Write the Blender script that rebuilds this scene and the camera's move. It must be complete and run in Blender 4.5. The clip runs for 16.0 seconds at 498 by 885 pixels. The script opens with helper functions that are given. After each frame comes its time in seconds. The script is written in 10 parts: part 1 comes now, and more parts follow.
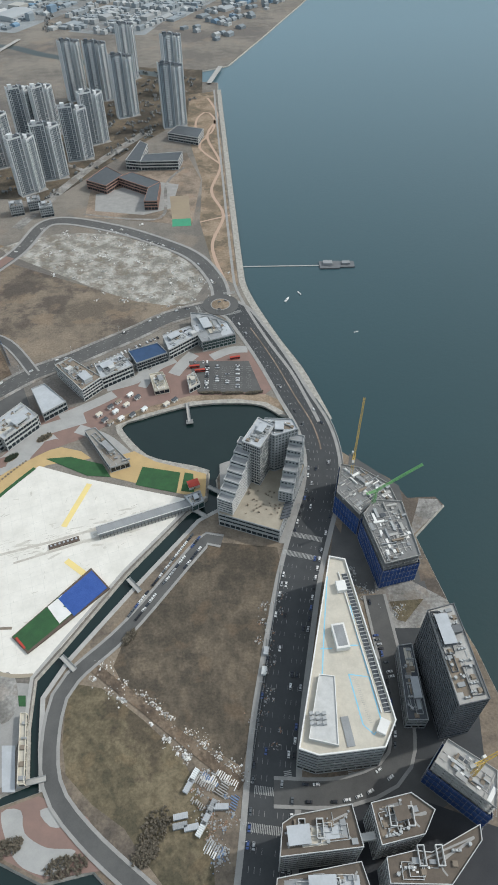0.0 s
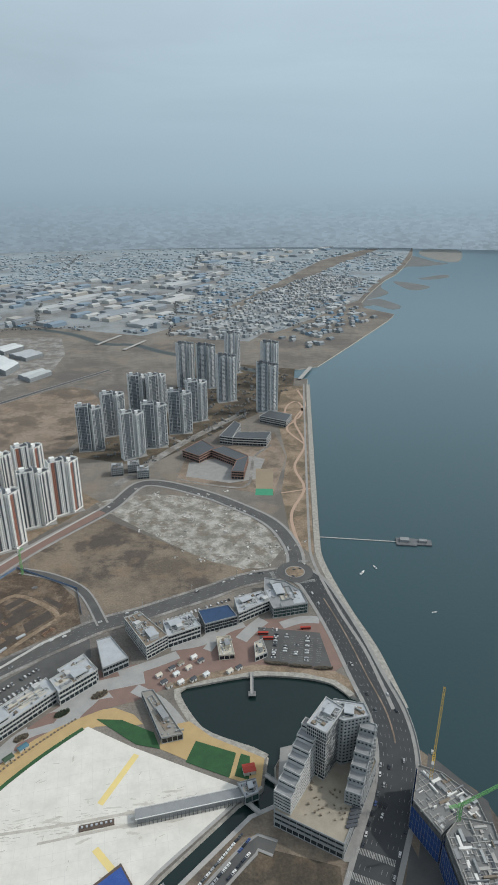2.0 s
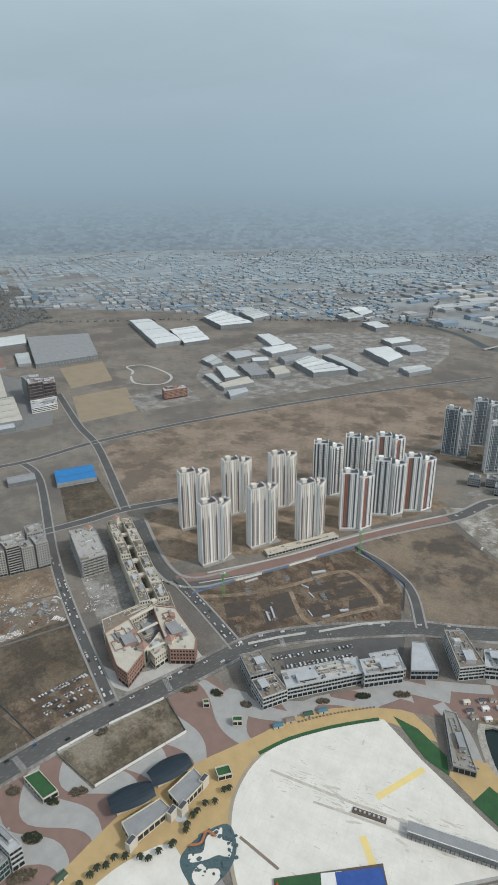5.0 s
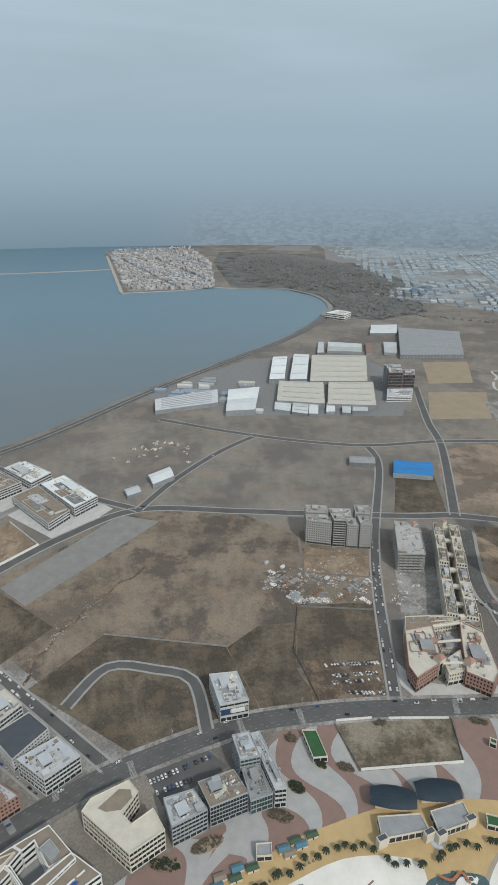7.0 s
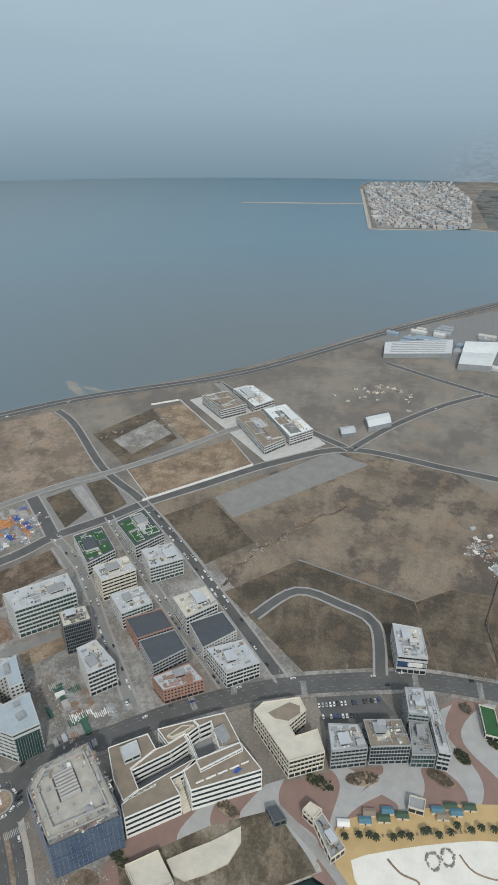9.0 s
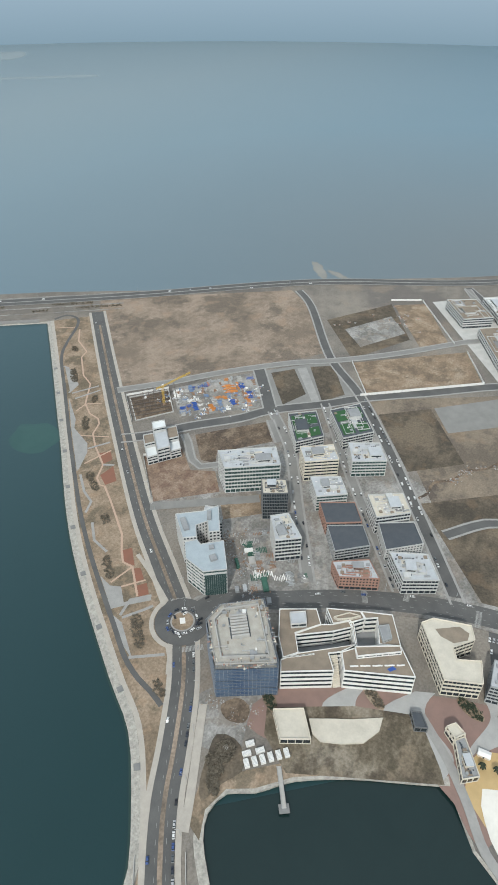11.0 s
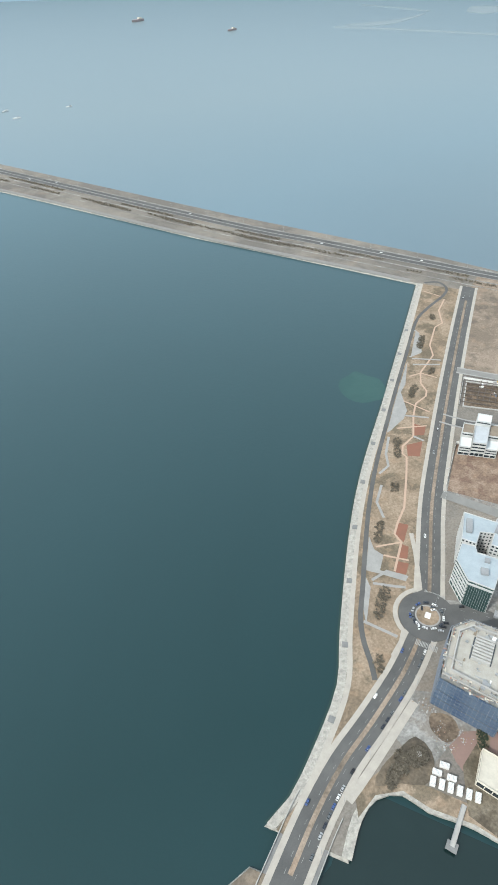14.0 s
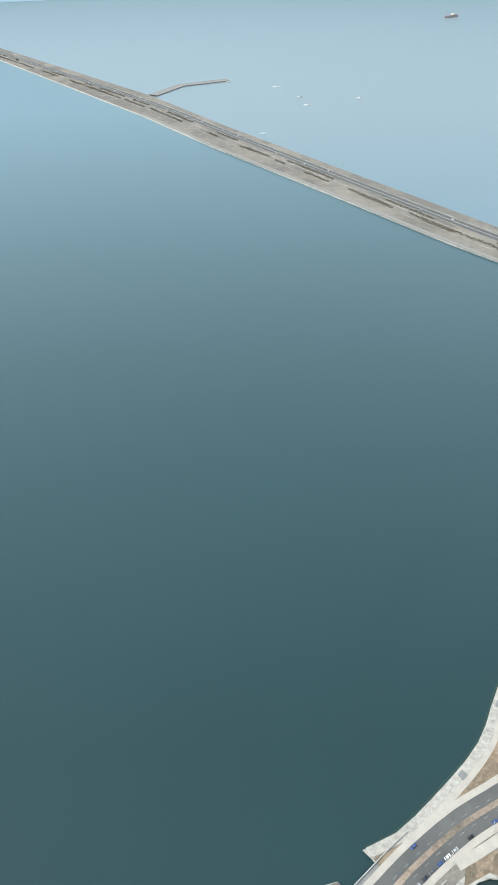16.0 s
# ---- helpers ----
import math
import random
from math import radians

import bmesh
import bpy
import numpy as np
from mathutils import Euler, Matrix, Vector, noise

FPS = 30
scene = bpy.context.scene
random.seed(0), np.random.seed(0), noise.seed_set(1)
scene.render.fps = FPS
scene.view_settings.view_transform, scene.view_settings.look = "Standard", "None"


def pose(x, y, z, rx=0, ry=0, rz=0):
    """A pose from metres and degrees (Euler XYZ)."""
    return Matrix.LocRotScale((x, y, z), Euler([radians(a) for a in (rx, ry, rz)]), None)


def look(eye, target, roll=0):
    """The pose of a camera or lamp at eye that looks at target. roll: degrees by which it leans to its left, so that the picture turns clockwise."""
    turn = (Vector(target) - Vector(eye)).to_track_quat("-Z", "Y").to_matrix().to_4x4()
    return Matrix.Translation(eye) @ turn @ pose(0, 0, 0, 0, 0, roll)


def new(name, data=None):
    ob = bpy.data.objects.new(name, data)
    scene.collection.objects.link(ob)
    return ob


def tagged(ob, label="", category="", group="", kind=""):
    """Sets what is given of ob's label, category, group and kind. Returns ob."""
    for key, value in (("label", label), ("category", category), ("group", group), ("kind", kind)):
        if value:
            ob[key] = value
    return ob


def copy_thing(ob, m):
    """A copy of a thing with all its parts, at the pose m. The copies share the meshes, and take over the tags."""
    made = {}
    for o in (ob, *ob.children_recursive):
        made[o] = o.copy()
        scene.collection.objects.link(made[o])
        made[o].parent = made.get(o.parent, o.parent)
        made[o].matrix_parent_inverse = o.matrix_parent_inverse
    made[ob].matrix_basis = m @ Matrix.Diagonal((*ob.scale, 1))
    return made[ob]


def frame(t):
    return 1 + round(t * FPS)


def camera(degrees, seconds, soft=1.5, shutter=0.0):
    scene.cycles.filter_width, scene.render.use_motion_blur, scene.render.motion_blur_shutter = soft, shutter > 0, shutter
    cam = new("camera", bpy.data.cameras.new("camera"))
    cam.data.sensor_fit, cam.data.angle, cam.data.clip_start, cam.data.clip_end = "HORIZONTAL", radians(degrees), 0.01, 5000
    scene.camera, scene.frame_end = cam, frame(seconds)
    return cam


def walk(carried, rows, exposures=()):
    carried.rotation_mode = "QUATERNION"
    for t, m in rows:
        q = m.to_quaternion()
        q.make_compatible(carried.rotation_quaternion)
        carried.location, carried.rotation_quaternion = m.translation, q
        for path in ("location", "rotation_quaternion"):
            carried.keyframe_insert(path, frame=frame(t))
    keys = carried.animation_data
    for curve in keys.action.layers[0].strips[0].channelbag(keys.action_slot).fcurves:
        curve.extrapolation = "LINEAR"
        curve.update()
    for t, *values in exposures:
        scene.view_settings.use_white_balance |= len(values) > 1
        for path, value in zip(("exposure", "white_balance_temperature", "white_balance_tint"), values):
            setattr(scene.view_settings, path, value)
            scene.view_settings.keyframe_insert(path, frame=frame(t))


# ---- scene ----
# camera: turns on the spot, high over a small island
H = 440.0
cam = camera(43.336, 16.0, soft=1.7)
PATH = [
    (0.0, 0.0, -46.53, -0.96), (0.5, 2.73, -39.81, -0.68), (1.0, 5.1, -33.12, -0.5), (1.5, 6.75, -26.43, -0.36),
    (2.0, 7.66, -22.44, -0.45), (2.5, 10.82, -22.4, -0.34), (3.0, 15.53, -22.36, -0.11), (3.2, 17.72, -22.36, -0.06),
    (5.3, 47.72, -22.31, -0.36), (5.5, 51.47, -22.33, -0.33), (6.0, 61.17, -22.37, -0.16), (6.5, 70.22, -22.53, -0.06),
    (7.0, 75.55, -22.65, 0.05), (7.5, 80.75, -23.0, 0.16), (8.0, 86.11, -24.25, 0.24), (8.5, 91.58, -25.89, 0.23),
    (9.0, 97.3, -28.09, 0.21), (9.5, 103.17, -30.73, 0.21), (9.7, 105.51, -31.76, 0.25), (11.8, 130.13, -40.24, 0.33),
    (12.0, 132.66, -40.33, 0.3), (12.5, 138.88, -40.43, 0.1), (13.0, 144.73, -40.53, -0.11), (13.5, 150.63, -40.61, -0.28),
    (14.0, 156.54, -40.67, -0.46), (14.5, 162.5, -40.73, -0.67), (15.0, 168.4, -40.71, -0.79), (15.5, 174.4, -40.75, -0.95),
    (16.0, 180.4, -40.8, -1.17),
]
EXPOSURES = [(0.0, 0.17, 6150, 8), (2.0, -0.08, 6200, 8), (9.6, 0.05, 6200, 8), (12.0, 0.58, 6150, 6), (13.3, 0.7, 6120, 6), (16.0, 0.97, 6100, 6)]
walk(cam, [(t, pose(0, 0, H, 0, 0, yaw) @ pose(0, 0, 0, 90 + pitch) @ pose(0, 0, 0, 0, 0, roll)) for t, yaw, pitch, roll in PATH], EXPOSURES)

# ---- daylight ----
SUN_AZ, SUN_EL = 74.0, 43.0   # degrees clockwise from +y, above the horizon
world = bpy.data.worlds.new("hazy_sky")
scene.world = world
world.use_nodes = True
wt = world.node_tree
wt.nodes.clear()


def node(tree, kind, **values):
    n = tree.nodes.new(kind)
    for key, value in values.items():
        n.inputs[key.replace("_", " ")].default_value = value
    return n


sky = wt.nodes.new("ShaderNodeTexSky")
sky.sky_type, sky.sun_disc = "NISHITA", False
sky.sun_elevation, sky.sun_rotation = radians(SUN_EL), radians(SUN_AZ)
sky.air_density, sky.dust_density, sky.ozone_density = 1.6, 6.0, 2.0
coord = wt.nodes.new("ShaderNodeTexCoord")
split = wt.nodes.new("ShaderNodeSeparateXYZ")
wt.links.new(coord.outputs["Generated"], split.inputs[0])
ramp = wt.nodes.new("ShaderNodeValToRGB")   # haze colour by height above the horizon
HAZE_LOW, HAZE_HIGH = (0.37, 0.475, 0.55), (0.6, 0.72, 0.785)
ramp.color_ramp.elements[0].position, ramp.color_ramp.elements[0].color = 0.01, (0.285, 0.36, 0.415, 1)
ramp.color_ramp.elements[1].position, ramp.color_ramp.elements[1].color = 0.3636, (*HAZE_HIGH, 1)
ramp.color_ramp.elements.new(0.0909).color = (*HAZE_LOW, 1)
high = ramp.color_ramp.elements.new(0.7727)
high.color = (0.8, 0.85, 0.88, 1)
height = node(wt, "ShaderNodeMapRange")
height.inputs[1].default_value, height.inputs[2].default_value = -0.1, 1.0
wt.links.new(split.outputs["Z"], height.inputs[0])
wt.links.new(height.outputs[0], ramp.inputs[0])
veil = wt.nodes.new("ShaderNodeMapping")   # faint streaks of thin cloud
veil.inputs["Scale"].default_value = (1.6, 1.6, 9.0)
wt.links.new(coord.outputs["Generated"], veil.inputs[0])
streak = node(wt, "ShaderNodeTexNoise", Scale=1.3, Detail=5.0, Roughness=0.55, Distortion=0.4)
wt.links.new(veil.outputs[0], streak.inputs["Vector"])
cloud = wt.nodes.new("ShaderNodeMapRange")
for i, v in enumerate((0.3, 0.72, 0.94, 1.07)):
    cloud.inputs[i + 1].default_value = v
wt.links.new(streak.outputs["Fac"], cloud.inputs[0])
haze_bg = node(wt, "ShaderNodeBackground", Strength=1.0)
sky_bg = node(wt, "ShaderNodeBackground", Strength=0.1)
sunward = wt.nodes.new("ShaderNodeVectorMath")   # the haze is brighter towards the sun
sunward.operation = "DOT_PRODUCT"
sunward.inputs[1].default_value = (math.sin(radians(SUN_AZ)), math.cos(radians(SUN_AZ)), 0)
wt.links.new(coord.outputs["Generated"], sunward.inputs[0])
glare = wt.nodes.new("ShaderNodeMapRange")
for i, v in enumerate((-0.5, 0.35, 0.86, 1.03)):
    glare.inputs[i + 1].default_value = v
wt.links.new(sunward.outputs["Value"], glare.inputs[0])
shine = wt.nodes.new("ShaderNodeMath")
shine.operation = "MULTIPLY"
wt.links.new(glare.outputs[0], shine.inputs[0])
clear_ = wt.nodes.new("ShaderNodeMapRange")
clear_.inputs[1].default_value, clear_.inputs[2].default_value = 0.02, 0.14
wt.links.new(split.outputs["Z"], clear_.inputs[0])
fade = wt.nodes.new("ShaderNodeMix")
fade.inputs["A"].default_value = 1.0
wt.links.new(clear_.outputs[0], fade.inputs["Factor"])
wt.links.new(cloud.outputs[0], fade.inputs["B"])
wt.links.new(fade.outputs["Result"], shine.inputs[1])
wt.links.new(shine.outputs[0], haze_bg.inputs[1])
wt.links.new(ramp.outputs[0], haze_bg.inputs[0])
wt.links.new(sky.outputs[0], sky_bg.inputs[0])
thick = wt.nodes.new("ShaderNodeMapRange")
for i, v in enumerate((0.05, 0.8, 1.0, 0.6)):
    thick.inputs[i + 1].default_value = v
wt.links.new(split.outputs["Z"], thick.inputs[0])
both = wt.nodes.new("ShaderNodeMixShader")
wt.links.new(thick.outputs[0], both.inputs[0])
wt.links.new(sky_bg.outputs[0], both.inputs[1])
wt.links.new(haze_bg.outputs[0], both.inputs[2])
out = wt.nodes.new("ShaderNodeOutputWorld")
wt.links.new(both.outputs[0], out.inputs[0])

sun = new("sun", bpy.data.lights.new("sun", "SUN"))
sun.data.energy, sun.data.angle, sun.data.color = 2.0, radians(2.0), (1.0, 0.95, 0.88)
az, el = radians(SUN_AZ), radians(SUN_EL)
sun.matrix_world = look((900 * math.sin(az), 900 * math.cos(az), 900 * math.tan(el)), (0, 0, 0))


# ---- materials ----
def mat(name, c1, c2=None, size=8.0, rough=0.8, metal=0.0, bump=0.0, fine=0.6, spec=0.3, vary=0.0, island=False, stretch=None):
    """A surface whose colour wanders between c1 and c2 at two scales: blotches of `size` metres and grain of `fine` metres."""
    m = bpy.data.materials.new(name)
    m.use_nodes = True
    t = m.node_tree
    b = t.nodes["Principled BSDF"]
    b.inputs["Roughness"].default_value, b.inputs["Metallic"].default_value = rough, metal
    b.inputs["Specular IOR Level"].default_value = spec
    c2 = c2 or tuple(0.8 * v for v in c1)
    tc = t.nodes.new("ShaderNodeTexCoord")
    place = tc.outputs["Object"]
    if stretch:
        mp = t.nodes.new("ShaderNodeMapping")
        mp.inputs["Scale"].default_value = stretch
        t.links.new(place, mp.inputs[0])
        place = mp.outputs[0]
    n1 = node(t, "ShaderNodeTexNoise", Scale=1 / size, Detail=5.0, Roughness=0.6)
    n2 = node(t, "ShaderNodeTexNoise", Scale=1 / fine, Detail=2.0, Roughness=0.6)
    for n in (n1, n2):
        t.links.new(place, n.inputs["Vector"])
    blend = t.nodes.new("ShaderNodeMath")
    blend.operation = "MULTIPLY_ADD"
    blend.inputs[1].default_value = 0.35
    t.links.new(n2.outputs["Fac"], blend.inputs[0])
    t.links.new(n1.outputs["Fac"], blend.inputs[2])
    rng = node(t, "ShaderNodeMapRange")
    rng.inputs[1].default_value, rng.inputs[2].default_value = 0.45, 0.95
    t.links.new(blend.outputs[0], rng.inputs[0])
    mix = t.nodes.new("ShaderNodeMix")
    mix.data_type = "RGBA"
    mix.inputs["A"].default_value, mix.inputs["B"].default_value = (*c1, 1), (*c2, 1)
    t.links.new(rng.outputs[0], mix.inputs["Factor"])
    colour = mix.outputs["Result"]
    if vary:
        info = t.nodes.new("ShaderNodeNewGeometry" if island else "ShaderNodeObjectInfo")
        value = node(t, "ShaderNodeMapRange")
        value.inputs[3].default_value, value.inputs[4].default_value = 1 - vary, 1 + vary
        t.links.new(info.outputs["Random Per Island" if island else "Random"], value.inputs[0])
        hsv = t.nodes.new("ShaderNodeHueSaturation")
        t.links.new(value.outputs[0], hsv.inputs["Value"])
        t.links.new(colour, hsv.inputs["Color"])
        colour = hsv.outputs[0]
    t.links.new(colour, b.inputs["Base Color"])
    if bump:
        bp = node(t, "ShaderNodeBump", Strength=min(1.0, bump), Distance=fine * 0.5)
        t.links.new(n2.outputs["Fac"], bp.inputs["Height"])
        t.links.new(bp.outputs[0], b.inputs["Normal"])
    return m


def palette(name, colours, rough=0.8, by_object=False):
    """One surface in several real colours, picked piece by piece."""
    m = mat(name, (0.5, 0.5, 0.5), rough=rough, size=12, fine=1.5)
    t = m.node_tree
    info = t.nodes.new("ShaderNodeObjectInfo" if by_object else "ShaderNodeNewGeometry")
    ramp = t.nodes.new("ShaderNodeValToRGB")
    ramp.color_ramp.interpolation = "CONSTANT"
    while len(ramp.color_ramp.elements) < len(colours):
        ramp.color_ramp.elements.new(0.5)
    for i, c in enumerate(colours):
        ramp.color_ramp.elements[i].position = i / len(colours)
        ramp.color_ramp.elements[i].color = (*c, 1)
    t.links.new(info.outputs["Random" if by_object else "Random Per Island"], ramp.inputs[0])
    mul = t.nodes.new("ShaderNodeMix")
    mul.data_type, mul.blend_type = "RGBA", "MULTIPLY"
    mul.inputs["Factor"].default_value = 0.25
    b = t.nodes["Principled BSDF"]
    old = b.inputs["Base Color"].links[0].from_socket
    t.links.new(ramp.outputs[0], mul.inputs["A"])
    t.links.new(old, mul.inputs["B"])
    t.links.new(mul.outputs["Result"], b.inputs["Base Color"])
    return m


def water_material(name, deep, pale, rough=0.2, size=250.0, far_haze=None, turbid=None):
    """Rippled water in two tones, with haze painted in as paler colour away north and south."""
    m = bpy.data.materials.new(name)
    m.use_nodes = True
    t = m.node_tree
    b = t.nodes["Principled BSDF"]
    b.inputs["Roughness"].default_value, b.inputs["IOR"].default_value = rough, 1.43
    tc = t.nodes.new("ShaderNodeTexCoord")
    big = node(t, "ShaderNodeTexNoise", Scale=1 / size, Detail=5.0, Roughness=0.6, Distortion=0.8)
    t.links.new(tc.outputs["Object"], big.inputs["Vector"])
    mix = t.nodes.new("ShaderNodeMix")
    mix.data_type = "RGBA"
    mix.inputs["A"].default_value, mix.inputs["B"].default_value = (*deep, 1), (*pale, 1)
    t.links.new(big.outputs["Fac"], mix.inputs["Factor"])
    colour = mix.outputs["Result"]
    # haze put into the colour: paler the further north or south
    if far_haze:
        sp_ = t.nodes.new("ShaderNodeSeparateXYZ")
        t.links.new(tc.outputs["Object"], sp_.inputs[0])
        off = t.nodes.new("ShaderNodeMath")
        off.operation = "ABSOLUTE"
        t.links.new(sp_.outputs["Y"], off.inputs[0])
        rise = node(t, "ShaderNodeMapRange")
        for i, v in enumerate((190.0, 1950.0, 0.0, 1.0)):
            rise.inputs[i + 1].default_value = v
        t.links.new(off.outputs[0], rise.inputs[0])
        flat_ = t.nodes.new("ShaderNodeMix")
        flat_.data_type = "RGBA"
        flat_.inputs["B"].default_value = (*far_haze, 1)
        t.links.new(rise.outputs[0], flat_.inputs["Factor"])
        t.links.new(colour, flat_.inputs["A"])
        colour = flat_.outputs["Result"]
    if turbid:
        away = t.nodes.new("ShaderNodeVectorMath")
        away.operation = "DISTANCE"
        away.inputs[1].default_value = (-1150, -50, 0)
        t.links.new(tc.outputs["Object"], away.inputs[0])
        silt = node(t, "ShaderNodeMapRange")
        for i, v in enumerate((200.0, 1250.0, 0.85, 0.0)):
            silt.inputs[i + 1].default_value = v
        t.links.new(away.outputs["Value"], silt.inputs[0])
        mud_ = t.nodes.new("ShaderNodeMix")
        mud_.data_type = "RGBA"
        mud_.inputs["B"].default_value = (*turbid, 1)
        t.links.new(silt.outputs[0], mud_.inputs["Factor"])
        t.links.new(colour, mud_.inputs["A"])
        colour = mud_.outputs["Result"]
    t.links.new(colour, b.inputs["Base Color"])
    wave = node(t, "ShaderNodeTexNoise", Scale=0.22, Detail=5.0, Roughness=0.65)
    t.links.new(tc.outputs["Object"], wave.inputs["Vector"])
    bp = node(t, "ShaderNodeBump", Strength=0.25, Distance=0.6)
    t.links.new(wave.outputs["Fac"], bp.inputs["Height"])
    t.links.new(bp.outputs[0], b.inputs["Normal"])
    return m


def ground_material(name, low, mid, high, size=90.0, wet=(0.06, 0.05, 0.042)):
    """Dry winter grassland: mottled browns at four scales, ragged damp patches, worn streaks and tussocks."""
    m = bpy.data.materials.new(name)
    m.use_nodes = True
    t = m.node_tree
    b = t.nodes["Principled BSDF"]
    b.inputs["Roughness"].default_value, b.inputs["Specular IOR Level"].default_value = 0.95, 0.1
    tc = t.nodes.new("ShaderNodeTexCoord")
    outs = []
    for size_, detail, rough_ in ((size * 1.3, 8.0, 0.6), (size * 0.16, 6.0, 0.6), (2.0, 3.0, 0.6), (size * 1.8, 8.0, 0.66), (size * 0.6, 5.0, 0.55)):
        n = node(t, "ShaderNodeTexNoise", Scale=1 / size_, Detail=detail, Roughness=rough_, Distortion=0.0)
        t.links.new(tc.outputs["Object"], n.inputs["Vector"])
        outs.append(n.outputs["Fac"])
    ramp = t.nodes.new("ShaderNodeValToRGB")
    e = ramp.color_ramp.elements
    e[0].position, e[0].color = 0.4, (*low, 1)
    e[1].position, e[1].color = 0.62, (*high, 1)
    k = e.new(0.5)
    k.color = (*mid, 1)
    add = t.nodes.new("ShaderNodeMath")
    add.operation = "MULTIPLY_ADD"
    add.inputs[1].default_value = 0.45
    t.links.new(outs[1], add.inputs[0])
    t.links.new(outs[0], add.inputs[2])
    sub = t.nodes.new("ShaderNodeMath")
    sub.operation = "SUBTRACT"
    sub.inputs[1].default_value = 0.225
    t.links.new(add.outputs[0], sub.inputs[0])
    t.links.new(sub.outputs[0], ramp.inputs[0])
    speck = node(t, "ShaderNodeMapRange")
    for i, v in enumerate((0.3, 0.7, 0.8, 1.19)):
        speck.inputs[i + 1].default_value = v
    t.links.new(outs[2], speck.inputs[0])
    damp = node(t, "ShaderNodeMapRange")
    for i, v in enumerate((0.52, 0.575, 0.0, 0.75)):
        damp.inputs[i + 1].default_value = v
    t.links.new(outs[3], damp.inputs[0])
    mix = t.nodes.new("ShaderNodeMix")
    mix.data_type = "RGBA"
    mix.inputs["B"].default_value = (*wet, 1)
    t.links.new(damp.outputs[0], mix.inputs["Factor"])
    t.links.new(ramp.outputs[0], mix.inputs["A"])
    bare = node(t, "ShaderNodeMapRange")   # bare, slightly redder earth between the tussocks
    for i, v in enumerate((0.56, 0.64, 0.0, 0.5)):
        bare.inputs[i + 1].default_value = v
    t.links.new(outs[4], bare.inputs[0])
    earth = t.nodes.new("ShaderNodeMix")
    earth.data_type = "RGBA"
    earth.inputs["B"].default_value = (high[0] * 1.02, high[1] * 0.93, high[2] * 0.86, 1)
    t.links.new(bare.outputs[0], earth.inputs["Factor"])
    t.links.new(mix.outputs["Result"], earth.inputs["A"])
    hsv = t.nodes.new("ShaderNodeHueSaturation")
    t.links.new(earth.outputs["Result"], hsv.inputs["Color"])
    t.links.new(speck.outputs[0], hsv.inputs["Value"])
    t.links.new(hsv.outputs[0], b.inputs["Base Color"])
    bp = node(t, "ShaderNodeBump", Strength=0.6, Distance=0.5)
    t.links.new(outs[2], bp.inputs["Height"])
    t.links.new(bp.outputs[0], b.inputs["Normal"])
    return m


# Sixth value is the haze colour painted in over distant lake and sea.
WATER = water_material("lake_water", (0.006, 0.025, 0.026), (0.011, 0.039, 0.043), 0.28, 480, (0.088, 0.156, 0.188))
BASIN_WATER = water_material("basin_water", (0.007, 0.018, 0.018), (0.013, 0.027, 0.026), 0.15, 60)
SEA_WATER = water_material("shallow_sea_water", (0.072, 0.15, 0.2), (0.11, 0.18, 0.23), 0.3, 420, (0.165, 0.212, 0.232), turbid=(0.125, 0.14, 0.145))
RIVER_WATER = water_material("dull_river_water", (0.035, 0.045, 0.043), (0.055, 0.066, 0.062), 0.45, 60)
GRASS = ground_material("dry_grass", (0.138, 0.116, 0.093), (0.19, 0.157, 0.123), (0.24, 0.196, 0.149), 60, (0.085, 0.074, 0.066))
# Dry grass paled and greyed: haze over the far fields put into its colour.
GRASS_HAZED = ground_material("haze_paled_grass", (0.16, 0.146, 0.13), (0.198, 0.18, 0.157), (0.238, 0.214, 0.183), 110, (0.14, 0.128, 0.119))
GRASS_OLIVE = ground_material("olive_dry_grass", (0.088, 0.078, 0.054), (0.14, 0.118, 0.078), (0.19, 0.158, 0.105), 34, (0.075, 0.062, 0.048))
GRASS_DARK = ground_material("dark_dry_grass", (0.082, 0.07, 0.055), (0.113, 0.095, 0.073), (0.16, 0.13, 0.096), 40, (0.066, 0.058, 0.048))
GRASS_PALE = ground_material("pale_dry_grass", (0.185, 0.15, 0.118), (0.24, 0.192, 0.15), (0.295, 0.237, 0.186), 50, (0.13, 0.11, 0.09))
SOIL = ground_material("orange_soil", (0.19, 0.145, 0.105), (0.25, 0.188, 0.132), (0.31, 0.25, 0.185), 18, (0.15, 0.118, 0.088))
SOIL_DARK = ground_material("dug_brown_soil", (0.1, 0.078, 0.06), (0.14, 0.108, 0.08), (0.2, 0.155, 0.115), 16, (0.075, 0.06, 0.05))
SITE_GROUND = ground_material("patched_concrete_ground", (0.17, 0.163, 0.15), (0.24, 0.232, 0.217), (0.33, 0.32, 0.3), 22, (0.2, 0.175, 0.15))
PARK_GRASS = ground_material("park_lawn", (0.18, 0.141, 0.102), (0.245, 0.189, 0.136), (0.305, 0.239, 0.176), 24, (0.13, 0.11, 0.08))
WALLED_SOIL = ground_material("wet_sandy_soil", (0.1, 0.085, 0.062), (0.16, 0.135, 0.1), (0.24, 0.21, 0.165), 34, (0.075, 0.062, 0.048))
RED_EARTH = ground_material("red_brown_earth", (0.18, 0.128, 0.096), (0.225, 0.163, 0.122), (0.28, 0.214, 0.164), 12, (0.16, 0.105, 0.08))
RED_SOIL = mat("red_bark_bed", (0.24, 0.11, 0.075), (0.19, 0.1, 0.07), 9, 0.95, fine=1)
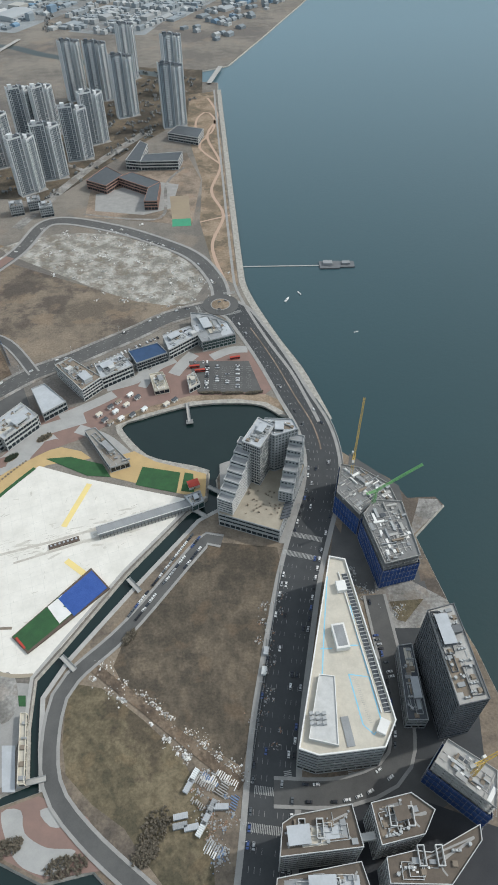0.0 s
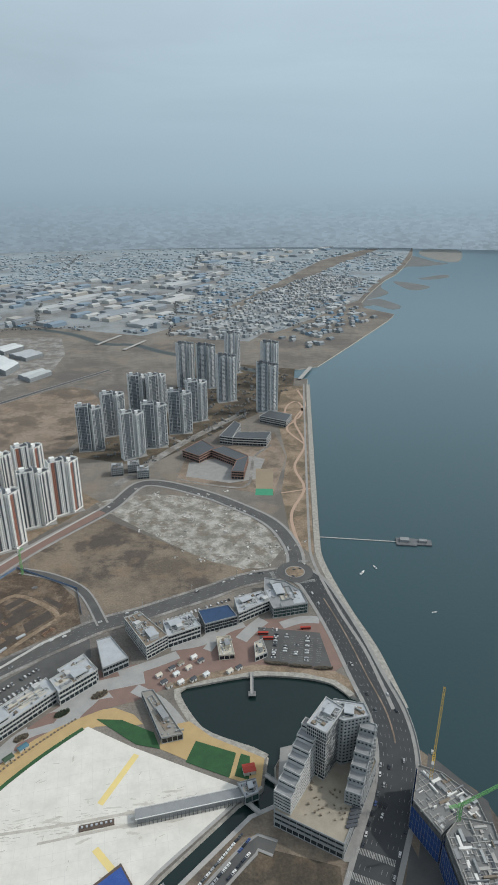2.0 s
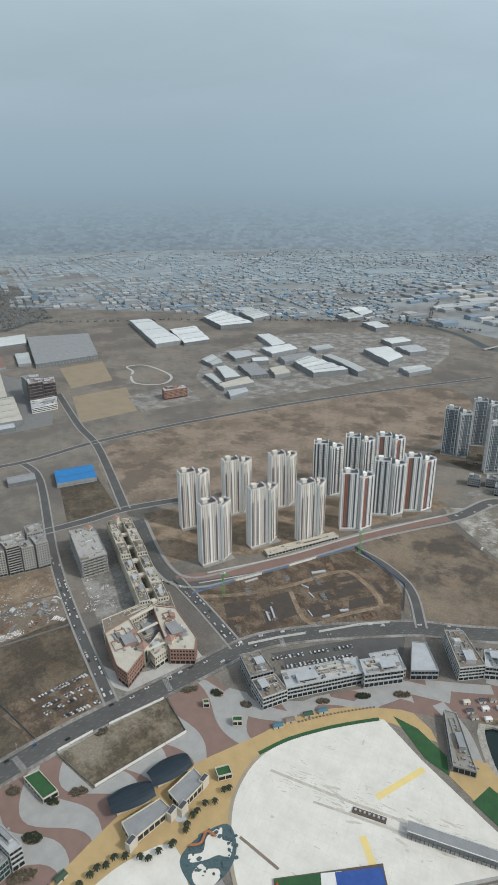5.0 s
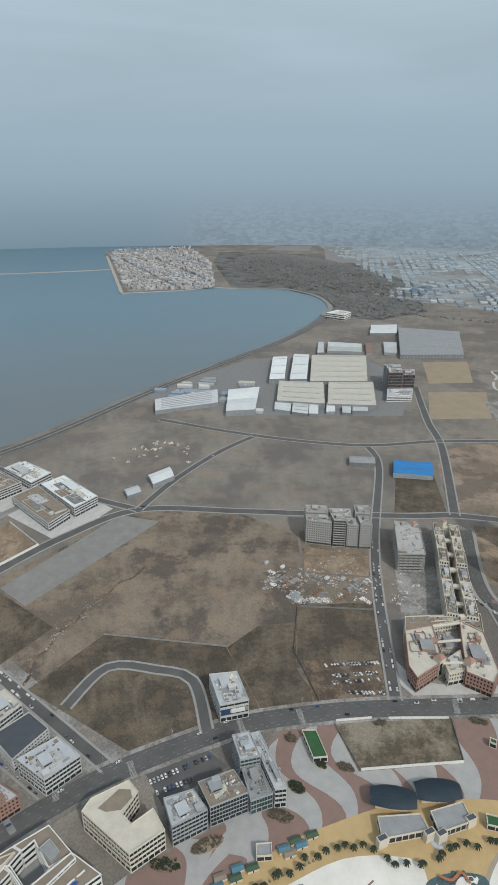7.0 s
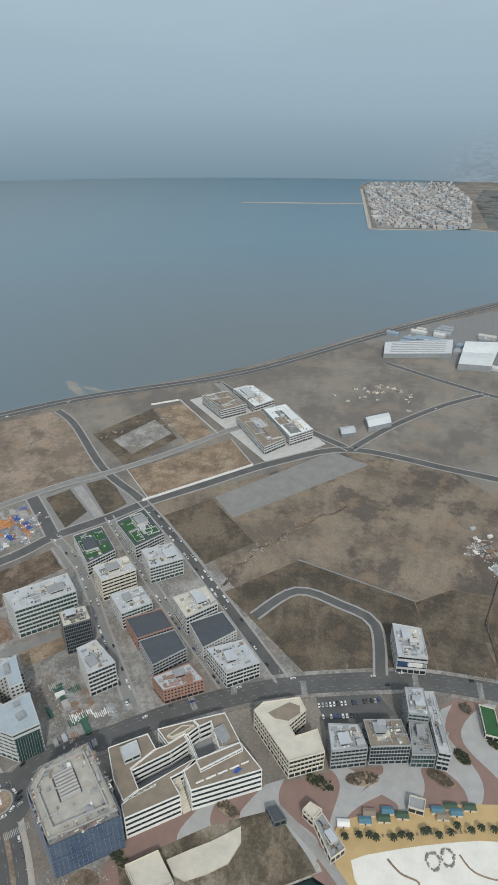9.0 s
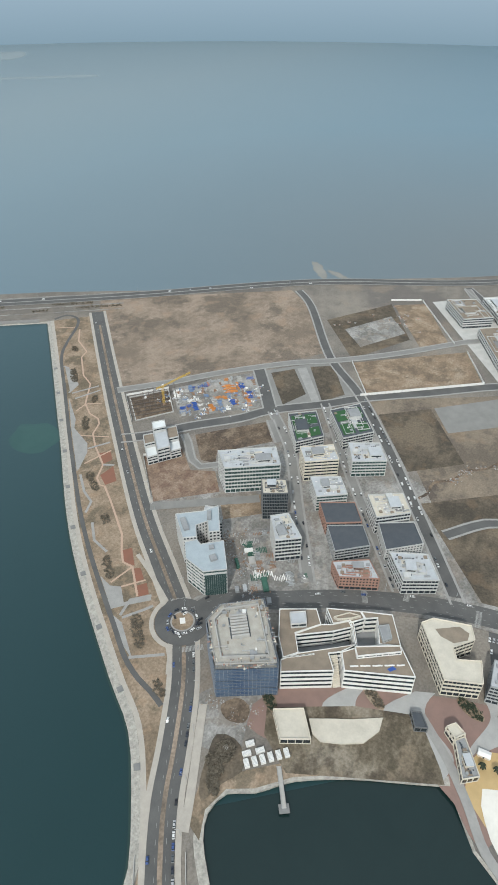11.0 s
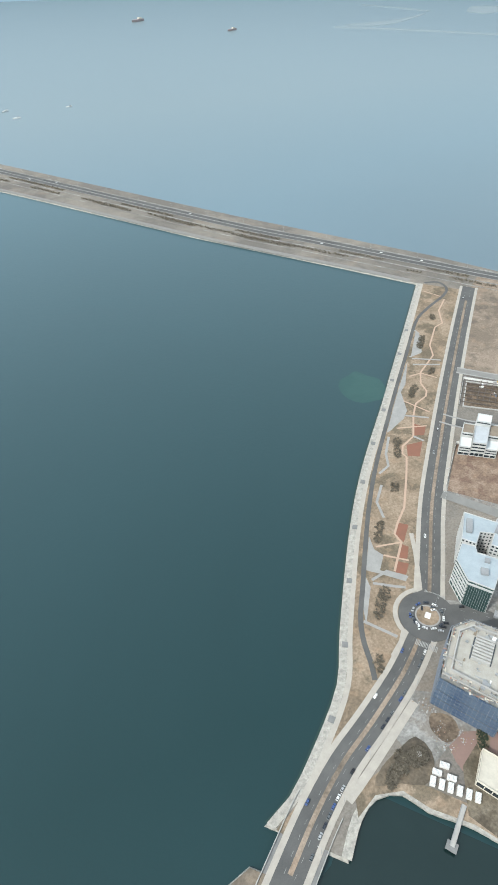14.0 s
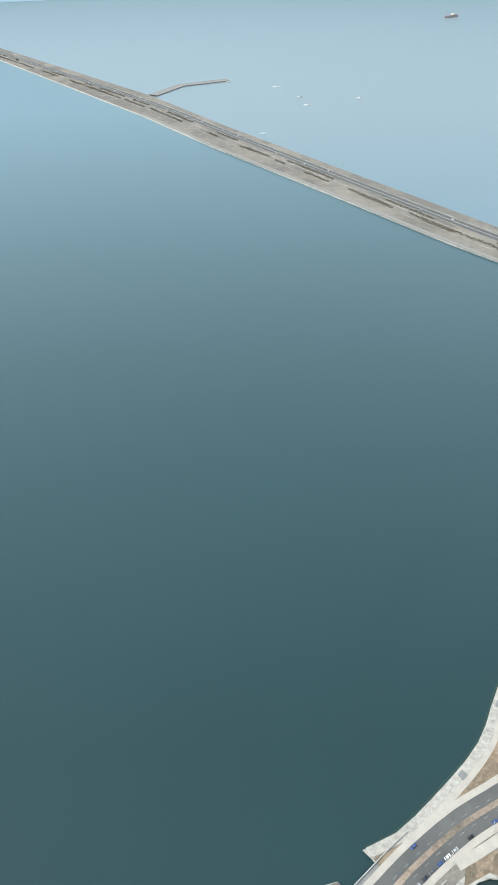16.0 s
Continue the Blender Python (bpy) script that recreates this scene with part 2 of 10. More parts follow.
RUBBLE = ground_material("pale_rubble_ground", (0.2, 0.19, 0.165), (0.29, 0.275, 0.245), (0.42, 0.405, 0.37), 14, (0.18, 0.155, 0.125))
ASPHALT_FRESH = mat("fresh_dark_asphalt", (0.05, 0.053, 0.056), (0.068, 0.071, 0.073), 14, 0.9, fine=1.5)
ASPHALT = mat("asphalt", (0.08, 0.08, 0.079), (0.125, 0.123, 0.118), 22, 0.9, fine=0.8)
ASPHALT_DARK = mat("fresh_asphalt", (0.036, 0.038, 0.042), (0.055, 0.056, 0.06), 25, 0.85, fine=0.8)
ASPHALT_PALE = mat("worn_asphalt", (0.19, 0.186, 0.175), (0.25, 0.245, 0.23), 14, 0.95, fine=1)
PAVING = mat("pale_paving", (0.33, 0.322, 0.305), (0.24, 0.235, 0.225), 9, 0.9, fine=1.2)
PAVING_LIGHT = mat("light_paving", (0.5, 0.49, 0.465), (0.38, 0.375, 0.355), 9, 0.9, fine=1.2)
PLAZA_PINK = mat("pink_brown_paving", (0.25, 0.165, 0.14), (0.2, 0.14, 0.12), 10, 0.9, fine=1.0)
PLAZA_GREY = mat("grey_plaza_paving", (0.38, 0.375, 0.36), (0.3, 0.3, 0.29), 10, 0.9, fine=1.0)
SAND = mat("yellow_sand_walk", (0.5, 0.36, 0.18), (0.41, 0.3, 0.15), 10, 0.95, fine=0.8)
POOL = mat("white_pool_liner", (0.73, 0.7, 0.64), (0.6, 0.575, 0.52), 16, 0.7, fine=3)
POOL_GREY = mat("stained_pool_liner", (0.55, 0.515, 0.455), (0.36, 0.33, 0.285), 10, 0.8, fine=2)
YELLOW = mat("yellow_pool_marking", (0.78, 0.62, 0.24), (0.7, 0.57, 0.26), 8, 0.8, fine=1)
GREEN = mat("green_artificial_turf", (0.042, 0.115, 0.045), (0.032, 0.075, 0.036), 7, 0.9, fine=0.7)
GREEN_PALE = mat("green_court_paint", (0.07, 0.3, 0.17), (0.06, 0.25, 0.15), 8, 0.9, fine=0.7)
ROCK = mat("pale_riprap", (0.46, 0.435, 0.385), (0.22, 0.21, 0.19), 4, 0.95, bump=1, fine=1.4)
ROCK_GREY = mat("grey_riprap", (0.27, 0.26, 0.24), (0.17, 0.165, 0.155), 4, 0.95, bump=1, fine=1.4)
CONCRETE = mat("concrete", (0.42, 0.41, 0.385), (0.32, 0.31, 0.295), 6, 0.9, bump=0.2, fine=0.9)
CONCRETE_DARK = mat("grey_concrete", (0.22, 0.22, 0.215), (0.16, 0.16, 0.157), 6, 0.9, bump=0.2, fine=0.9)
OFFICE_WHITE = mat("weathered_white_panel", (0.54, 0.54, 0.525), (0.41, 0.41, 0.4), 6, 0.75, fine=1.2)
WHITE = mat("white_render", (0.74, 0.73, 0.7), (0.62, 0.61, 0.585), 9, 0.8, fine=1.2)
CREAM = mat("cream_render", (0.62, 0.57, 0.48), (0.53, 0.49, 0.41), 9, 0.85, fine=1.2)
GREY_WALL = mat("grey_panel", (0.36, 0.37, 0.37), (0.29, 0.3, 0.3), 7, 0.6, fine=1.2)
DARK_WALL = mat("dark_grey_panel", (0.12, 0.125, 0.13), (0.16, 0.165, 0.17), 7, 0.5, fine=1.2)
BRICK = mat("terracotta_panel", (0.36, 0.22, 0.17), (0.29, 0.18, 0.145), 5, 0.85, fine=0.7)
BROWN_ROOF = mat("brown_gravel_roof", (0.26, 0.215, 0.165), (0.18, 0.15, 0.12), 7, 0.95, fine=0.9)
GARDEN_ROOF = mat("dark_planted_roof", (0.15, 0.122, 0.098), (0.1, 0.085, 0.07), 6, 0.95, fine=0.9)
ROOF_GREY = mat("pale_grey_roof", (0.46, 0.48, 0.5), (0.36, 0.375, 0.39), 9, 0.8, fine=1.1)
ROOF_MID = mat("grey_roof", (0.3, 0.31, 0.315), (0.22, 0.225, 0.23), 8, 0.85, fine=1.1)
ROOF_DARK = mat("dark_slate_roof", (0.06, 0.068, 0.08), (0.085, 0.092, 0.1), 8, 0.6, fine=1.1)
ROOF_CREAM = mat("cream_deck_roof", (0.56, 0.52, 0.44), (0.43, 0.4, 0.34), 9, 0.9, fine=1.2)
ROOF_BLUE = mat("blue_metal_roof", (0.03, 0.06, 0.12), (0.04, 0.08, 0.17), 8, 0.5, fine=1.4)
ROOF_BRIGHT = mat("bright_blue_metal_roof", (0.03, 0.17, 0.42), (0.04, 0.2, 0.46), 8, 0.5)
SHEET = mat("white_sheet_metal", (0.66, 0.68, 0.67), (0.54, 0.56, 0.56), 14, 0.5, fine=2, vary=0.12)
TARP_BLUE = mat("blue_mesh_sheeting", (0.028, 0.062, 0.13), (0.12, 0.16, 0.215), 9, 0.8, fine=0.8, bump=0.6, stretch=(1, 1, 0.3))
SCAFFOLD = mat("weathered_scaffold_tube", (0.22, 0.245, 0.28), (0.15, 0.17, 0.2), 3, 0.6, 0.2, fine=0.5)
TARP = mat("bright_blue_tarpaulin", (0.03, 0.075, 0.27), (0.05, 0.105, 0.34), 6, 0.6, fine=1, bump=0.5)
NET_BLUE = mat("navy_safety_net", (0.022, 0.055, 0.18), (0.04, 0.09, 0.26), 5, 0.85, fine=0.8, bump=0.5, stretch=(1, 1, 0.3))
NET_GREEN = mat("green_debris_net", (0.04, 0.1, 0.075), (0.06, 0.13, 0.1), 3, 0.9)
TARP_DULL = mat("faded_blue_sheet", (0.13, 0.2, 0.33), (0.2, 0.25, 0.34), 3, 0.8)
GLASS = mat("dark_window_glass", (0.018, 0.026, 0.032), (0.032, 0.043, 0.05), 6, 0.15, spec=0.4, fine=2)
GLASS_GREEN = mat("green_tinted_glass", (0.03, 0.06, 0.058), (0.05, 0.085, 0.082), 6, 0.15, spec=0.45, fine=2)
STEEL = mat("galvanised_steel", (0.42, 0.43, 0.43), (0.3, 0.31, 0.31), 2, 0.5, 0.3, fine=0.4)
PAINT_WHITE = mat("road_marking", (0.42, 0.42, 0.4), (0.2, 0.2, 0.195), 5, 0.8, fine=0.6)
# Red hull paled to paint in the haze over distant ships.
HULL_RED = mat("haze_paled_red_hull", (0.34, 0.27, 0.26), (0.28, 0.24, 0.235), 8, 0.7)
RED = mat("red_paint", (0.42, 0.06, 0.04), (0.34, 0.05, 0.035), 4, 0.6)
ORANGE = mat("orange_paint", (0.5, 0.2, 0.05), (0.42, 0.17, 0.05), 4, 0.6)
YELLOW_STEEL = mat("yellow_crane_paint", (0.6, 0.4, 0.08), (0.5, 0.33, 0.07), 3, 0.5)
GREEN_STEEL = mat("green_crane_paint", (0.2, 0.45, 0.16), (0.16, 0.38, 0.14), 3, 0.5)
LEAF = mat("dull_evergreen_leaves", (0.03, 0.044, 0.028), (0.05, 0.058, 0.036), 2, 0.9, fine=0.4, vary=0.3, island=True)
TWIG = mat("bare_twigs", (0.105, 0.092, 0.07), (0.15, 0.128, 0.098), 4, 0.95, fine=0.4, vary=0.3, island=True)
BARK = mat("bark", (0.12, 0.09, 0.065), (0.08, 0.06, 0.045), 0.5, 0.95, bump=0.5, fine=0.08)
CAR_PAINT = palette("car_paint", [(0.75, 0.75, 0.74), (0.7, 0.7, 0.69), (0.03, 0.03, 0.035), (0.4, 0.41, 0.42), (0.04, 0.045, 0.06),
                                  (0.76, 0.76, 0.75), (0.12, 0.13, 0.14), (0.06, 0.1, 0.25)], 0.3, True)
RUST_BEAM = mat("dark_rusty_beam", (0.1, 0.085, 0.075), (0.15, 0.125, 0.105), 3, 0.8)
RUBBER = mat("rubber", (0.02, 0.02, 0.02), (0.03, 0.03, 0.03), 1, 0.9)


# ---- helpers of this scene ----
def obj(name, bm, material, parent=None, label="", smooth=False):
    me = bpy.data.meshes.new(name)
    bm.to_mesh(me)
    bm.free()
    for m in (material if isinstance(material, (list, tuple)) else [material]):
        me.materials.append(m)
    if smooth:
        for p in me.polygons:
            p.use_smooth = True
    ob = new(name, me)
    if parent:
        ob.parent = parent
    if label:
        ob["label"] = label
    return ob


def part(name, bm, material, parent, label="", kind=""):
    ob = obj(name, bm, material, parent, label)
    if kind:
        ob["kind"] = kind
    return ob


def thing(name, label, category, x=0.0, y=0.0, z=0.0, rz=0.0, group="", kind=""):
    ob = tagged(new(name), label, category, group, kind)
    ob.matrix_basis = pose(x, y, z, 0, 0, rz)
    return ob


def box(bm, x, y, z, sx, sy, sz, rz=0.0, slot=0):
    """A box centred at x, y, standing on z."""
    c, s = math.cos(radians(rz)), math.sin(radians(rz))
    vs = []
    for dz in (0, sz):
        for dx, dy in ((-sx / 2, -sy / 2), (sx / 2, -sy / 2), (sx / 2, sy / 2), (-sx / 2, sy / 2)):
            vs.append(bm.verts.new((x + dx * c - dy * s, y + dx * s + dy * c, z + dz)))
    for f in ((3, 2, 1, 0), (4, 5, 6, 7), (0, 1, 5, 4), (1, 2, 6, 5), (2, 3, 7, 6), (3, 0, 4, 7)):
        bm.faces.new([vs[i] for i in f]).material_index = slot


def ccw(pts):
    area = sum(a[0] * b[1] - b[0] * a[1] for a, b in zip(pts, pts[1:] + pts[:1]))
    return pts if area > 0 else pts[::-1]


def inset(pts, d):
    """The outline of a counter-clockwise polygon moved inwards by d metres."""
    out_, n = [], len(pts)
    for i in range(n):
        a, p, b = Vector(pts[i - 1]), Vector(pts[i]), Vector(pts[(i + 1) % n])
        u, v = (p - a).normalized(), (b - p).normalized()
        nu, nv = Vector((-u.y, u.x)), Vector((-v.y, v.x))
        w = nu + nv
        w = w / max(0.35, w.dot(w) / 2)
        out_.append(tuple(p + w * d))
    return out_


def prism(bm, pts, z0, z1, slot=0, top_slot=None, bottom=True):
    pts = ccw([tuple(p) for p in pts])
    lo = [bm.verts.new((x, y, z0)) for x, y in pts]
    hi = [bm.verts.new((x, y, z1)) for x, y in pts]
    n = len(pts)
    for i in range(n):
        bm.faces.new((lo[i], lo[(i + 1) % n], hi[(i + 1) % n], hi[i])).material_index = slot
    from_ = [Vector((x, y, 0)) for x, y in pts]
    for tri in tessellate([from_]):
        a, b, c = tri
        flip = (from_[b] - from_[a]).cross(from_[c] - from_[a]).z < 0
        if flip:
            a, c = c, a
        bm.faces.new((hi[a], hi[b], hi[c])).material_index = slot if top_slot is None else top_slot
        if bottom:
            bm.faces.new((lo[c], lo[b], lo[a])).material_index = slot


def tessellate(loops):
    from mathutils.geometry import tessellate_polygon
    return tessellate_polygon(loops)


def ring(bm, pts, d, z0, z1, slot=0):
    """A wall of thickness d along the inside of an outline."""
    pts = ccw([tuple(p) for p in pts])
    inner = inset(pts, d)
    n = len(pts)
    v = [[bm.verts.new((*p, z)) for p in loop] for loop, z in ((pts, z0), (pts, z1), (inner, z1), (inner, z0))]
    for i in range(n):
        j = (i + 1) % n
        for k in range(4):
            a, b = v[k], v[(k + 1) % 4]
            bm.faces.new((a[i], a[j], b[j], b[i])).material_index = slot


def smooth_line(pts, step=12.0, closed=False):
    """A Catmull-Rom curve through pts."""
    p = [Vector(q) for q in pts]
    n = len(p)
    out_ = []
    for i in range(n if closed else n - 1):
        a, b, c, d = (p[(i + k) % n] if closed else p[min(max(i + k, 0), n - 1)] for k in (-1, 0, 1, 2))
        m = max(1, int((c - b).length / step))
        for k in range(m):
            t = k / m
            out_.append(tuple(0.5 * (2 * b + (c - a) * t + (2 * a - 5 * b + 4 * c - d) * t * t + (3 * b - a - 3 * c + d) * t ** 3)))
    if not closed:
        out_.append(tuple(p[-1]))
    return out_


def sides(line, off):
    """A line moved sideways by off metres (to the left when positive)."""
    out_ = []
    for i, p in enumerate(line):
        a, b = Vector(line[max(i - 1, 0)]), Vector(line[min(i + 1, len(line) - 1)])
        u = (b - a).normalized()
        out_.append((p[0] - u.y * off, p[1] + u.x * off))
    return out_


def ribbon(bm, line, o1, o2, z, thick=0.0, slot=0):
    """A strip between two side offsets of a line, with a real edge when thick."""
    a, b = sides(line, o1), sides(line, o2)
    if o1 < o2:
        a, b = b, a
    va, vb = [bm.verts.new((*p, z)) for p in a], [bm.verts.new((*p, z)) for p in b]
    for i in range(len(a) - 1):
        bm.faces.new((vb[i], vb[i + 1], va[i + 1], va[i])).material_index = slot
    if thick:
        for vs, flip in ((va, False), (vb, True)):
            low = [bm.verts.new((*v.co.xy, z - thick)) for v in vs]
            for i in range(len(vs) - 1):
                f = (vs[i], vs[i + 1], low[i + 1], low[i])
                bm.faces.new(f if not flip else f[::-1]).material_index = slot


def along(line, step, start=0.0):
    """Places every step metres along a line: x, y and heading in degrees."""
    out_, left = [], start
    for a, b in zip(line, line[1:]):
        a, b = Vector(a), Vector(b)
        d = (b - a).length
        while left < d:
            q = a + (b - a) * (left / d)
            out_.append((q.x, q.y, math.degrees(math.atan2(b.y - a.y, b.x - a.x))))
            left += step
        left -= d
    return out_


def inside(pts, x, y):
    hit = False
    for (x1, y1), (x2, y2) in zip(pts, pts[1:] + pts[:1]):
        if (y1 > y) != (y2 > y) and x < (x2 - x1) * (y - y1) / (y2 - y1) + x1:
            hit = not hit
    return hit


def pad(name, pts, material, z, label="", category="ground", thick=0.15, smooth=0):
    """A flat piece of the setting with an edge of its own."""
    bm = bmesh.new()
    prism(bm, smooth_line(pts, smooth, True) if smooth else pts, z - thick, z, bottom=False)
    return tagged(obj(name, bm, material), label, category, kind="structure")
# ---- water and land ----
SEA = -2.5
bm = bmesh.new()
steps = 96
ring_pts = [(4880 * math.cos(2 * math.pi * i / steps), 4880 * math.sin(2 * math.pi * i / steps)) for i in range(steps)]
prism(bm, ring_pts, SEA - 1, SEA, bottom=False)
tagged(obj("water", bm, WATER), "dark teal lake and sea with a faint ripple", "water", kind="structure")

# darker water of the basins and canal, paler shallow sea beyond the causeway
BASINS = [(70, 440), (60, 408), (0, 405), (-15, 330), (-125, 180), (-125, 110), (-60, 50), (-60, -80), (-92, -92), (-130, -125), (-260, 20), (-200, 70), (-175, 190), (-60, 350), (-145, 440), (-60, 490), (40, 475)]
bm = bmesh.new()
prism(bm, BASINS, SEA - 0.5, SEA + 0.04, bottom=False)
tagged(obj("water", bm, BASIN_WATER), "still dark water of a basin and canal", "water", kind="structure")
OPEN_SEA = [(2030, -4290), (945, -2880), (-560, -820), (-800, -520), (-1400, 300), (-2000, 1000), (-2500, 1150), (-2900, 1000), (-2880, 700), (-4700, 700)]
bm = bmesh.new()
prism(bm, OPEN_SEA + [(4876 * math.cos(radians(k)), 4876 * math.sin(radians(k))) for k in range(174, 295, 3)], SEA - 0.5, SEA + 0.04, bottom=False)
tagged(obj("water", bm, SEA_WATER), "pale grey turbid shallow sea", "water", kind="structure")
bm = bmesh.new()
wob = random.Random(5)
prism(bm, smooth_line([(-371 + (27 + wob.uniform(-4, 5)) * math.cos(k * 0.48), -511 + (30 + wob.uniform(-4, 5)) * math.sin(k * 0.48)) for k in range(13)], 6, True), SEA - 0.5, SEA + 0.05, bottom=False)
tagged(obj("water", bm, water_material("cloudy_water", (0.038, 0.09, 0.082), (0.018, 0.058, 0.055), 0.28, 30)), "cloudy pale green water by an outfall", "water", kind="structure")
TAN_FIELD = mat("tan_bare_field", (0.32, 0.26, 0.18), (0.25, 0.205, 0.15), 30, 0.95, fine=2)
SAND_FLAT = mat("pale_sand_flat", (0.27, 0.26, 0.23), (0.19, 0.195, 0.19), 60, 0.9, fine=6)
for k, (x, y, u, v, rz) in enumerate(((-985, -440, 42, 10, 40), (-982, -400, 34, 8, 70))):
    c_, s_ = math.cos(radians(rz)), math.sin(radians(rz))
    wob = random.Random(k)
    pts = []
    for j in range(26):
        t_ = 2 * math.pi * j / 26
        e, f = u * math.cos(t_) * wob.uniform(0.75, 1.1), v * math.sin(t_) * wob.uniform(0.6, 1.2)
        pts.append((x + e * c_ - f * s_, y + e * s_ + f * c_))
    bm = bmesh.new()
    prism(bm, smooth_line(pts, 4 if u < 100 else 20, True), SEA - 0.5, SEA + 0.15 + 0.03 * k, bottom=False)
    tagged(obj("sandbar", bm, SAND_FLAT), "low sandbar just above the sea", "sandbar", kind="structure")
# silt coloured close to the sea so the far bars stay faint
PALE_SILT = mat("pale_silt", (0.235, 0.275, 0.29), (0.19, 0.235, 0.255), 90, 0.7, fine=8)
for k, (line, wide) in enumerate((([(-1783, -3056), (-2004, -2868), (-2283, -2584), (-2528, -2330)], 26), ([(-2347, -3737), (-2460, -3505), (-2520, -3324)], 20))):
    bm = bmesh.new()
    ribbon(bm, smooth_line(line, 60), wide, -wide, SEA + 0.3 + 0.03 * k, 0.6)
    tagged(obj("sandbar", bm, PALE_SILT), "long thin bar of pale silt", "sandbar", kind="structure")
for k, pts in enumerate(([(-1841, -3100), (-2159, -3133), (-2465, -3276), (-2134, -3049), (-1944, -3013)], [(-2683, -3217), (-2870, -3400), (-2994, -3330), (-2884, -3178), (-2702, -3106)])):
    bm = bmesh.new()
    prism(bm, smooth_line(pts, 60, True), SEA - 0.5, SEA + 0.4 + 0.03 * k, bottom=False)
    tagged(obj("sandbar", bm, PALE_SILT), "broad flat of pale silt", "sandbar", kind="structure")

# glowing ring with haze painted in, beyond the town and the sea
def distance_material():
    m = bpy.data.materials.new("painted_haze_glow")
    m.use_nodes = True
    t = m.node_tree
    t.nodes.clear()
    tc = t.nodes.new("ShaderNodeTexCoord")
    sp_ = t.nodes.new("ShaderNodeSeparateXYZ")
    t.links.new(tc.outputs["Object"], sp_.inputs[0])

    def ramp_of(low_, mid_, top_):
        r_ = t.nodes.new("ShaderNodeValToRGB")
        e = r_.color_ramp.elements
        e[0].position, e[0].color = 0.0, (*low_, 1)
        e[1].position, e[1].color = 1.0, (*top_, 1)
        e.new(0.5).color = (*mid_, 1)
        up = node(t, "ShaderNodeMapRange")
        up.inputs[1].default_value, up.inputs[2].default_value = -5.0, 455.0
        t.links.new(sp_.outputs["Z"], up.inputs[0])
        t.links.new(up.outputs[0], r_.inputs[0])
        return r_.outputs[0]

    def dot(v):
        d = t.nodes.new("ShaderNodeVectorMath")
        d.operation = "DOT_PRODUCT"
        d.inputs[1].default_value = tuple(q / 4872.0 for q in v)
        t.links.new(tc.outputs["Object"], d.inputs[0])
        return d.outputs["Value"]

    def span(socket, *v):
        r_ = node(t, "ShaderNodeMapRange")
        for i, q in enumerate(v):
            r_.inputs[i + 1].default_value = q
        t.links.new(socket, r_.inputs[0])
        return r_.outputs[0]
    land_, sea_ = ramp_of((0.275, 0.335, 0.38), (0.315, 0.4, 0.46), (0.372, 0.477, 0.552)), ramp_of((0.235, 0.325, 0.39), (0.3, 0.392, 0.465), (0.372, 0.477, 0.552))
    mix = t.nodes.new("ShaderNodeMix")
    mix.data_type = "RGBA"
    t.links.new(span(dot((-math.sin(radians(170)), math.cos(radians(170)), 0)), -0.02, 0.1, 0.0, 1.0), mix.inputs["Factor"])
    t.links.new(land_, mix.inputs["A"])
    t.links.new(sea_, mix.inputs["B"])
    def math_(op, a, b):
        q = t.nodes.new("ShaderNodeMath")
        q.operation = op
        for k_, v in enumerate((a, b)):
            if isinstance(v, float):
                q.inputs[k_].default_value = v
            else:
                t.links.new(v, q.inputs[k_])
        return q.outputs[0]
    roofs_ = node(t, "ShaderNodeTexVoronoi", Scale=1.0)
    roofs_.distance = "CHEBYCHEV"
    district = node(t, "ShaderNodeTexNoise", Scale=1 / 8, Detail=4.0, Roughness=0.6)
    lay = t.nodes.new("ShaderNodeMapping")
    lay.inputs["Scale"].default_value = (1 / 36, 1 / 36, 1 / 13)
    t.links.new(tc.outputs["Object"], lay.inputs[0])
    for q in (roofs_, district):
        t.links.new(lay.outputs[0], q.inputs["Vector"])
    tone = t.nodes.new("ShaderNodeSeparateColor")
    t.links.new(roofs_.outputs["Color"], tone.inputs[0])
    mottled = math_("ADD", math_("MULTIPLY", tone.outputs[0], 0.45), math_("MULTIPLY", district.outputs["Fac"], 0.55))
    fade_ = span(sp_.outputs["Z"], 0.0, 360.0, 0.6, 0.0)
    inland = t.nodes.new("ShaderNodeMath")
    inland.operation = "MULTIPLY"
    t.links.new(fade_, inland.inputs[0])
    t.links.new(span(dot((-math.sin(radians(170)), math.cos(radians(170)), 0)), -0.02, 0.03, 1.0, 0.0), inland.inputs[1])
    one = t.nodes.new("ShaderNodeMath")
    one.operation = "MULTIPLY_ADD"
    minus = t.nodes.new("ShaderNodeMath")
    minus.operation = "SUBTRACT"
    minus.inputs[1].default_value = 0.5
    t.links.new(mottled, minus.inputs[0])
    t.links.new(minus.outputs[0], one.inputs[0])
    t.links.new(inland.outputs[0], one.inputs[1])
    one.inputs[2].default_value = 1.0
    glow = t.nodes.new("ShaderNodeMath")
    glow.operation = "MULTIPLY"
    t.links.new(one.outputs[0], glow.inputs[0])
    # the painted haze glows brighter towards the sun
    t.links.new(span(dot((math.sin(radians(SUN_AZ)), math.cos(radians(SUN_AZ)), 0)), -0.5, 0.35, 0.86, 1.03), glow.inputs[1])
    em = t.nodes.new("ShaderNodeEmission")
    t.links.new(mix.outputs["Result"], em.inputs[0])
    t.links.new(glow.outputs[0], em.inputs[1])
    o = t.nodes.new("ShaderNodeOutputMaterial")
    t.links.new(em.outputs[0], o.inputs[0])
    return m


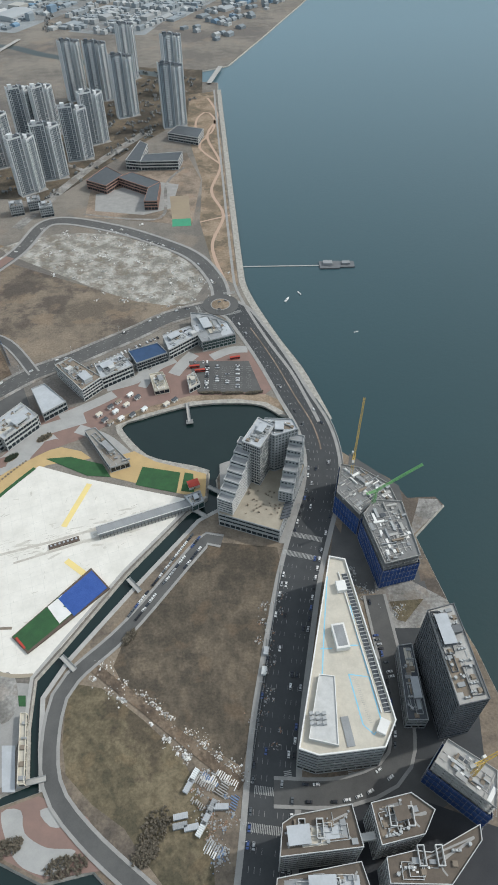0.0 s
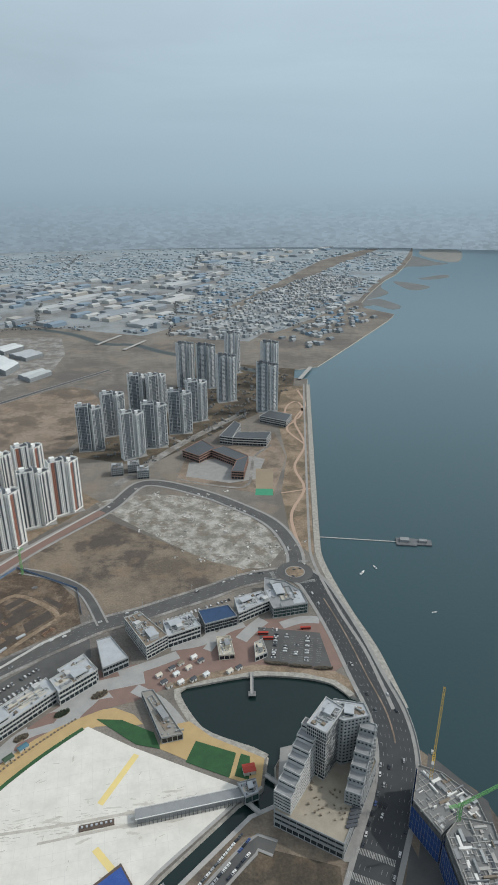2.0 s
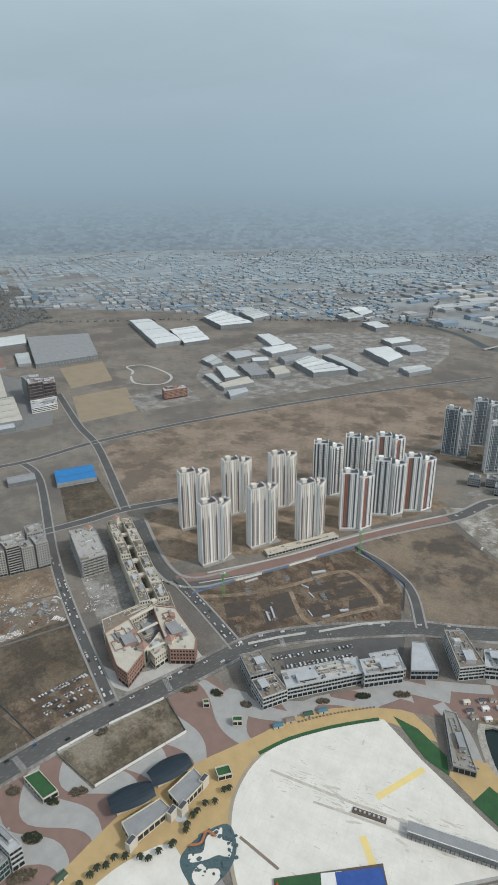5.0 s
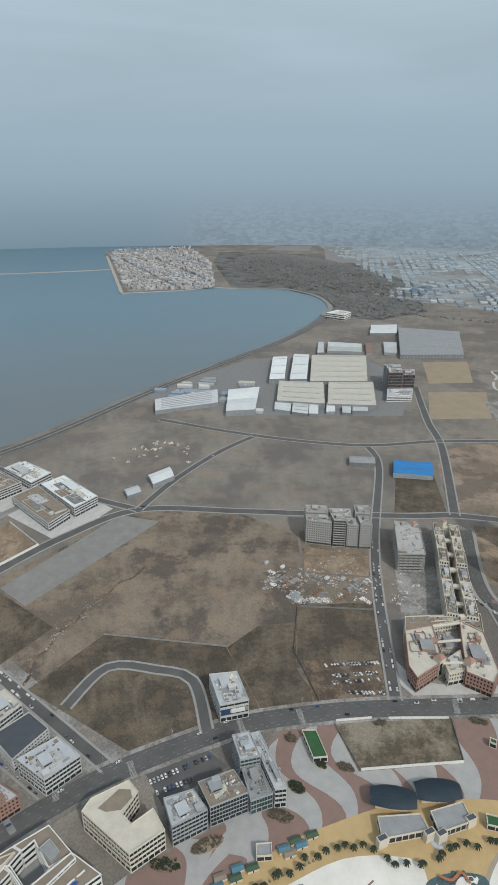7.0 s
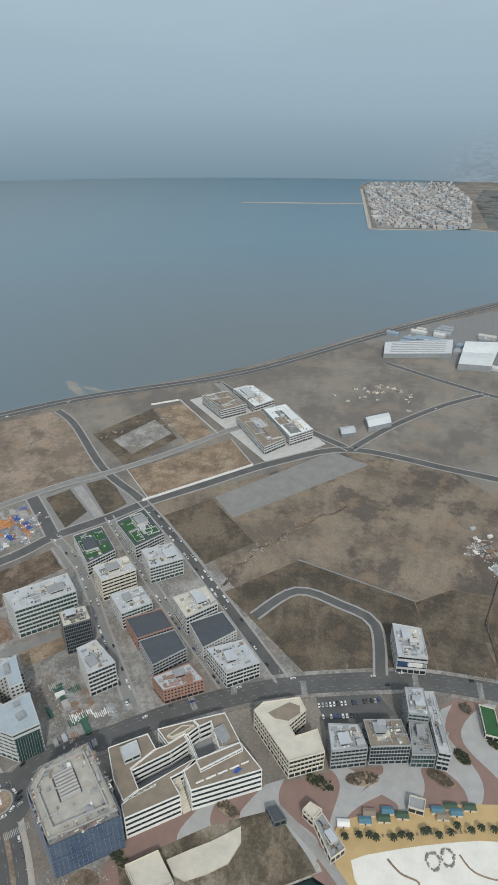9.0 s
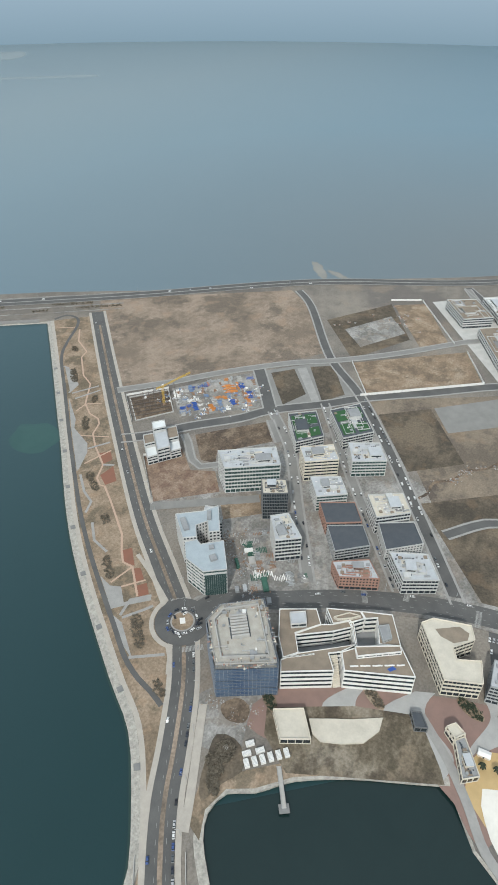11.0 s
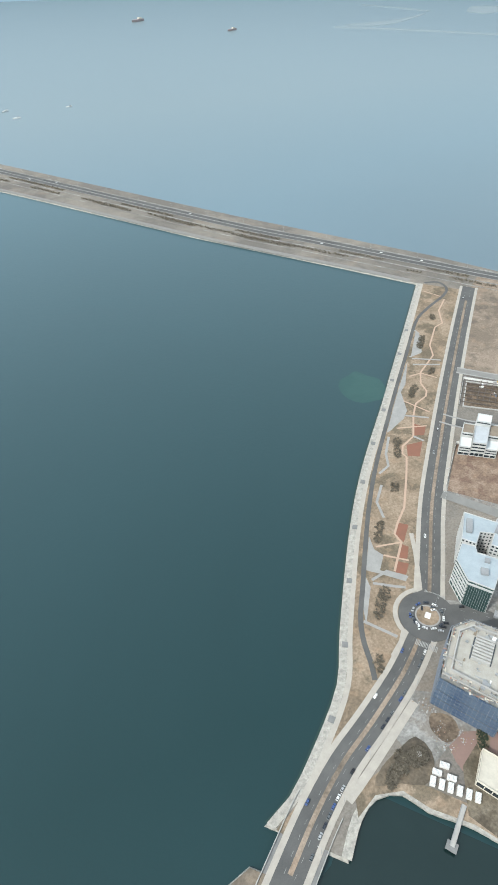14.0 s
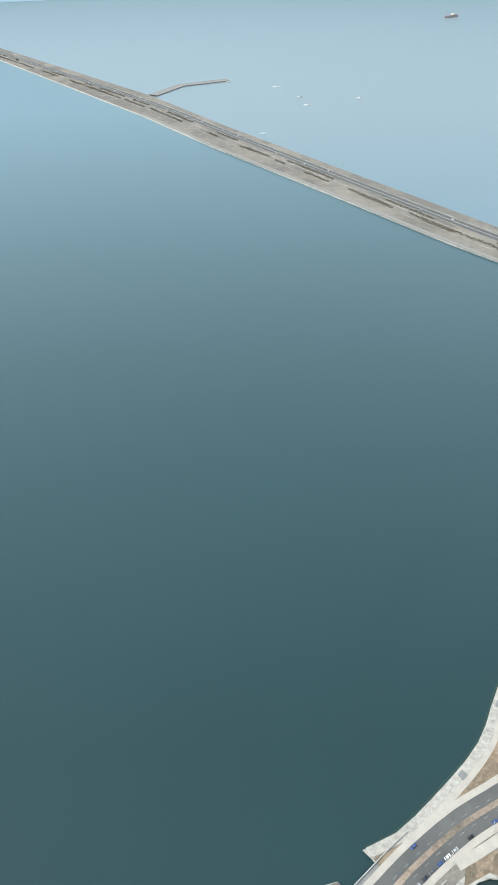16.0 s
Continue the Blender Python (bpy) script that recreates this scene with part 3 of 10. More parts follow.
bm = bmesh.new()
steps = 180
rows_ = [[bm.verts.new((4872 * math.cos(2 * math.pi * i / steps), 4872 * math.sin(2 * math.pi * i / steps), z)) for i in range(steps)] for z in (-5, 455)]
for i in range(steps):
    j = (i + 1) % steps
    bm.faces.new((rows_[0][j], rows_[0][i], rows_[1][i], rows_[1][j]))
tagged(obj("backdrop", bm, distance_material()), "glowing backdrop painted with pale blue-grey haze", "backdrop", kind="structure")

SHORE_LAKE_NORTH = [(60, 447), (77, 446), (68, 478), (53, 526), (32, 575), (9, 637), (-6, 688), (-11, 737), (-21, 891), (-32, 1071),
                    (-46, 1300), (-53, 1428)]
RIVER_MOUTH = [(-54, 1473), (-92, 1480), (-170, 1500), (-172, 1535), (-80, 1560), (-33, 1590)]
SHORE_FAR_NORTH = [(27, 1751), (90, 1924), (221, 2320), (150, 2400), (112, 2545), (238, 3154), (329, 3458), (483, 4256), (560, 4900)]
EDGE_OF_SIGHT = [(-4870 * math.sin(radians(k)), 4870 * math.cos(radians(k))) for k in range(-3, 79, 3)]
SHORE_VILLAGE = [(-4770, 948), (-4679, 778), (-4652, 216), (-4367, 146), (-2754, 148), (-2766, 404), (-2820, 560)]
SHORE_BAY = [(-2757, 660), (-2702, 848), (-2484, 928), (-2234, 893), (-2090, 805), (-1794, 566), (-1434, 165), (-1128, -150), (-947, -409),
             (-757, -642)]
CAUSEWAY_OUT = [(-667, -779), (-438, -1077), (56, -1768), (285, -2115), (990, -2990), (2056, -4330)]
CAUSEWAY_IN = [(2015, -4200), (935, -2758), (292, -1898), (82, -1589), (-130, -1303), (-338, -1016), (-521, -791), (-580, -716)]
SHORE_LAKE_SOUTH = [(-588, -706), (-504, -613), (-416, -517), (-378, -475), (-296, -387), (-241, -319), (-181, -233), (-154, -191), (-116, -157), (-86, -135), (-66, -127)]
BASIN_SOUTH = [(-102, -90), (-120, -107), (-137, -114), (-155, -109), (-165, -93), (-185, -74), (-206, -42), (-223, -8), (-236, 18)]
SURF_SHORE = [(-204, 44), (-185, 78), (-162, 113), (-146, 119), (-153, 154), (-156, 187), (-142, 208), (-101, 273), (-56, 333), (-39, 349)]
BASIN_NORTH = [(-38, 380), (-50, 385), (-89, 396), (-107, 409), (-129, 442), (-109, 455), (-59, 473), (-13, 476), (16, 471), (33, 456)]

MAIN = (smooth_line(SHORE_LAKE_NORTH, 25) + RIVER_MOUTH + smooth_line(SHORE_FAR_NORTH, 60) + EDGE_OF_SIGHT + SHORE_VILLAGE + smooth_line(SHORE_BAY, 40)
        + CAUSEWAY_OUT + CAUSEWAY_IN + smooth_line(SHORE_LAKE_SOUTH, 15) + smooth_line(BASIN_SOUTH, 8) + SURF_SHORE + smooth_line(BASIN_NORTH, 8))
ISLAND = [(86, 405), (105, 387), (128, 369), (140, 346), (165, 347), (170, 338), (139, 306), (152, 245), (164, 205), (171, 170), (178, 100), (150, 30),
          (100, -30), (20, -95), (-46, -110), (-70, -88), (-84, -76), (-92, -30), (-85, 30), (-86, 64), (-96, 72), (-125, 66), (-160, 80), (-178, 96),
          (-160, 106), (-136, 114), (-142, 139), (-148, 173), (-135, 199), (-94, 259), (-46, 324), (-26, 338), (-30, 372), (-22, 392), (20, 412),
          (55, 412)]


def land(name, pts, label):
    """A slab of ground with a battered edge that runs down under the water."""
    pts = ccw(pts)
    bm = bmesh.new()
    top = [bm.verts.new((x, y, 0)) for x, y in pts]
    low = [bm.verts.new((x, y, -5)) for x, y in inset(pts, -2.6)]
    for i in range(len(pts)):
        j = (i + 1) % len(pts)
        bm.faces.new((low[i], low[j], top[j], top[i])).material_index = 1
    flat = [Vector((x, y, 0)) for x, y in pts]
    for a, b, c in tessellate([flat]):
        if (flat[b] - flat[a]).cross(flat[c] - flat[a]).z < 0:
            a, c = c, a
        bm.faces.new((top[a], top[b], top[c]))
    return tagged(obj(name, bm, [GRASS if "island" in name else GRASS_HAZED, ROCK]), label, "ground", kind="structure")


land("ground", MAIN, "flat reclaimed land of dry brown winter grass")
land("ground_island", ISLAND, "flat built-up island with brown winter ground")

# pale rock edge along the lake
for k, line in enumerate((SHORE_LAKE_NORTH[1:], SHORE_LAKE_SOUTH, CAUSEWAY_IN[::-1])):
    bm = bmesh.new()
    l = smooth_line(line, 14)
    if k == 2:
        l = [(x, y) for x, y in l if x < 300]
    w = -7 if k == 0 else 5.0
    if k == 2:
        w = -9
    ribbon(bm, l, 1.0 * (1 if w < 0 else -1), -w * -1.0, 0.12, 0.5)
    tagged(obj("shore_edge", bm, ROCK_GREY if k == 2 else ROCK), "pale broken-stone revetment along the water", "shore", kind="structure")

WALK_BEIGE = mat("beige_concrete_walk", (0.42, 0.385, 0.335), (0.33, 0.305, 0.27), 7, 0.9, fine=1.0)
bm = bmesh.new()
ribbon(bm, smooth_line(SHORE_LAKE_SOUTH[:-1], 9), 5.0, 9.0, 0.22, 0.4)
tagged(obj("promenade", bm, WALK_BEIGE), "beige concrete walk above the stone shore", "walk", kind="structure")
for x, y, a in along(sides(smooth_line(SHORE_LAKE_SOUTH[1:-2], 9), 3.2), 62, 20):
    bm = bmesh.new()
    box(bm, x, y, 0.1, 5.0, 4.6, 0.35, a)
    box(bm, x, y, 0.45, 4.2, 3.8, 0.1, a)
    tagged(obj("shore_steps", bm, CONCRETE_DARK), "dark stepped landing set in the stone shore", "steps", kind="structure")
SHALLOW = water_material("shallow_shore_water", (0.016, 0.04, 0.036), (0.028, 0.054, 0.047), 0.28, 25)
for line, w in ((SHORE_LAKE_SOUTH, -3.0), (SHORE_LAKE_NORTH[1:], 5.5)):
    bm = bmesh.new()
    ribbon(bm, smooth_line(line, 9), 0.0, w, SEA + 0.045)
    tagged(obj("water", bm, SHALLOW), "shallow greenish water along a stone shore", "water", kind="structure")
for line in (BASIN_SOUTH, BASIN_NORTH):
    bm = bmesh.new()
    ribbon(bm, smooth_line(line, 8), -2.6, 3.8, 0.16, 2.2)
    tagged(obj("shore_edge", bm, ROCK), "pale broken-stone edge round a basin", "shore", kind="structure")
# ---- fields and grounds ----
pad("field", [(-404, 160), (-407, 60), (-470, -55), (-545, -120), (-640, -205), (-710, -100), (-812, 45), (-775, 180), (-690, 245), (-600, 222), (-545, 275), (-500, 285), (-450, 255), (-400, 240)], GRASS, 0.03,
    "rough grassland of mottled brown with dark damp patches", "field")
pad("field", [(-616, -183), (-660, -132), (-576, -67), (-531, -116)], GRASS_DARK, 0.05, "smooth fenced plot of dark grass", "field")
pad("field", [(-545, 300), (-690, 360), (-700, 250), (-610, 230)], GRASS, 0.035, "rough brown grassland beside building plots", "field")
pad("field", [(-640, 560), (-700, 490), (-900, 590), (-880, 780), (-770, 1080), (-600, 1350), (-470, 1180), (-480, 900)], GRASS_PALE, 0.03, "wide field of brown dry grass", "field", smooth=60)
pad("field", [(-101, 196), (-35, 303), (22, 296), (25, 274), (-8, 127), (-30, 140)], GRASS_DARK, 0.06, "vacant lot of dark dry grass", "field", smooth=30)
pad("field", [(-129, 184), (-107, 180), (-44, 128), (-24, 64), (-52, 62), (-80, 93), (-122, 124)], GRASS_OLIVE, 0.06, "vacant lot of brown dry grass", "field", smooth=20)
pad("field", [(-330, 762), (-136, 660), (-60, 648), (-120, 602), (-200, 552), (-237, 536), (-268, 578), (-312, 608), (-362, 618), (-378, 664)], GRASS, 0.05, "flat field of bare brown soil", "field")
pad("rubble_field", [(-300, 825), (-204, 830), (-104, 780), (-51, 701), (-67, 655), (-136, 660), (-264, 738), (-340, 795)], RUBBLE, 0.07,
    "field of dumped pale rubble and broken concrete", "rubble", smooth=30)
pad("field", [(-490, -88), (-551, -15), (-501, 105), (-407, 118), (-400, 70), (-395, 0)], GRASS_DARK, 0.05, "fenced plot of dark brown grass", "field")
pad("field", [(-546.8, 196.2), (-532.2, 282.6), (-445.7, 249.2), (-453.9, 165.2)], GRASS_DARK, 0.045, "fenced plot of dark bare ground", "field")
pad("field", [(-524.2, 145.5), (-520.5, 186.5), (-453.9, 165.2), (-404.6, 171.9), (-404.3, 119), (-500, 106)], GRASS_DARK, 0.045, "dark damp grassland beside a car park", "field")
pad("gravel_pad", [(-664, -129), (-806, 18), (-774, 70), (-622, -99)], ASPHALT_PALE, 0.08, "long pad of compacted grey gravel", "ground")
pad("soil_lot", [(-714, -259), (-823, -133), (-750, -92), (-648, -211)], SOIL, 0.08, "fenced building plot of orange soil", "ground")
pad("soil_lot", [(-812, -344), (-915, -279), (-817, -214), (-723, -264)], GRASS_DARK, 0.07, "rough building plot of dark spoil", "ground")
pad("pit_floor", [(-798, -308), (-874, -264), (-832, -226), (-760, -267)], SITE_GROUND, 0.1, "grey puddled ground of a building plot", "ground", 0.1)
pad("soil_lot", [(-914, -274), (-944, -232), (-833, -161), (-800, -192)], SOIL, 0.072, "building plot of tan soil", "ground")
pad("soil_lot", [(-663, 245), (-620, 317), (-563, 292), (-603, 225)], SOIL, 0.08, "building plot of raw orange soil", "ground")
pad("soil_lot", [(-534, -433), (-622, -363), (-558, -312), (-486, -386)], SITE_GROUND, 0.08, "construction yard of raw soil", "ground")
pad("soil_lot", [(-405, -376), (-438, -348), (-413, -319), (-425, -295), (-400, -273), (-353, -323)], RED_EARTH, 0.08, "fenced plot of red-brown soil", "ground")
pad("field", [(-575, -600), (-690, -690), (-880, -440), (-845, -396), (-718, -303), (-650, -356), (-600, -405), (-503, -490), (-520, -530)], GRASS_PALE, 0.05, "wide field of tan dry grass", "field")
pad("field", [(-458.7, 408.1), (-420.1, 511.7), (-372.4, 616.7), (-326.1, 607.2), (-279.1, 567.3), (-255.8, 524.0), (-315.0, 446.9), (-344.6, 402.6), (-359.6, 369.6)], SOIL_DARK, 0.06, "dug-over plot of dark soil with spoil heaps", "ground")
pad("field", [(-381, 175), (-361, 280), (-317, 264), (-331, 177)], WALLED_SOIL, 0.32, "walled plot of sandy bare soil", "ground")
pad("tower_grounds", [(-540, 420), (-655, 490), (-560, 680), (-420, 860), (-335, 800), (-400, 655), (-460, 520)], PARK_GRASS, 0.06,
    "landscaped grounds between apartment towers", "ground")
pad("tower_grounds", [(-455, 960), (-420, 1110), (-300, 1600), (-90, 1560), (-80, 1320), (-200, 1120), (-300, 930)], GRASS_DARK, 0.06,
    "dark planted grounds between apartment towers", "ground")
pad("car_park", [(-462, 175), (-405, 165), (-402, 237), (-440, 248), (-456, 210)], SOIL_DARK, 0.1, "unpaved car park with rows of cars", "car park")
pad("car_park", [(-65, 542), (1, 541), (15, 489), (-53, 491)], ASPHALT, 0.24, "asphalt car park with white bays", "car park")
pad("car_park", [(-372, 10), (-385, 60), (-362, 76), (-340, 20)], ASPHALT, 0.1, "asphalt car park behind shops", "car park")
pad("car_park", [(-327.0, 388.4), (-297.2, 434.4), (-257.7, 486.9), (-239.1, 504.3), (-226.0, 475.9), (-252.5, 438.9), (-296.8, 378.3), (-310.5, 389.0)], ASPHALT, 0.12, "asphalt car park behind a row of shops", "car park")
pad("court", [(-105, 848), (-78, 850), (-80, 872), (-107, 870)], GREEN_PALE, 0.14, "green sports court", "court")
pad("school_plaza", [(-232, 955), (-150, 1000), (-105, 985), (-110, 905), (-150, 885), (-225, 900)], PAVING, 0.11, "pale paved school forecourt", "paving")
pad("school_yard", [(-242, 965), (-100, 1111), (-70, 1000), (-77, 850), (-119, 860), (-237, 881)], GRASS_PALE, 0.09, "brown school grounds", "ground")
pad("court", [(-107, 870), (-80, 872), (-87, 946), (-116, 944)], TAN_FIELD, 0.13, "tan sports pitch of bare sand", "court")
pad("yard", [(8, 40), (14, 98), (60, 104), (100, 108), (150, 90), (150, 40), (60, 20)], ASPHALT_DARK, 0.06, "dark paved yards between shops", "ground")
pad("yard", [(85, 130), (92, 222), (150, 222), (160, 200), (150, 130)], ASPHALT_FRESH, 0.05, "dark paved yards by the quay", "ground")
pad("forecourt", [(95, 222), (98, 262), (128, 262), (152, 245), (156, 222)], SITE_GROUND, 0.06, "pale paved forecourt by the quay", "paving")
pad("yard", [(75, 300), (95, 400), (135, 360), (135, 262), (100, 250)], ASPHALT, 0.05, "dark building yard", "ground")
pad("yard", [(-26, 338), (-28, 390), (20, 410), (60, 410), (50, 300), (25, 300)], PAVING, 0.05, "paved ground round a hotel", "ground")
pad("yard", [(20, 98), (30, 115), (80, 118), (95, 135), (100, 250), (62, 270), (72, 320), (100, 255), (138, 262), (150, 120), (110, 98)], ASPHALT, 0.035, "asphalt ground between island buildings", "ground")
pad("lawn", [(107.0, 244.0), (134.1, 246.0), (116.4, 226.9), (110.6, 228.6)], GRASS_OLIVE, 0.2, "triangular planted bed of olive grass", "lawn")
pad("quay", [(134, 306), (150, 345), (166, 344), (169, 336), (139, 308)], SITE_GROUND, 0.12, "pointed paved quay", "quay")
pad("plaza", [(-160, 104), (-137, 112), (-104, 100), (-92, 86), (-90, 72), (-125, 68), (-165, 84)], PLAZA_PINK, 0.1, "pink-brown waterside plaza with pale swirls", "plaza")
pad("plaza_inlay", [(-134, 104), (-116, 106), (-112, 99), (-118, 95), (-126, 95)], PLAZA_GREY, 0.16, "pale crescent of paving", "paving", 0.05, 4)
pad("plaza_inlay", [(-158, 103), (-146, 104), (-141, 92), (-126, 84), (-108, 82), (-118, 70), (-138, 74), (-150, 86)], PLAZA_GREY, 0.16, "pale crescent of paving", "paving", 0.05, 4)
pad("yard", [(-290, -200), (-455, -320), (-620, -200), (-540, -110), (-390, 0), (-350, -60)], SITE_GROUND, 0.04, "paved and concreted ground between office blocks", "ground")
pad("forecourt", [(-450, 262), (-408, 254), (-391, 260), (-371, 338), (-388, 343), (-400, 290), (-412, 270)], PAVING_LIGHT, 0.14, "pale paved forecourt of a mall", "paving")
pad("yard", [(-640, 430), (-655, 365), (-570, 330), (-400, 260), (-370, 330), (-460, 370)], SITE_GROUND, 0.05, "pale ground round buildings under construction", "ground")
pad("yard", [(-957, -225), (-1037, -135), (-828, 9), (-752, -65)], PAVING_LIGHT, 0.08, "pale paved ground round white blocks", "ground")
pad("yard", [(-1580, 400), (-1560, 700), (-1300, 740), (-1080, 600), (-1160, 300), (-1330, 100)], CONCRETE_DARK, 0.06, "grey factory yard", "ground")
pad("field", [(-1439, 842), (-1416, 960), (-1245, 868), (-1264, 763)], TAN_FIELD, 0.07, "tan bare field with soil heaps", "field")
pad("field", [(-1207, 729), (-1174, 855), (-1021, 767), (-1049, 644)], TAN_FIELD, 0.07, "tan bare playing field", "field")
bm = bmesh.new()
ribbon(bm, smooth_line([(-1240, 920), (-1180, 890), (-1130, 930), (-1170, 990), (-1290, 1010), (-1320, 970), (-1270, 950)], 12, True), 3, -3, 0.1)
tagged(obj("loop_path", bm, PAVING_LIGHT), "pale loop path on a test ground", "path", kind="structure")
pad("field", [(-850, 470), (-830, 525), (-700, 475), (-715, 400)], GRASS_DARK, 0.07, "fenced square field of dark grass", "field")

# ---- surf park ----
PLAZA = [(-181, 425), (-205, 452), (-248, 385), (-275, 347), (-312, 324), (-374, 320), (-385, 230), (-388, 150), (-376, 115), (-329, 100), (-303, 20), (-286, -24),
         (-257, -84), (-235, -117), (-200, -120), (-206, -60), (-232, 8), (-205, 48), (-250, 60), (-280, 100), (-285, 180), (-262, 290), (-240, 360)]
pad("plaza", PLAZA, PLAZA_PINK, 0.12, "ring of pink-brown and grey paving around a surf park", "plaza", smooth=14)
pad("plaza", [(-250, 440), (-205, 405), (-165, 425), (-135, 448), (-108, 462), (-60, 482), (14, 482), (30, 500), (-2, 566), (-60, 556), (-118, 520), (-160, 478), (-205, 462)], PLAZA_PINK, 0.13,
    "pink-brown and grey paved plaza beside a basin", "plaza")
pad("bank", [(-132, 444), (-108, 458), (-59, 477), (-13, 480), (18, 474), (36, 460), (42, 470), (18, 486), (-60, 486), (-112, 466), (-140, 450)], PARK_GRASS, 0.165, "tan grassy bank of a basin", "bank")
pad("bank", [(-120, -107), (-137, -114), (-155, -109), (-165, -93), (-185, -74), (-206, -42), (-223, -8), (-232, -10), (-214, -48), (-194, -80), (-172, -104), (-150, -126), (-126, -122)], PARK_GRASS, 0.2, "tan grassy bank of a basin", "bank")
pad("lot", [(-218.6, -113.9), (-234.2, -89.9), (-253.5, -58.5), (-270.6, -15.0), (-260.0, -6.2), (-241.2, 10.0), (-232.4, 15.7), (-201.6, -46.1), (-184.6, -79.8), (-200.5, -105.8)], WALLED_SOIL, 0.26, "rough vacant lot beside a basin", "ground", 0.2)
pad("planting_bed", [(-203.2, -144.2), (-214.7, -136.0), (-211.9, -124.5), (-200.3, -122.8), (-196.1, -135.3)], SOIL_DARK, 0.3, "oval bed of brown soil in a paved yard", "bed", 0.2, 3)
pad("yard", [(-200, -120), (-235, -120), (-225, -150), (-200, -165), (-170, -140), (-175, -112)], SITE_GROUND, 0.09, "cluttered paved yard beside a building site", "ground")
pad("field", [(-633, -342), (-658, -320), (-611, -279), (-575, -293)], GRASS_DARK, 0.07, "vacant plot of dark brown grass", "field")
pad("field", [(-674, -304), (-693, -278), (-635, -236), (-606, -254)], GRASS_DARK, 0.07, "vacant plot of dark brown grass", "field")
pad("footway", [(-661, -317), (-670, -308), (-606, -257), (-597, -263)], PAVING, 0.08, "pale footway between vacant plots", "paving")
pad("yard", [(-620, -365), (-700, -290), (-645, -222), (-560, -300)], ASPHALT_PALE, 0.05, "worn grey ground between plots", "ground")
pad("yard", [(-418, -283), (-400, -262), (-330, -330), (-350, -350)], SITE_GROUND, 0.055, "pale ground between office plots", "ground")
pad("field", [(-468, -351), (-532, -293), (-503, -267), (-453, -311), (-437, -302), (-433, -319)], SOIL_DARK, 0.06, "vacant plot of brown soil inside a looping lane", "field")
pad("soil_lot", [(-392, -268), (-420, -232), (-398, -215), (-368, -248)], SOIL, 0.07, "vacant plot of tan soil", "ground")
pad("terrace", [(-135, 398), (-128, 376), (-66, 356), (-40, 350), (-40, 378), (-88, 394), (-110, 408)], SAND, 0.24, "yellow paved terrace beside a pool", "terrace")
WALK = [(-150, 400), (-181, 415), (-212, 396), (-238, 372), (-259, 336), (-268, 306), (-280, 272), (-290, 240), (-298, 190), (-292, 120), (-285, 90), (-276, 60), (-268, 30),
        (-238, 28), (-215, 60), (-212, 130), (-214, 200), (-240, 290), (-235, 330), (-215, 370), (-190, 392)]
pad("beach_walk", WALK, SAND, 0.2, "yellow sand-coloured walk with palms beside a surf pool", "walk", smooth=12)
POOL_EDGE = ([(-57, 349), (-98, 360), (-152, 375)] + smooth_line([(-197, 391), (-212, 377), (-230, 350), (-246, 320), (-253, 290), (-249, 262), (-236, 236), (-207, 207), (-180, 192), (-158, 191)], 6)
             + [(-142, 211), (-101, 277), (-62, 332)])
pad("surf_pool", POOL_EDGE, POOL, 0.32, "drained white surf pool with stained floor", "pool")
LAGOON = [(-243, 38), (-252, 62), (-262, 100), (-268, 137), (-262, 170), (-250, 190), (-225, 180), (-200, 160), (-180, 110), (-205, 60), (-232, 40)]
pad("lagoon_pool", LAGOON, POOL, 0.34, "drained white lagoon pool", "pool", smooth=10)
pad("service_yard", [(-160, 118), (-178, 110), (-200, 160), (-225, 182), (-212, 198), (-180, 186), (-158, 184), (-157, 152)], PAVING, 0.26, "pale paved service yard beside a canal", "ground")

# swirls of pale paving in the plaza
OUTER = [(-205, 445), (-248, 388), (-275, 352), (-312, 332), (-368, 306), (-384, 240), (-384, 165), (-374, 115), (-331, 98), (-307, 20), (-288, -24), (-259, -84), (-236, -118)]
INNER = [(-178, 418), (-236, 374), (-257, 336), (-266, 306), (-278, 272), (-288, 240), (-295, 190), (-290, 120), (-283, 90), (-274, 60), (-266, 30), (-230, 8), (-206, -60), (-198, -112)]


def at(line, f):
    """The place at fraction f of a line's length."""
    lens = [math.dist(a, b) for a, b in zip(line, line[1:])]
    left = min(max(f, 0.0), 0.9999) * sum(lens)
    for (a, b), d in zip(zip(line, line[1:]), lens):
        if left <= d:
            return Vector(a) + (Vector(b) - Vector(a)) * (left / d)
        left -= d
    return Vector(line[-1])


bm = bmesh.new()
swirl = 0
sw = random.Random(31)
outer_line, inner_line = smooth_line(OUTER, 6), smooth_line(INNER, 6)
f = 0.015
while f < 0.97:
    w, lean, bend = sw.uniform(0.017, 0.032), sw.uniform(-0.045, 0.01), sw.choice((1, 1, -0.8)) * sw.uniform(0.014, 0.028)
    edges = []
    for s in (-1, 1):
        edge = []
        for k in range(15):
            t_ = k / 14
            g = f + lean * t_ + bend * math.sin(t_ * 5.2) + s * w * (0.3 + 0.75 * math.sin(math.pi * (0.12 + 0.8 * t_)) ** 2)
            edge.append(bm.verts.new((*(at(outer_line, g) * (1 - t_) + at(inner_line, g) * t_), 0.14 + 0.003 * swirl)))
        edges.append(edge)
    for k in range(14):
        bm.faces.new((edges[0][k], edges[0][k + 1], edges[1][k + 1], edges[1][k]))
    swirl += 1
    f += sw.uniform(0.05, 0.07)
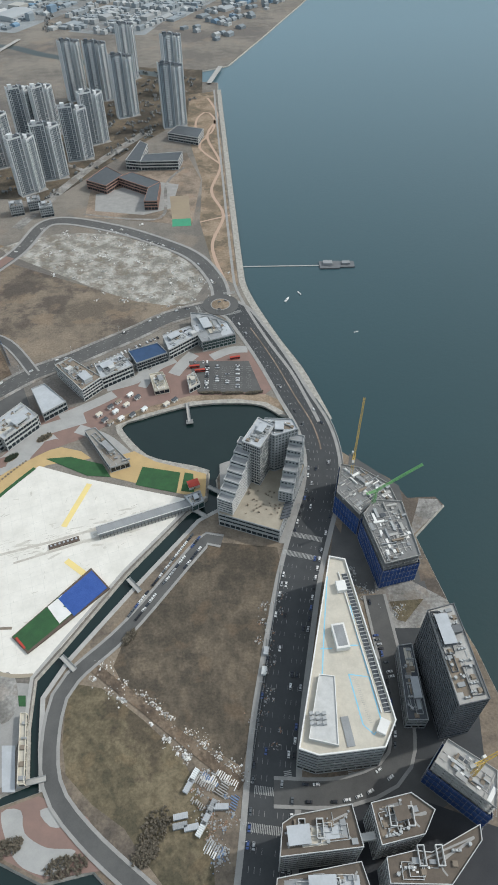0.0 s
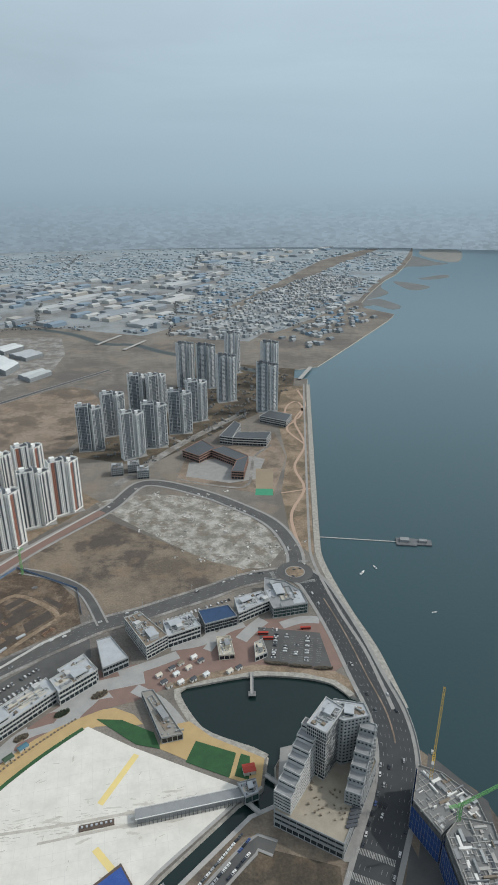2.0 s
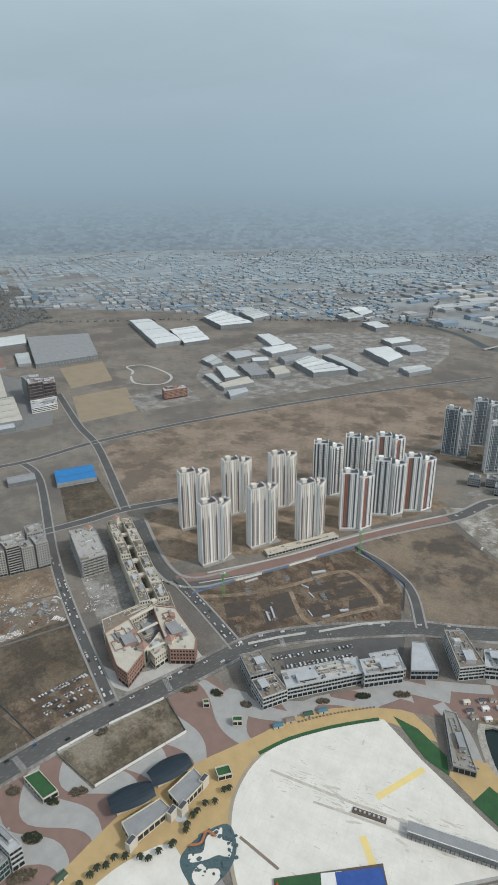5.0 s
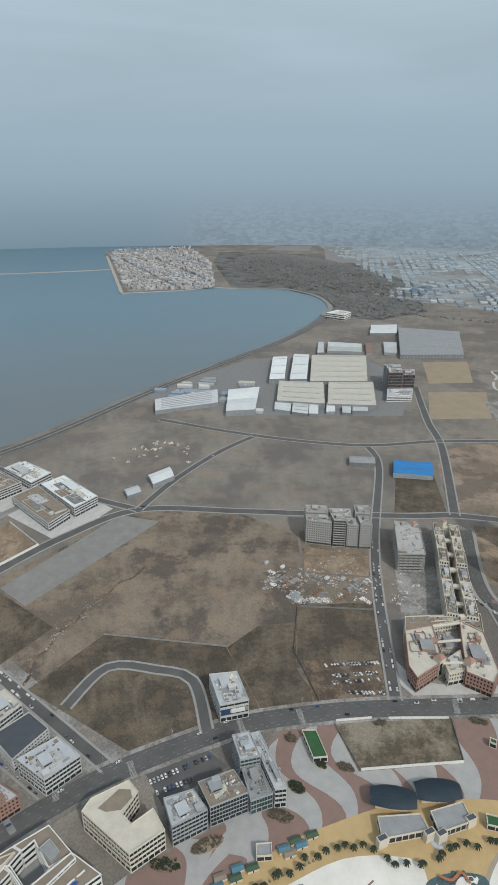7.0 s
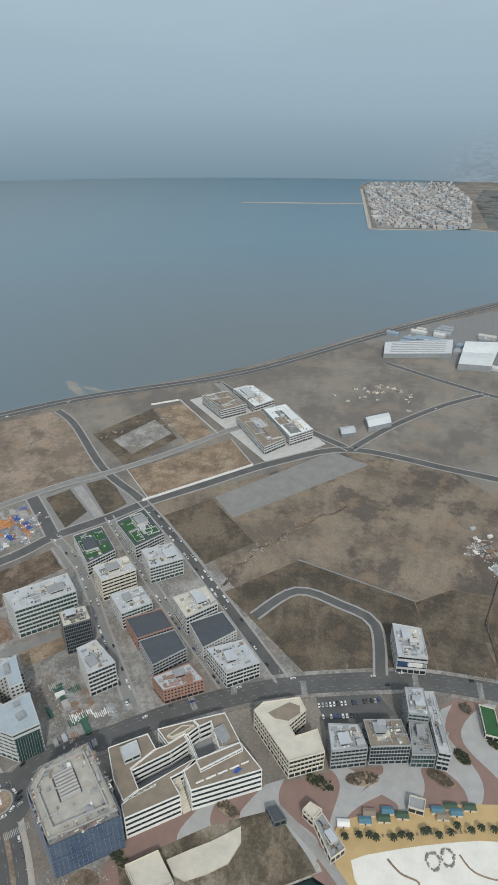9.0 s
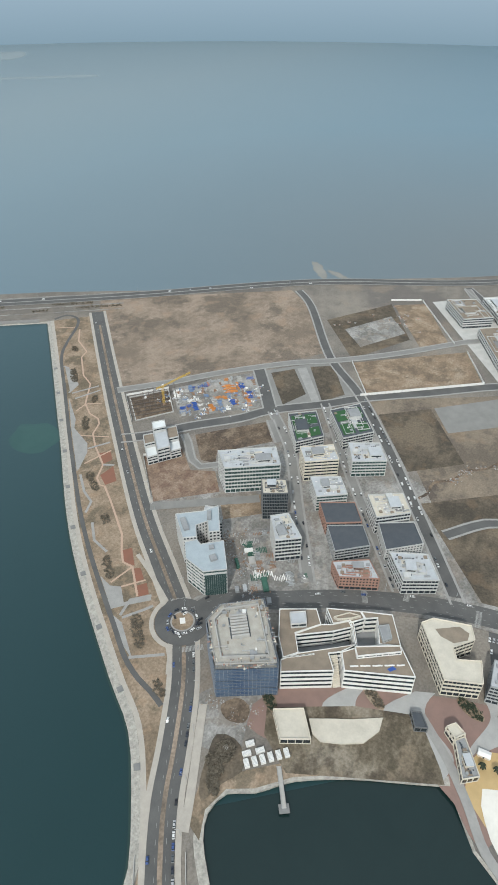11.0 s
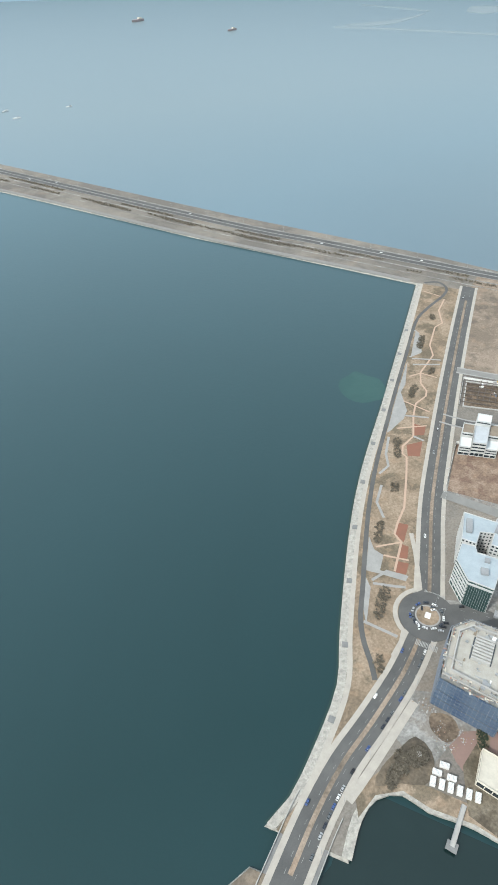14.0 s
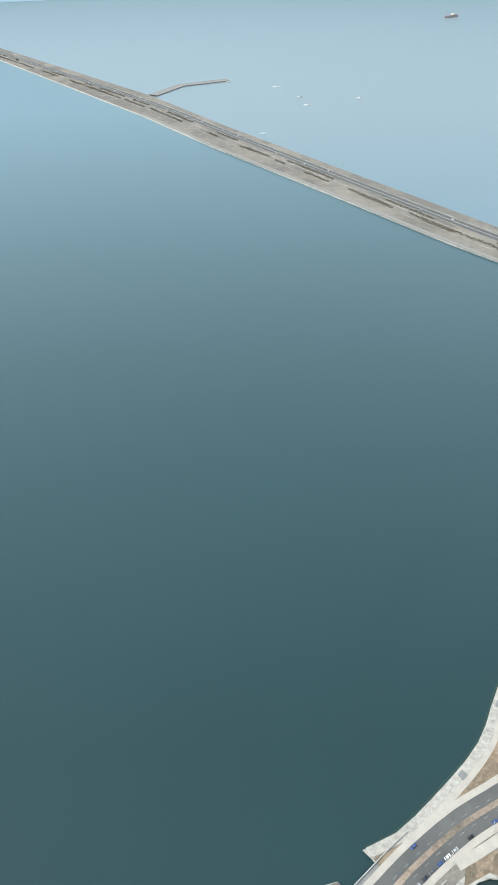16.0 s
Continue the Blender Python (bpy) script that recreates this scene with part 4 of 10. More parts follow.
for a, b, c, w in (((-235, 420), (-200, 440), (-165, 455), 8), ((-190, 455), (-160, 475), (-140, 490), 6), ((-150, 500), (-120, 512), (-110, 530), 6), ((-80, 520), (-70, 540), (-60, 555), 7),
                   ((-112, 500), (-100, 530), (-80, 545), 5), ((-40, 548), (-20, 560), (0, 562), 6), ((-170, 440), (-140, 425), (-115, 400), 6)):
    ribbon(bm, smooth_line([a, b, c], 5), w, -w, 0.15 + 0.004 * swirl)
    swirl += 1
tagged(obj("paving_swirl", bm, PLAZA_GREY), "curving bands of pale grey paving", "paving", kind="structure")

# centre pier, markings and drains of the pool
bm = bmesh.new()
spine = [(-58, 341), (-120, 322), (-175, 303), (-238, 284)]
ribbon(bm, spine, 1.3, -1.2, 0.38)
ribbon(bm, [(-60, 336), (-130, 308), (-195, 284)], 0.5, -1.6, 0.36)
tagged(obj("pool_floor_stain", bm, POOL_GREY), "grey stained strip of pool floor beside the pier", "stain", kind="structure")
bm = bmesh.new()
ribbon(bm, [(-146.2, 368.1), (-160.8, 320.4)], 2.6, -2.6, 0.4)
ribbon(bm, [(-152.1, 286.3), (-133.0, 271.9)], 2.6, -2.6, 0.4)
tagged(obj("pool_marking", bm, YELLOW), "faded yellow stripe across the pool floor", "marking", kind="structure")
PANEL_LINE = mat("liner_seam", (0.63, 0.61, 0.565), (0.56, 0.54, 0.49), 5, 0.8)
bm = bmesh.new()
su = Vector((0.94, 0.34))
sv = Vector((-0.34, 0.94))
for i in range(-14, 15):
    for j in range(-14, 15):
        p_ = Vector((-150, 300)) + su * 9 * i + sv * 9 * j
        for d_ in (su, sv):
            if inside(inset(ccw(POOL_EDGE), 4), *p_) and inside(inset(ccw(POOL_EDGE), 4), *(p_ + d_ * 9)):
                ribbon(bm, [tuple(p_), tuple(p_ + d_ * 9)], 0.11, -0.11, 0.323 + (0.001 if d_ is su else 0))
tagged(obj("pool_floor_seam", bm, PANEL_LINE), "thin seams between pool floor panels", "seam", kind="stuff")
bm = bmesh.new()
ribbon(bm, [(-218, 226), (-200, 226.5), (-182, 227)], 1.1, -1.1, 0.45, 0.12)
tagged(obj("pool_gangway", bm, BROWN_ROOF), "brown timber gangway on the pool floor", "gangway", kind="structure")
rs = random.Random(4)
bm = bmesh.new()
spine_dir = (Vector((-58, 341)) - Vector((-238, 284))).normalized()
pool_in = inset(ccw(POOL_EDGE), 5)
for k in range(260):
    near = k < 190
    if near:
        p_ = Vector((-238, 284)) + spine_dir * rs.uniform(10, 150) + Vector((-spine_dir.y, spine_dir.x)) * rs.gauss(0, 6)
    else:
        p_ = Vector((rs.uniform(-245, -70), rs.uniform(215, 380)))
    if not inside(pool_in, *p_):
        continue
    turn_ = radians(rs.gauss(0, 7) if near else rs.choice((0, 35, 80)) + rs.gauss(0, 9))
    d_ = Vector((spine_dir.x * math.cos(turn_) - spine_dir.y * math.sin(turn_), spine_dir.x * math.sin(turn_) + spine_dir.y * math.cos(turn_)))
    n_, w_ = rs.uniform(0.8, 6), rs.uniform(0.06, 0.3)
    if inside(pool_in, *(p_ + d_ * n_)):
        ribbon(bm, [tuple(p_), tuple(p_ + d_ * n_)], w_, -w_, 0.326 + 0.0002 * k)
tagged(obj("pool_floor_streak", bm, POOL_GREY), "grey dirt streaks on the pool floor", "stain", kind="stuff")
STAIN_PALE = mat("faint_pool_stain", (0.6, 0.57, 0.51), (0.47, 0.44, 0.385), 5, 0.85, fine=1.5)
bm = bmesh.new()
rs = random.Random(12)
for k in range(46):
    if k < 30:
        p_ = Vector((-215, 291)) + spine_dir * rs.uniform(0, 160) + Vector((-spine_dir.y, spine_dir.x)) * rs.gauss(-3, 6)
        a_, e_, f_ = math.atan2(spine_dir.y, spine_dir.x) + rs.gauss(0, 0.12), rs.uniform(4, 13), rs.uniform(0.6, 2.2)
    else:
        p_, a_, e_, f_ = Vector((rs.uniform(-245, -90), rs.uniform(210, 375))), rs.uniform(0, 3), rs.uniform(1, 5), rs.uniform(0.4, 1.6)
    pts = [(p_.x + math.cos(a_) * e_ * math.cos(q) * (w_ := rs.uniform(0.6, 1.15)) - math.sin(a_) * f_ * math.sin(q) * w_, p_.y + math.sin(a_) * e_ * math.cos(q) * w_ + math.cos(a_) * f_ * math.sin(q) * w_) for q in [0.35 * i for i in range(18)]]
    if all(inside(pool_in, *q) for q in pts):
        prism(bm, pts, 0.3, 0.3235 + 0.0004 * k, bottom=False)
tagged(obj("pool_floor_stain", bm, STAIN_PALE), "faint dirty stains on a white pool floor", "stain", kind="stuff")
pad("lawn", [(-193, 400), (-150, 378), (-128, 376), (-138, 392), (-170, 402)], GREEN, 0.36, "green artificial turf bank beside the pool", "lawn")
pad("lawn", [(-104, 366), (-66, 356), (-64, 380), (-100, 388)], GREEN, 0.36, "green artificial turf terrace", "lawn")
pad("lawn", [(-62, 358), (-50, 356), (-52, 378), (-60, 380)], GREEN, 0.37, "small green artificial turf terrace", "lawn")
bm = bmesh.new()
ribbon(bm, smooth_line([(-255.8, 289.8), (-246.7, 317.6), (-229.3, 349.0), (-213.3, 372.1), (-200.6, 388.6)], 4), 1.8, -1.8, 0.4, 0.1)
tagged(obj("lawn", bm, GREEN), "curved strip of green turf at the pool edge", "lawn", kind="structure")
bm = bmesh.new()
ribbon(bm, smooth_line([(-246, 320), (-253, 290), (-249, 262), (-236, 236), (-207, 207), (-180, 192), (-158, 191)], 5), 0.6, -2.2, 0.37, 0.1)
tagged(obj("pool_rim", bm, mat("tan_rim_paving", (0.36, 0.31, 0.24), (0.3, 0.26, 0.2), 6, 0.9)), "tan paved rim of a surf pool", "rim", kind="structure")

# ---- roads ----
ROAD_MAIN = [(2, 40), (8, 83), (15, 147), (26, 207), (39, 269), (53, 318), (64, 355), (69, 396), (64, 438), (48, 484), (29, 540), (8, 592), (-12, 634), (-32, 650)]
ROAD_SOUTH = [(-20, -60), (-73, -102), (-98, -121), (-128, -140), (-161, -156), (-202, -178), (-228, -196), (-249, -212), (-282, -254), (-328, -314), (-388, -382), (-473, -475),
              (-563, -571), (-651, -663)]
RING_ROAD = [(-249, -212), (-285, -195), (-308, -156), (-336, -112), (-360, -65), (-380, -10), (-396, 68), (-400, 110), (-394, 180), (-383, 240), (-366, 316), (-350, 388),
             (-314, 442), (-260, 500), (-232, 526), (-199, 546), (-166, 570), (-130, 596), (-93, 625), (-53, 643), (-32, 650)]
ROAD_NORTH = [(-32, 650), (-33, 681), (-42, 714), (-66, 759), (-105, 795), (-190, 846), (-284, 868), (-314, 779), (-375, 661), (-437, 501), (-496, 411), (-647, 472)]
STREETS = [
    ([(-340, -140), (-420, -192), (-501, -244), (-556, -297)], 9), ([(-372, -68), (-485, -160), (-604, -249)], 8),
    ([(-385, -19), (-533, -129), (-640, -216), (-713, -293), (-840, -384), (-885, -430)], 10),
    ([(-418, -420), (-437, -398), (-478, -366), (-522, -324), (-556, -300), (-602, -249), (-640, -212), (-692, -148), (-762, -62), (-815, 45), (-775, 185), (-740, 290), (-700, 420), (-686, 480), (-647, 557)], 13),
    ([(-686, 480), (-914, 592), (-1039, 634), (-1250, 720)], 12), ([(-359, 373), (-426, 393), (-496, 411)], 12),
    ([(-392, 240), (-535, 291), (-654, 341), (-869, 448), (-950, 464)], 10), ([(-1180, 120), (-1050, 283), (-959, 452), (-938, 608), (-886, 792), (-763, 1108), (-560, 1500)], 11),
    ([(-815, 45), (-905, -60), (-1040, -190)], 11), ([(-459, -53), (-501, -14), (-486, 32), (-463, 64), (-402, 66)], 9), ([(-232, 526), (-275, 580), (-323, 604), (-367, 612)], 9),
    ([(-24, 303), (-37, 306), (-93, 227), (-129, 188), (-137, 161), (-130, 119), (-104, 90), (-60, 58)], 9), ([(-116, 196), (-78, 168), (-37, 137), (-8, 116)], 7),
    ([(12, 112), (60, 112), (95, 130), (100, 180), (96, 250)], 14), ([(-815, 45), (-900, 110), (-990, 200), (-1050, 283)], 10),
    ([(-494, -490), (-547, -441), (-600, -398), (-667, -333), (-708, -280), (-769, -215), (-847, -146), (-905, -90), (-962, -140), (-1035, -190)], 9),
    ([(-560, -303), (-596, -331), (-632, -360)], 14), ([(-345, -321), (-376, -280), (-412, -232)], 11), ([(-462, -362), (-452, -350), (-428, -327), (-423, -313), (-436, -298)], 6),
    ([(-538, -290), (-520, -274), (-505, -260)], 6),
]
COAST_ROAD = [(2036, -4290), (960, -2890), (288, -2040), (60, -1715), (-390, -1075), (-520, -910), (-660, -735), (-744, -634), (-930, -420), (-1098, -145), (-1400, 160), (-1770, 570), (-2060, 820), (-2250, 960), (-2300, 1200)]
z_road = 0.2
bm = bmesh.new()
ribbon(bm, smooth_line([(-484, -103), (-505, -88), (-528, -86), (-544, -70), (-566, -62), (-578, -46), (-604, -30), (-614, -14), (-640, 6), (-648, 24), (-672, 44), (-687, 70)], 4), 1.6, -1.6, 0.09)
tagged(obj("dirt_track", bm, SOIL_DARK), "rutted brown dirt track across rough ground", "track", kind="structure")
bm = bmesh.new()
ribbon(bm, smooth_line([(-330, 850), (-312, 904), (-262, 1041), (-181, 1202)], 12), 8, -8, 0.13)
ribbon(bm, smooth_line([(-262, 1041), (-330, 1085), (-420, 1110)], 12), 4, -4, 0.14)
ribbon(bm, smooth_line([(-240, 890), (-160, 872), (-121, 884), (-124, 990), (-100, 1050)], 10), 2.5, -2.5, 0.16)
tagged(obj("street", bm, SITE_GROUND), "pale unfinished street between towers and school", "street", kind="structure")
bm = bmesh.new()
ribbon(bm, smooth_line([(-496, 411), (-437, 501), (-375, 661), (-320, 770)], 9), 8, -8, 0.34)
tagged(obj("unfinished_road", bm, PLAZA_PINK), "unfinished road of pinkish paving and bare ground", "road", kind="structure")
bm = bmesh.new()
ribbon(bm, smooth_line([(-478, 446), (-430, 540), (-388, 648), (-330, 770)], 9), 1.2, -1.6, 0.5, 0.2)
ribbon(bm, smooth_line([(-470, 424), (-418, 515), (-372, 640), (-322, 740)], 9), 1.0, -1.0, 0.36)
tagged(obj("kerb", bm, PAVING_LIGHT), "white kerb strips beside an unfinished road", "kerb", kind="structure")
for pts, half in [(ROAD_MAIN, 14.5), (ROAD_SOUTH, 9.0), (RING_ROAD, 10), (ROAD_NORTH, 8)]:
    l = smooth_line(pts, 9)
    bm = bmesh.new()
    ribbon(bm, l, half, -half, z_road)
    road = tagged(obj("road", bm, ASPHALT_FRESH if pts is ROAD_MAIN else ASPHALT), "wide asphalt road with lane markings", "road", kind="structure")
    for s in (1, -1):
        bm = bmesh.new()
        ribbon(bm, l, s * half, s * (half + 4.0), z_road + 0.15, 0.4)
        tagged(obj("pavement", bm, WALK_BEIGE if pts is ROAD_SOUTH else SITE_GROUND if pts is RING_ROAD else PAVING), "pale paved footway with a raised kerb", "pavement", kind="structure")
    if pts in (ROAD_MAIN, ROAD_SOUTH):
        bm = bmesh.new()
        ribbon(bm, l[6:-6] if pts is ROAD_SOUTH else [p for p in l[6:-6] if p[1] > 400], *((1.6, -1.6) if pts is ROAD_SOUTH else (0.7, -0.7)), z_road + 0.18, 0.2)
        tagged(obj("median", bm, GRASS_PALE), "narrow planted median of dry grass", "median", kind="structure")
    bm = bmesh.new()
    for o in ([-11, -7.5, -4, 4, 7.5, 11] if half > 12 else [-7, -3.8, 3.8, 7] if half > 9 else [-3.5, 3.5]):
        for x, y, a in along(sides(l, o), 10.0):
            box(bm, x, y, z_road + 0.01, 3.4, 0.16, 0.02, a)
    tagged(obj("lane_marking", bm, PAINT_WHITE), "broken white lane lines", "marking", kind="structure")
    z_road += 0.03
for pts, w in STREETS:
    l = smooth_line(pts, 10)
    bm = bmesh.new()
    ribbon(bm, l, w / 2, -w / 2, z_road)
    z_road += 0.012
    tagged(obj("road", bm, SOIL_DARK if pts[0] == (-116, 196) else ASPHALT_PALE if w < 8 and pts[0] != (-24, 303) or pts[0] in ((-340, -140), (-372, -68), (-345, -321), (-494, -490)) else ASPHALT), "grey asphalt side street", "road", kind="structure")
    for s in () if pts[0] in ((-116, 196), (-345, -321)) else (1, -1):
        bm = bmesh.new()
        ribbon(bm, l, s * w / 2, s * (w / 2 + 2.2), z_road + 0.12, 0.3)
        tagged(obj("pavement", bm, PAVING), "narrow pale footway with a kerb", "pavement", kind="structure")
l = smooth_line(COAST_ROAD, 30)
bm = bmesh.new()
ribbon(bm, l, 11, -11, z_road)
tagged(obj("road", bm, ASPHALT), "dual carriageway along the sea wall", "road", kind="structure")
bm = bmesh.new()
ribbon(bm, l, 0.8, -0.8, z_road + 0.3, 0.3)
ribbon(bm, l, 12, 11, z_road + 0.3, 0.3)
ribbon(bm, l, -12, -11, z_road + 0.3, 0.3)
tagged(obj("kerb", bm, PAVING), "pale concrete barrier of a dual carriageway", "kerb", kind="structure")
# tracks and scrub along the causeway
cw = [p for p in l if p[1] < -640]
bm = bmesh.new()
ribbon(bm, cw, -24.0, -27.5, 0.32)
ribbon(bm, cw, -44.0, -46.5, 0.33)
ribbon(bm, cw, 14.0, 16.5, 0.34)
tagged(obj("causeway_track", bm, SITE_GROUND), "pale gravel tracks along a causeway", "track", kind="structure")
rs = random.Random(77)
verts, faces = [], []
for off in (-18.5, -34.0, -38.0):
    for x, y, a in along(sides(cw, off), 5.0):
        if noise.noise((x / 90, y / 90, off)) < 0.05:
            continue
        for k in range(5):
            px_, py_, w, q = x + rs.uniform(-3.5, 3.5), y + rs.uniform(-3.5, 3.5), rs.uniform(0.7, 1.8), rs.uniform(0, 6.28)
            b = len(verts)
            verts += [(px_ + w * math.cos(q + 2.1 * i), py_ + w * math.sin(q + 2.1 * i), rs.uniform(0.5, 1.6)) for i in range(3)] + [(px_, py_, 0.05), (px_, py_, 1.2 + w)]
            faces += [(b, b + 1, b + 4), (b + 1, b + 2, b + 4), (b + 2, b, b + 4), (b, b + 3, b + 1), (b + 1, b + 3, b + 2)]
me = bpy.data.meshes.new("causeway_scrub")
me.from_pydata(verts, [], faces)
me.materials.append(TWIG)
tagged(new("causeway_scrub", me), "dark leafless scrub along a causeway", "shrubs", kind="stuff")
# ---- buildings ----
rnd = random.Random(7)


def centre(pts):
    return sum(p[0] for p in pts) / len(pts), sum(p[1] for p in pts) / len(pts)


def piers(bm, pts, z0, z1, step, width, depth):
    """Upright strips along every side of an outline."""
    n = len(pts)
    for i in range(n):
        a, b = Vector(pts[i]), Vector(pts[(i + 1) % n])
        d = (b - a).length
        if d < 3:
            continue
        k = max(1, round(d / step))
        ang = math.degrees(math.atan2(b.y - a.y, b.x - a.x))
        nrm = Vector((-(b - a).y, (b - a).x)).normalized()
        for j in range(k + 1):
            q = a + (b - a) * (0.012 + 0.976 * j / k) + nrm * (depth / 2 + 0.02)
            box(bm, q.x, q.y, z0, width, depth, z1 - z0, ang)


def roof_plant(parent, pts, z, count, wall, seed, head=True):
    """Stair head, air units with fans, tanks and pipes on a flat roof."""
    r = random.Random(seed)
    inner = inset(ccw(pts), 3.0)
    xs, ys = [p[0] for p in inner], [p[1] for p in inner]
    a = Vector(pts[1]) - Vector(pts[0])
    ang = math.degrees(math.atan2(a.y, a.x))
    spots = []
    for _ in range(400):
        x, y = r.uniform(min(xs), max(xs)), r.uniform(min(ys), max(ys))
        if inside(inner, x, y) and all(math.hypot(x - u, y - v) > 4.5 for u, v in spots):
            spots.append((x, y))
        if len(spots) >= count:
            break
    for k, (x, y) in enumerate(spots):
        bm = bmesh.new()
        if k == 0 and head:
            box(bm, x, y, z, 6.0, 4.6, 3.2, ang)
            box(bm, x, y, z + 3.2, 6.5, 5.1, 0.3, ang)
            part("stair_head", bm, wall, parent, "rooftop stair enclosure")
        elif k % 4 == 1:
            for j in range(r.randint(2, 4)):
                c, s = math.cos(radians(ang)), math.sin(radians(ang))
                box(bm, x + c * j * 1.9, y + s * j * 1.9, z, 1.5, 1.3, 1.5, ang)
                box(bm, x + c * j * 1.9, y + s * j * 1.9, z + 1.5, 0.9, 0.9, 0.2, ang + 45)
            part("air_unit", bm, STEEL, parent, "row of grey air units", kind="stuff")
        elif k % 4 == 2:
            box(bm, x, y, z, r.uniform(3, 5), r.uniform(2, 3.4), r.uniform(0.5, 1.2), ang)
            part("skylight", bm, ROOF_MID, parent, "low roof light box")
        elif k % 4 == 3:
            bmesh.ops.create_cone(bm, cap_ends=True, segments=14, radius1=1.1, radius2=1.0, depth=2.0, matrix=Matrix.Translation((x, y, z + 1)))
            part("water_tank", bm, STEEL, parent, "round roof tank")
        else:
            box(bm, x, y, z, 3.2, 3.2, 0.5, ang)
            box(bm, x, y, z + 0.5, 2.6, 2.6, 0.7, ang)
            part("planter", bm, BROWN_ROOF, parent, "roof planter")


def roof_decks(parent, loc, z, wall, roof, seed):
    """Set-back top storey, deck patches and pipe runs that break up a flat roof."""
    r = random.Random(seed + 5)
    n = len(loc)
    k = max(range(n), key=lambda i: math.dist(loc[i], loc[(i + 1) % n]))
    a, b = Vector(loc[k]), Vector(loc[(k + 1) % n])
    u = (b - a).normalized()
    v = Vector((-u.y, u.x))
    L = (b - a).length
    D = max((Vector(p) - a).dot(v) for p in loc)
    ang = math.degrees(math.atan2(u.y, u.x))
    inner = inset(loc, 1.2)

    def fits(q, w, d):
        return all(inside(inner, q.x + u.x * i * w / 2 + v.x * j * d / 2, q.y + u.y * i * w / 2 + v.y * j * d / 2) for i in (-1, 1) for j in (-1, 1))
    if D < 7 or L < 10:
        return
    for j in range(4):
        w, d = L * r.uniform(0.2, 0.42), D * r.uniform(0.22, 0.42)
        q = a + u * L * r.uniform(0.2, 0.8) + v * D * r.uniform(0.22, 0.78)
        if not fits(q, w, d):
            continue
        bm = bmesh.new()
        box(bm, q.x, q.y, z, w, d, 0.06 + 0.02 * j, ang)
        part("roof_deck", bm, r.choice((ROOF_MID, BROWN_ROOF, ROOF_GREY, CONCRETE_DARK, ROOF_CREAM)), parent)
    for j in range(10):
        w, d = L * r.uniform(0.24, 0.36), D * r.uniform(0.3, 0.45)
        q = a + u * L * r.uniform(0.25, 0.75) + v * D * r.uniform(0.3, 0.7)
        if fits(q, w + 1, d + 1):
            bm = bmesh.new()
            box(bm, q.x, q.y, z, w, d, 3.3, ang)
            top = part("set_back_storey", bm, wall, parent)
            bm = bmesh.new()
            box(bm, q.x, q.y, z + 3.3, w + 0.5, d + 0.5, 0.25, ang)
            part("upper_roof", bm, r.choice((ROOF_GREY, ROOF_MID, roof)), parent)
            bm = bmesh.new()
            box(bm, q.x, q.y, z + 1.0, w * 0.8, d + 0.12, 1.3, ang)
            part("upper_window", bm, GLASS, parent)
            break
    bm = bmesh.new()
    for j in range(7):   # low upstand walls round roof terraces and machinery
        w, d = L * r.uniform(0.18, 0.4), D * r.uniform(0.18, 0.4)
        q = a + u * L * r.uniform(0.15, 0.85) + v * D * r.uniform(0.15, 0.85)
        if fits(q, w, d):
            ring(bm, [tuple(q + u * i * w / 2 + v * k_ * d / 2) for i, k_ in ((-1, -1), (1, -1), (1, 1), (-1, 1))], 0.28, z, z + r.uniform(0.7, 1.7))
    part("roof_upstand", bm, wall, parent, kind="stuff")
    bm = bmesh.new()
    for j in range(16):
        q = a + u * L * r.uniform(0.1, 0.9) + v * D * r.uniform(0.1, 0.9)
        w, d = r.uniform(0.6, 1.8), r.uniform(0.6, 1.4)
        if fits(q, w, d):
            box(bm, q.x, q.y, z, w, d, r.uniform(0.4, 1.5), ang)
    part("roof_unit", bm, r.choice((STEEL, ROOF_DARK, WHITE)), parent, kind="stuff")
    bm = bmesh.new()
    for j in range(5):
        q = a + u * L * r.uniform(0.2, 0.8) + v * D * r.uniform(0.2, 0.8)
        w = min(L, D) * r.uniform(0.15, 0.35)
        if fits(q, w, 0.4):
            box(bm, q.x, q.y, z + 0.1, w, 0.3, 0.35, ang + 90 * (j % 2))
    part("pipe_run", bm, STEEL, parent, kind="stuff")


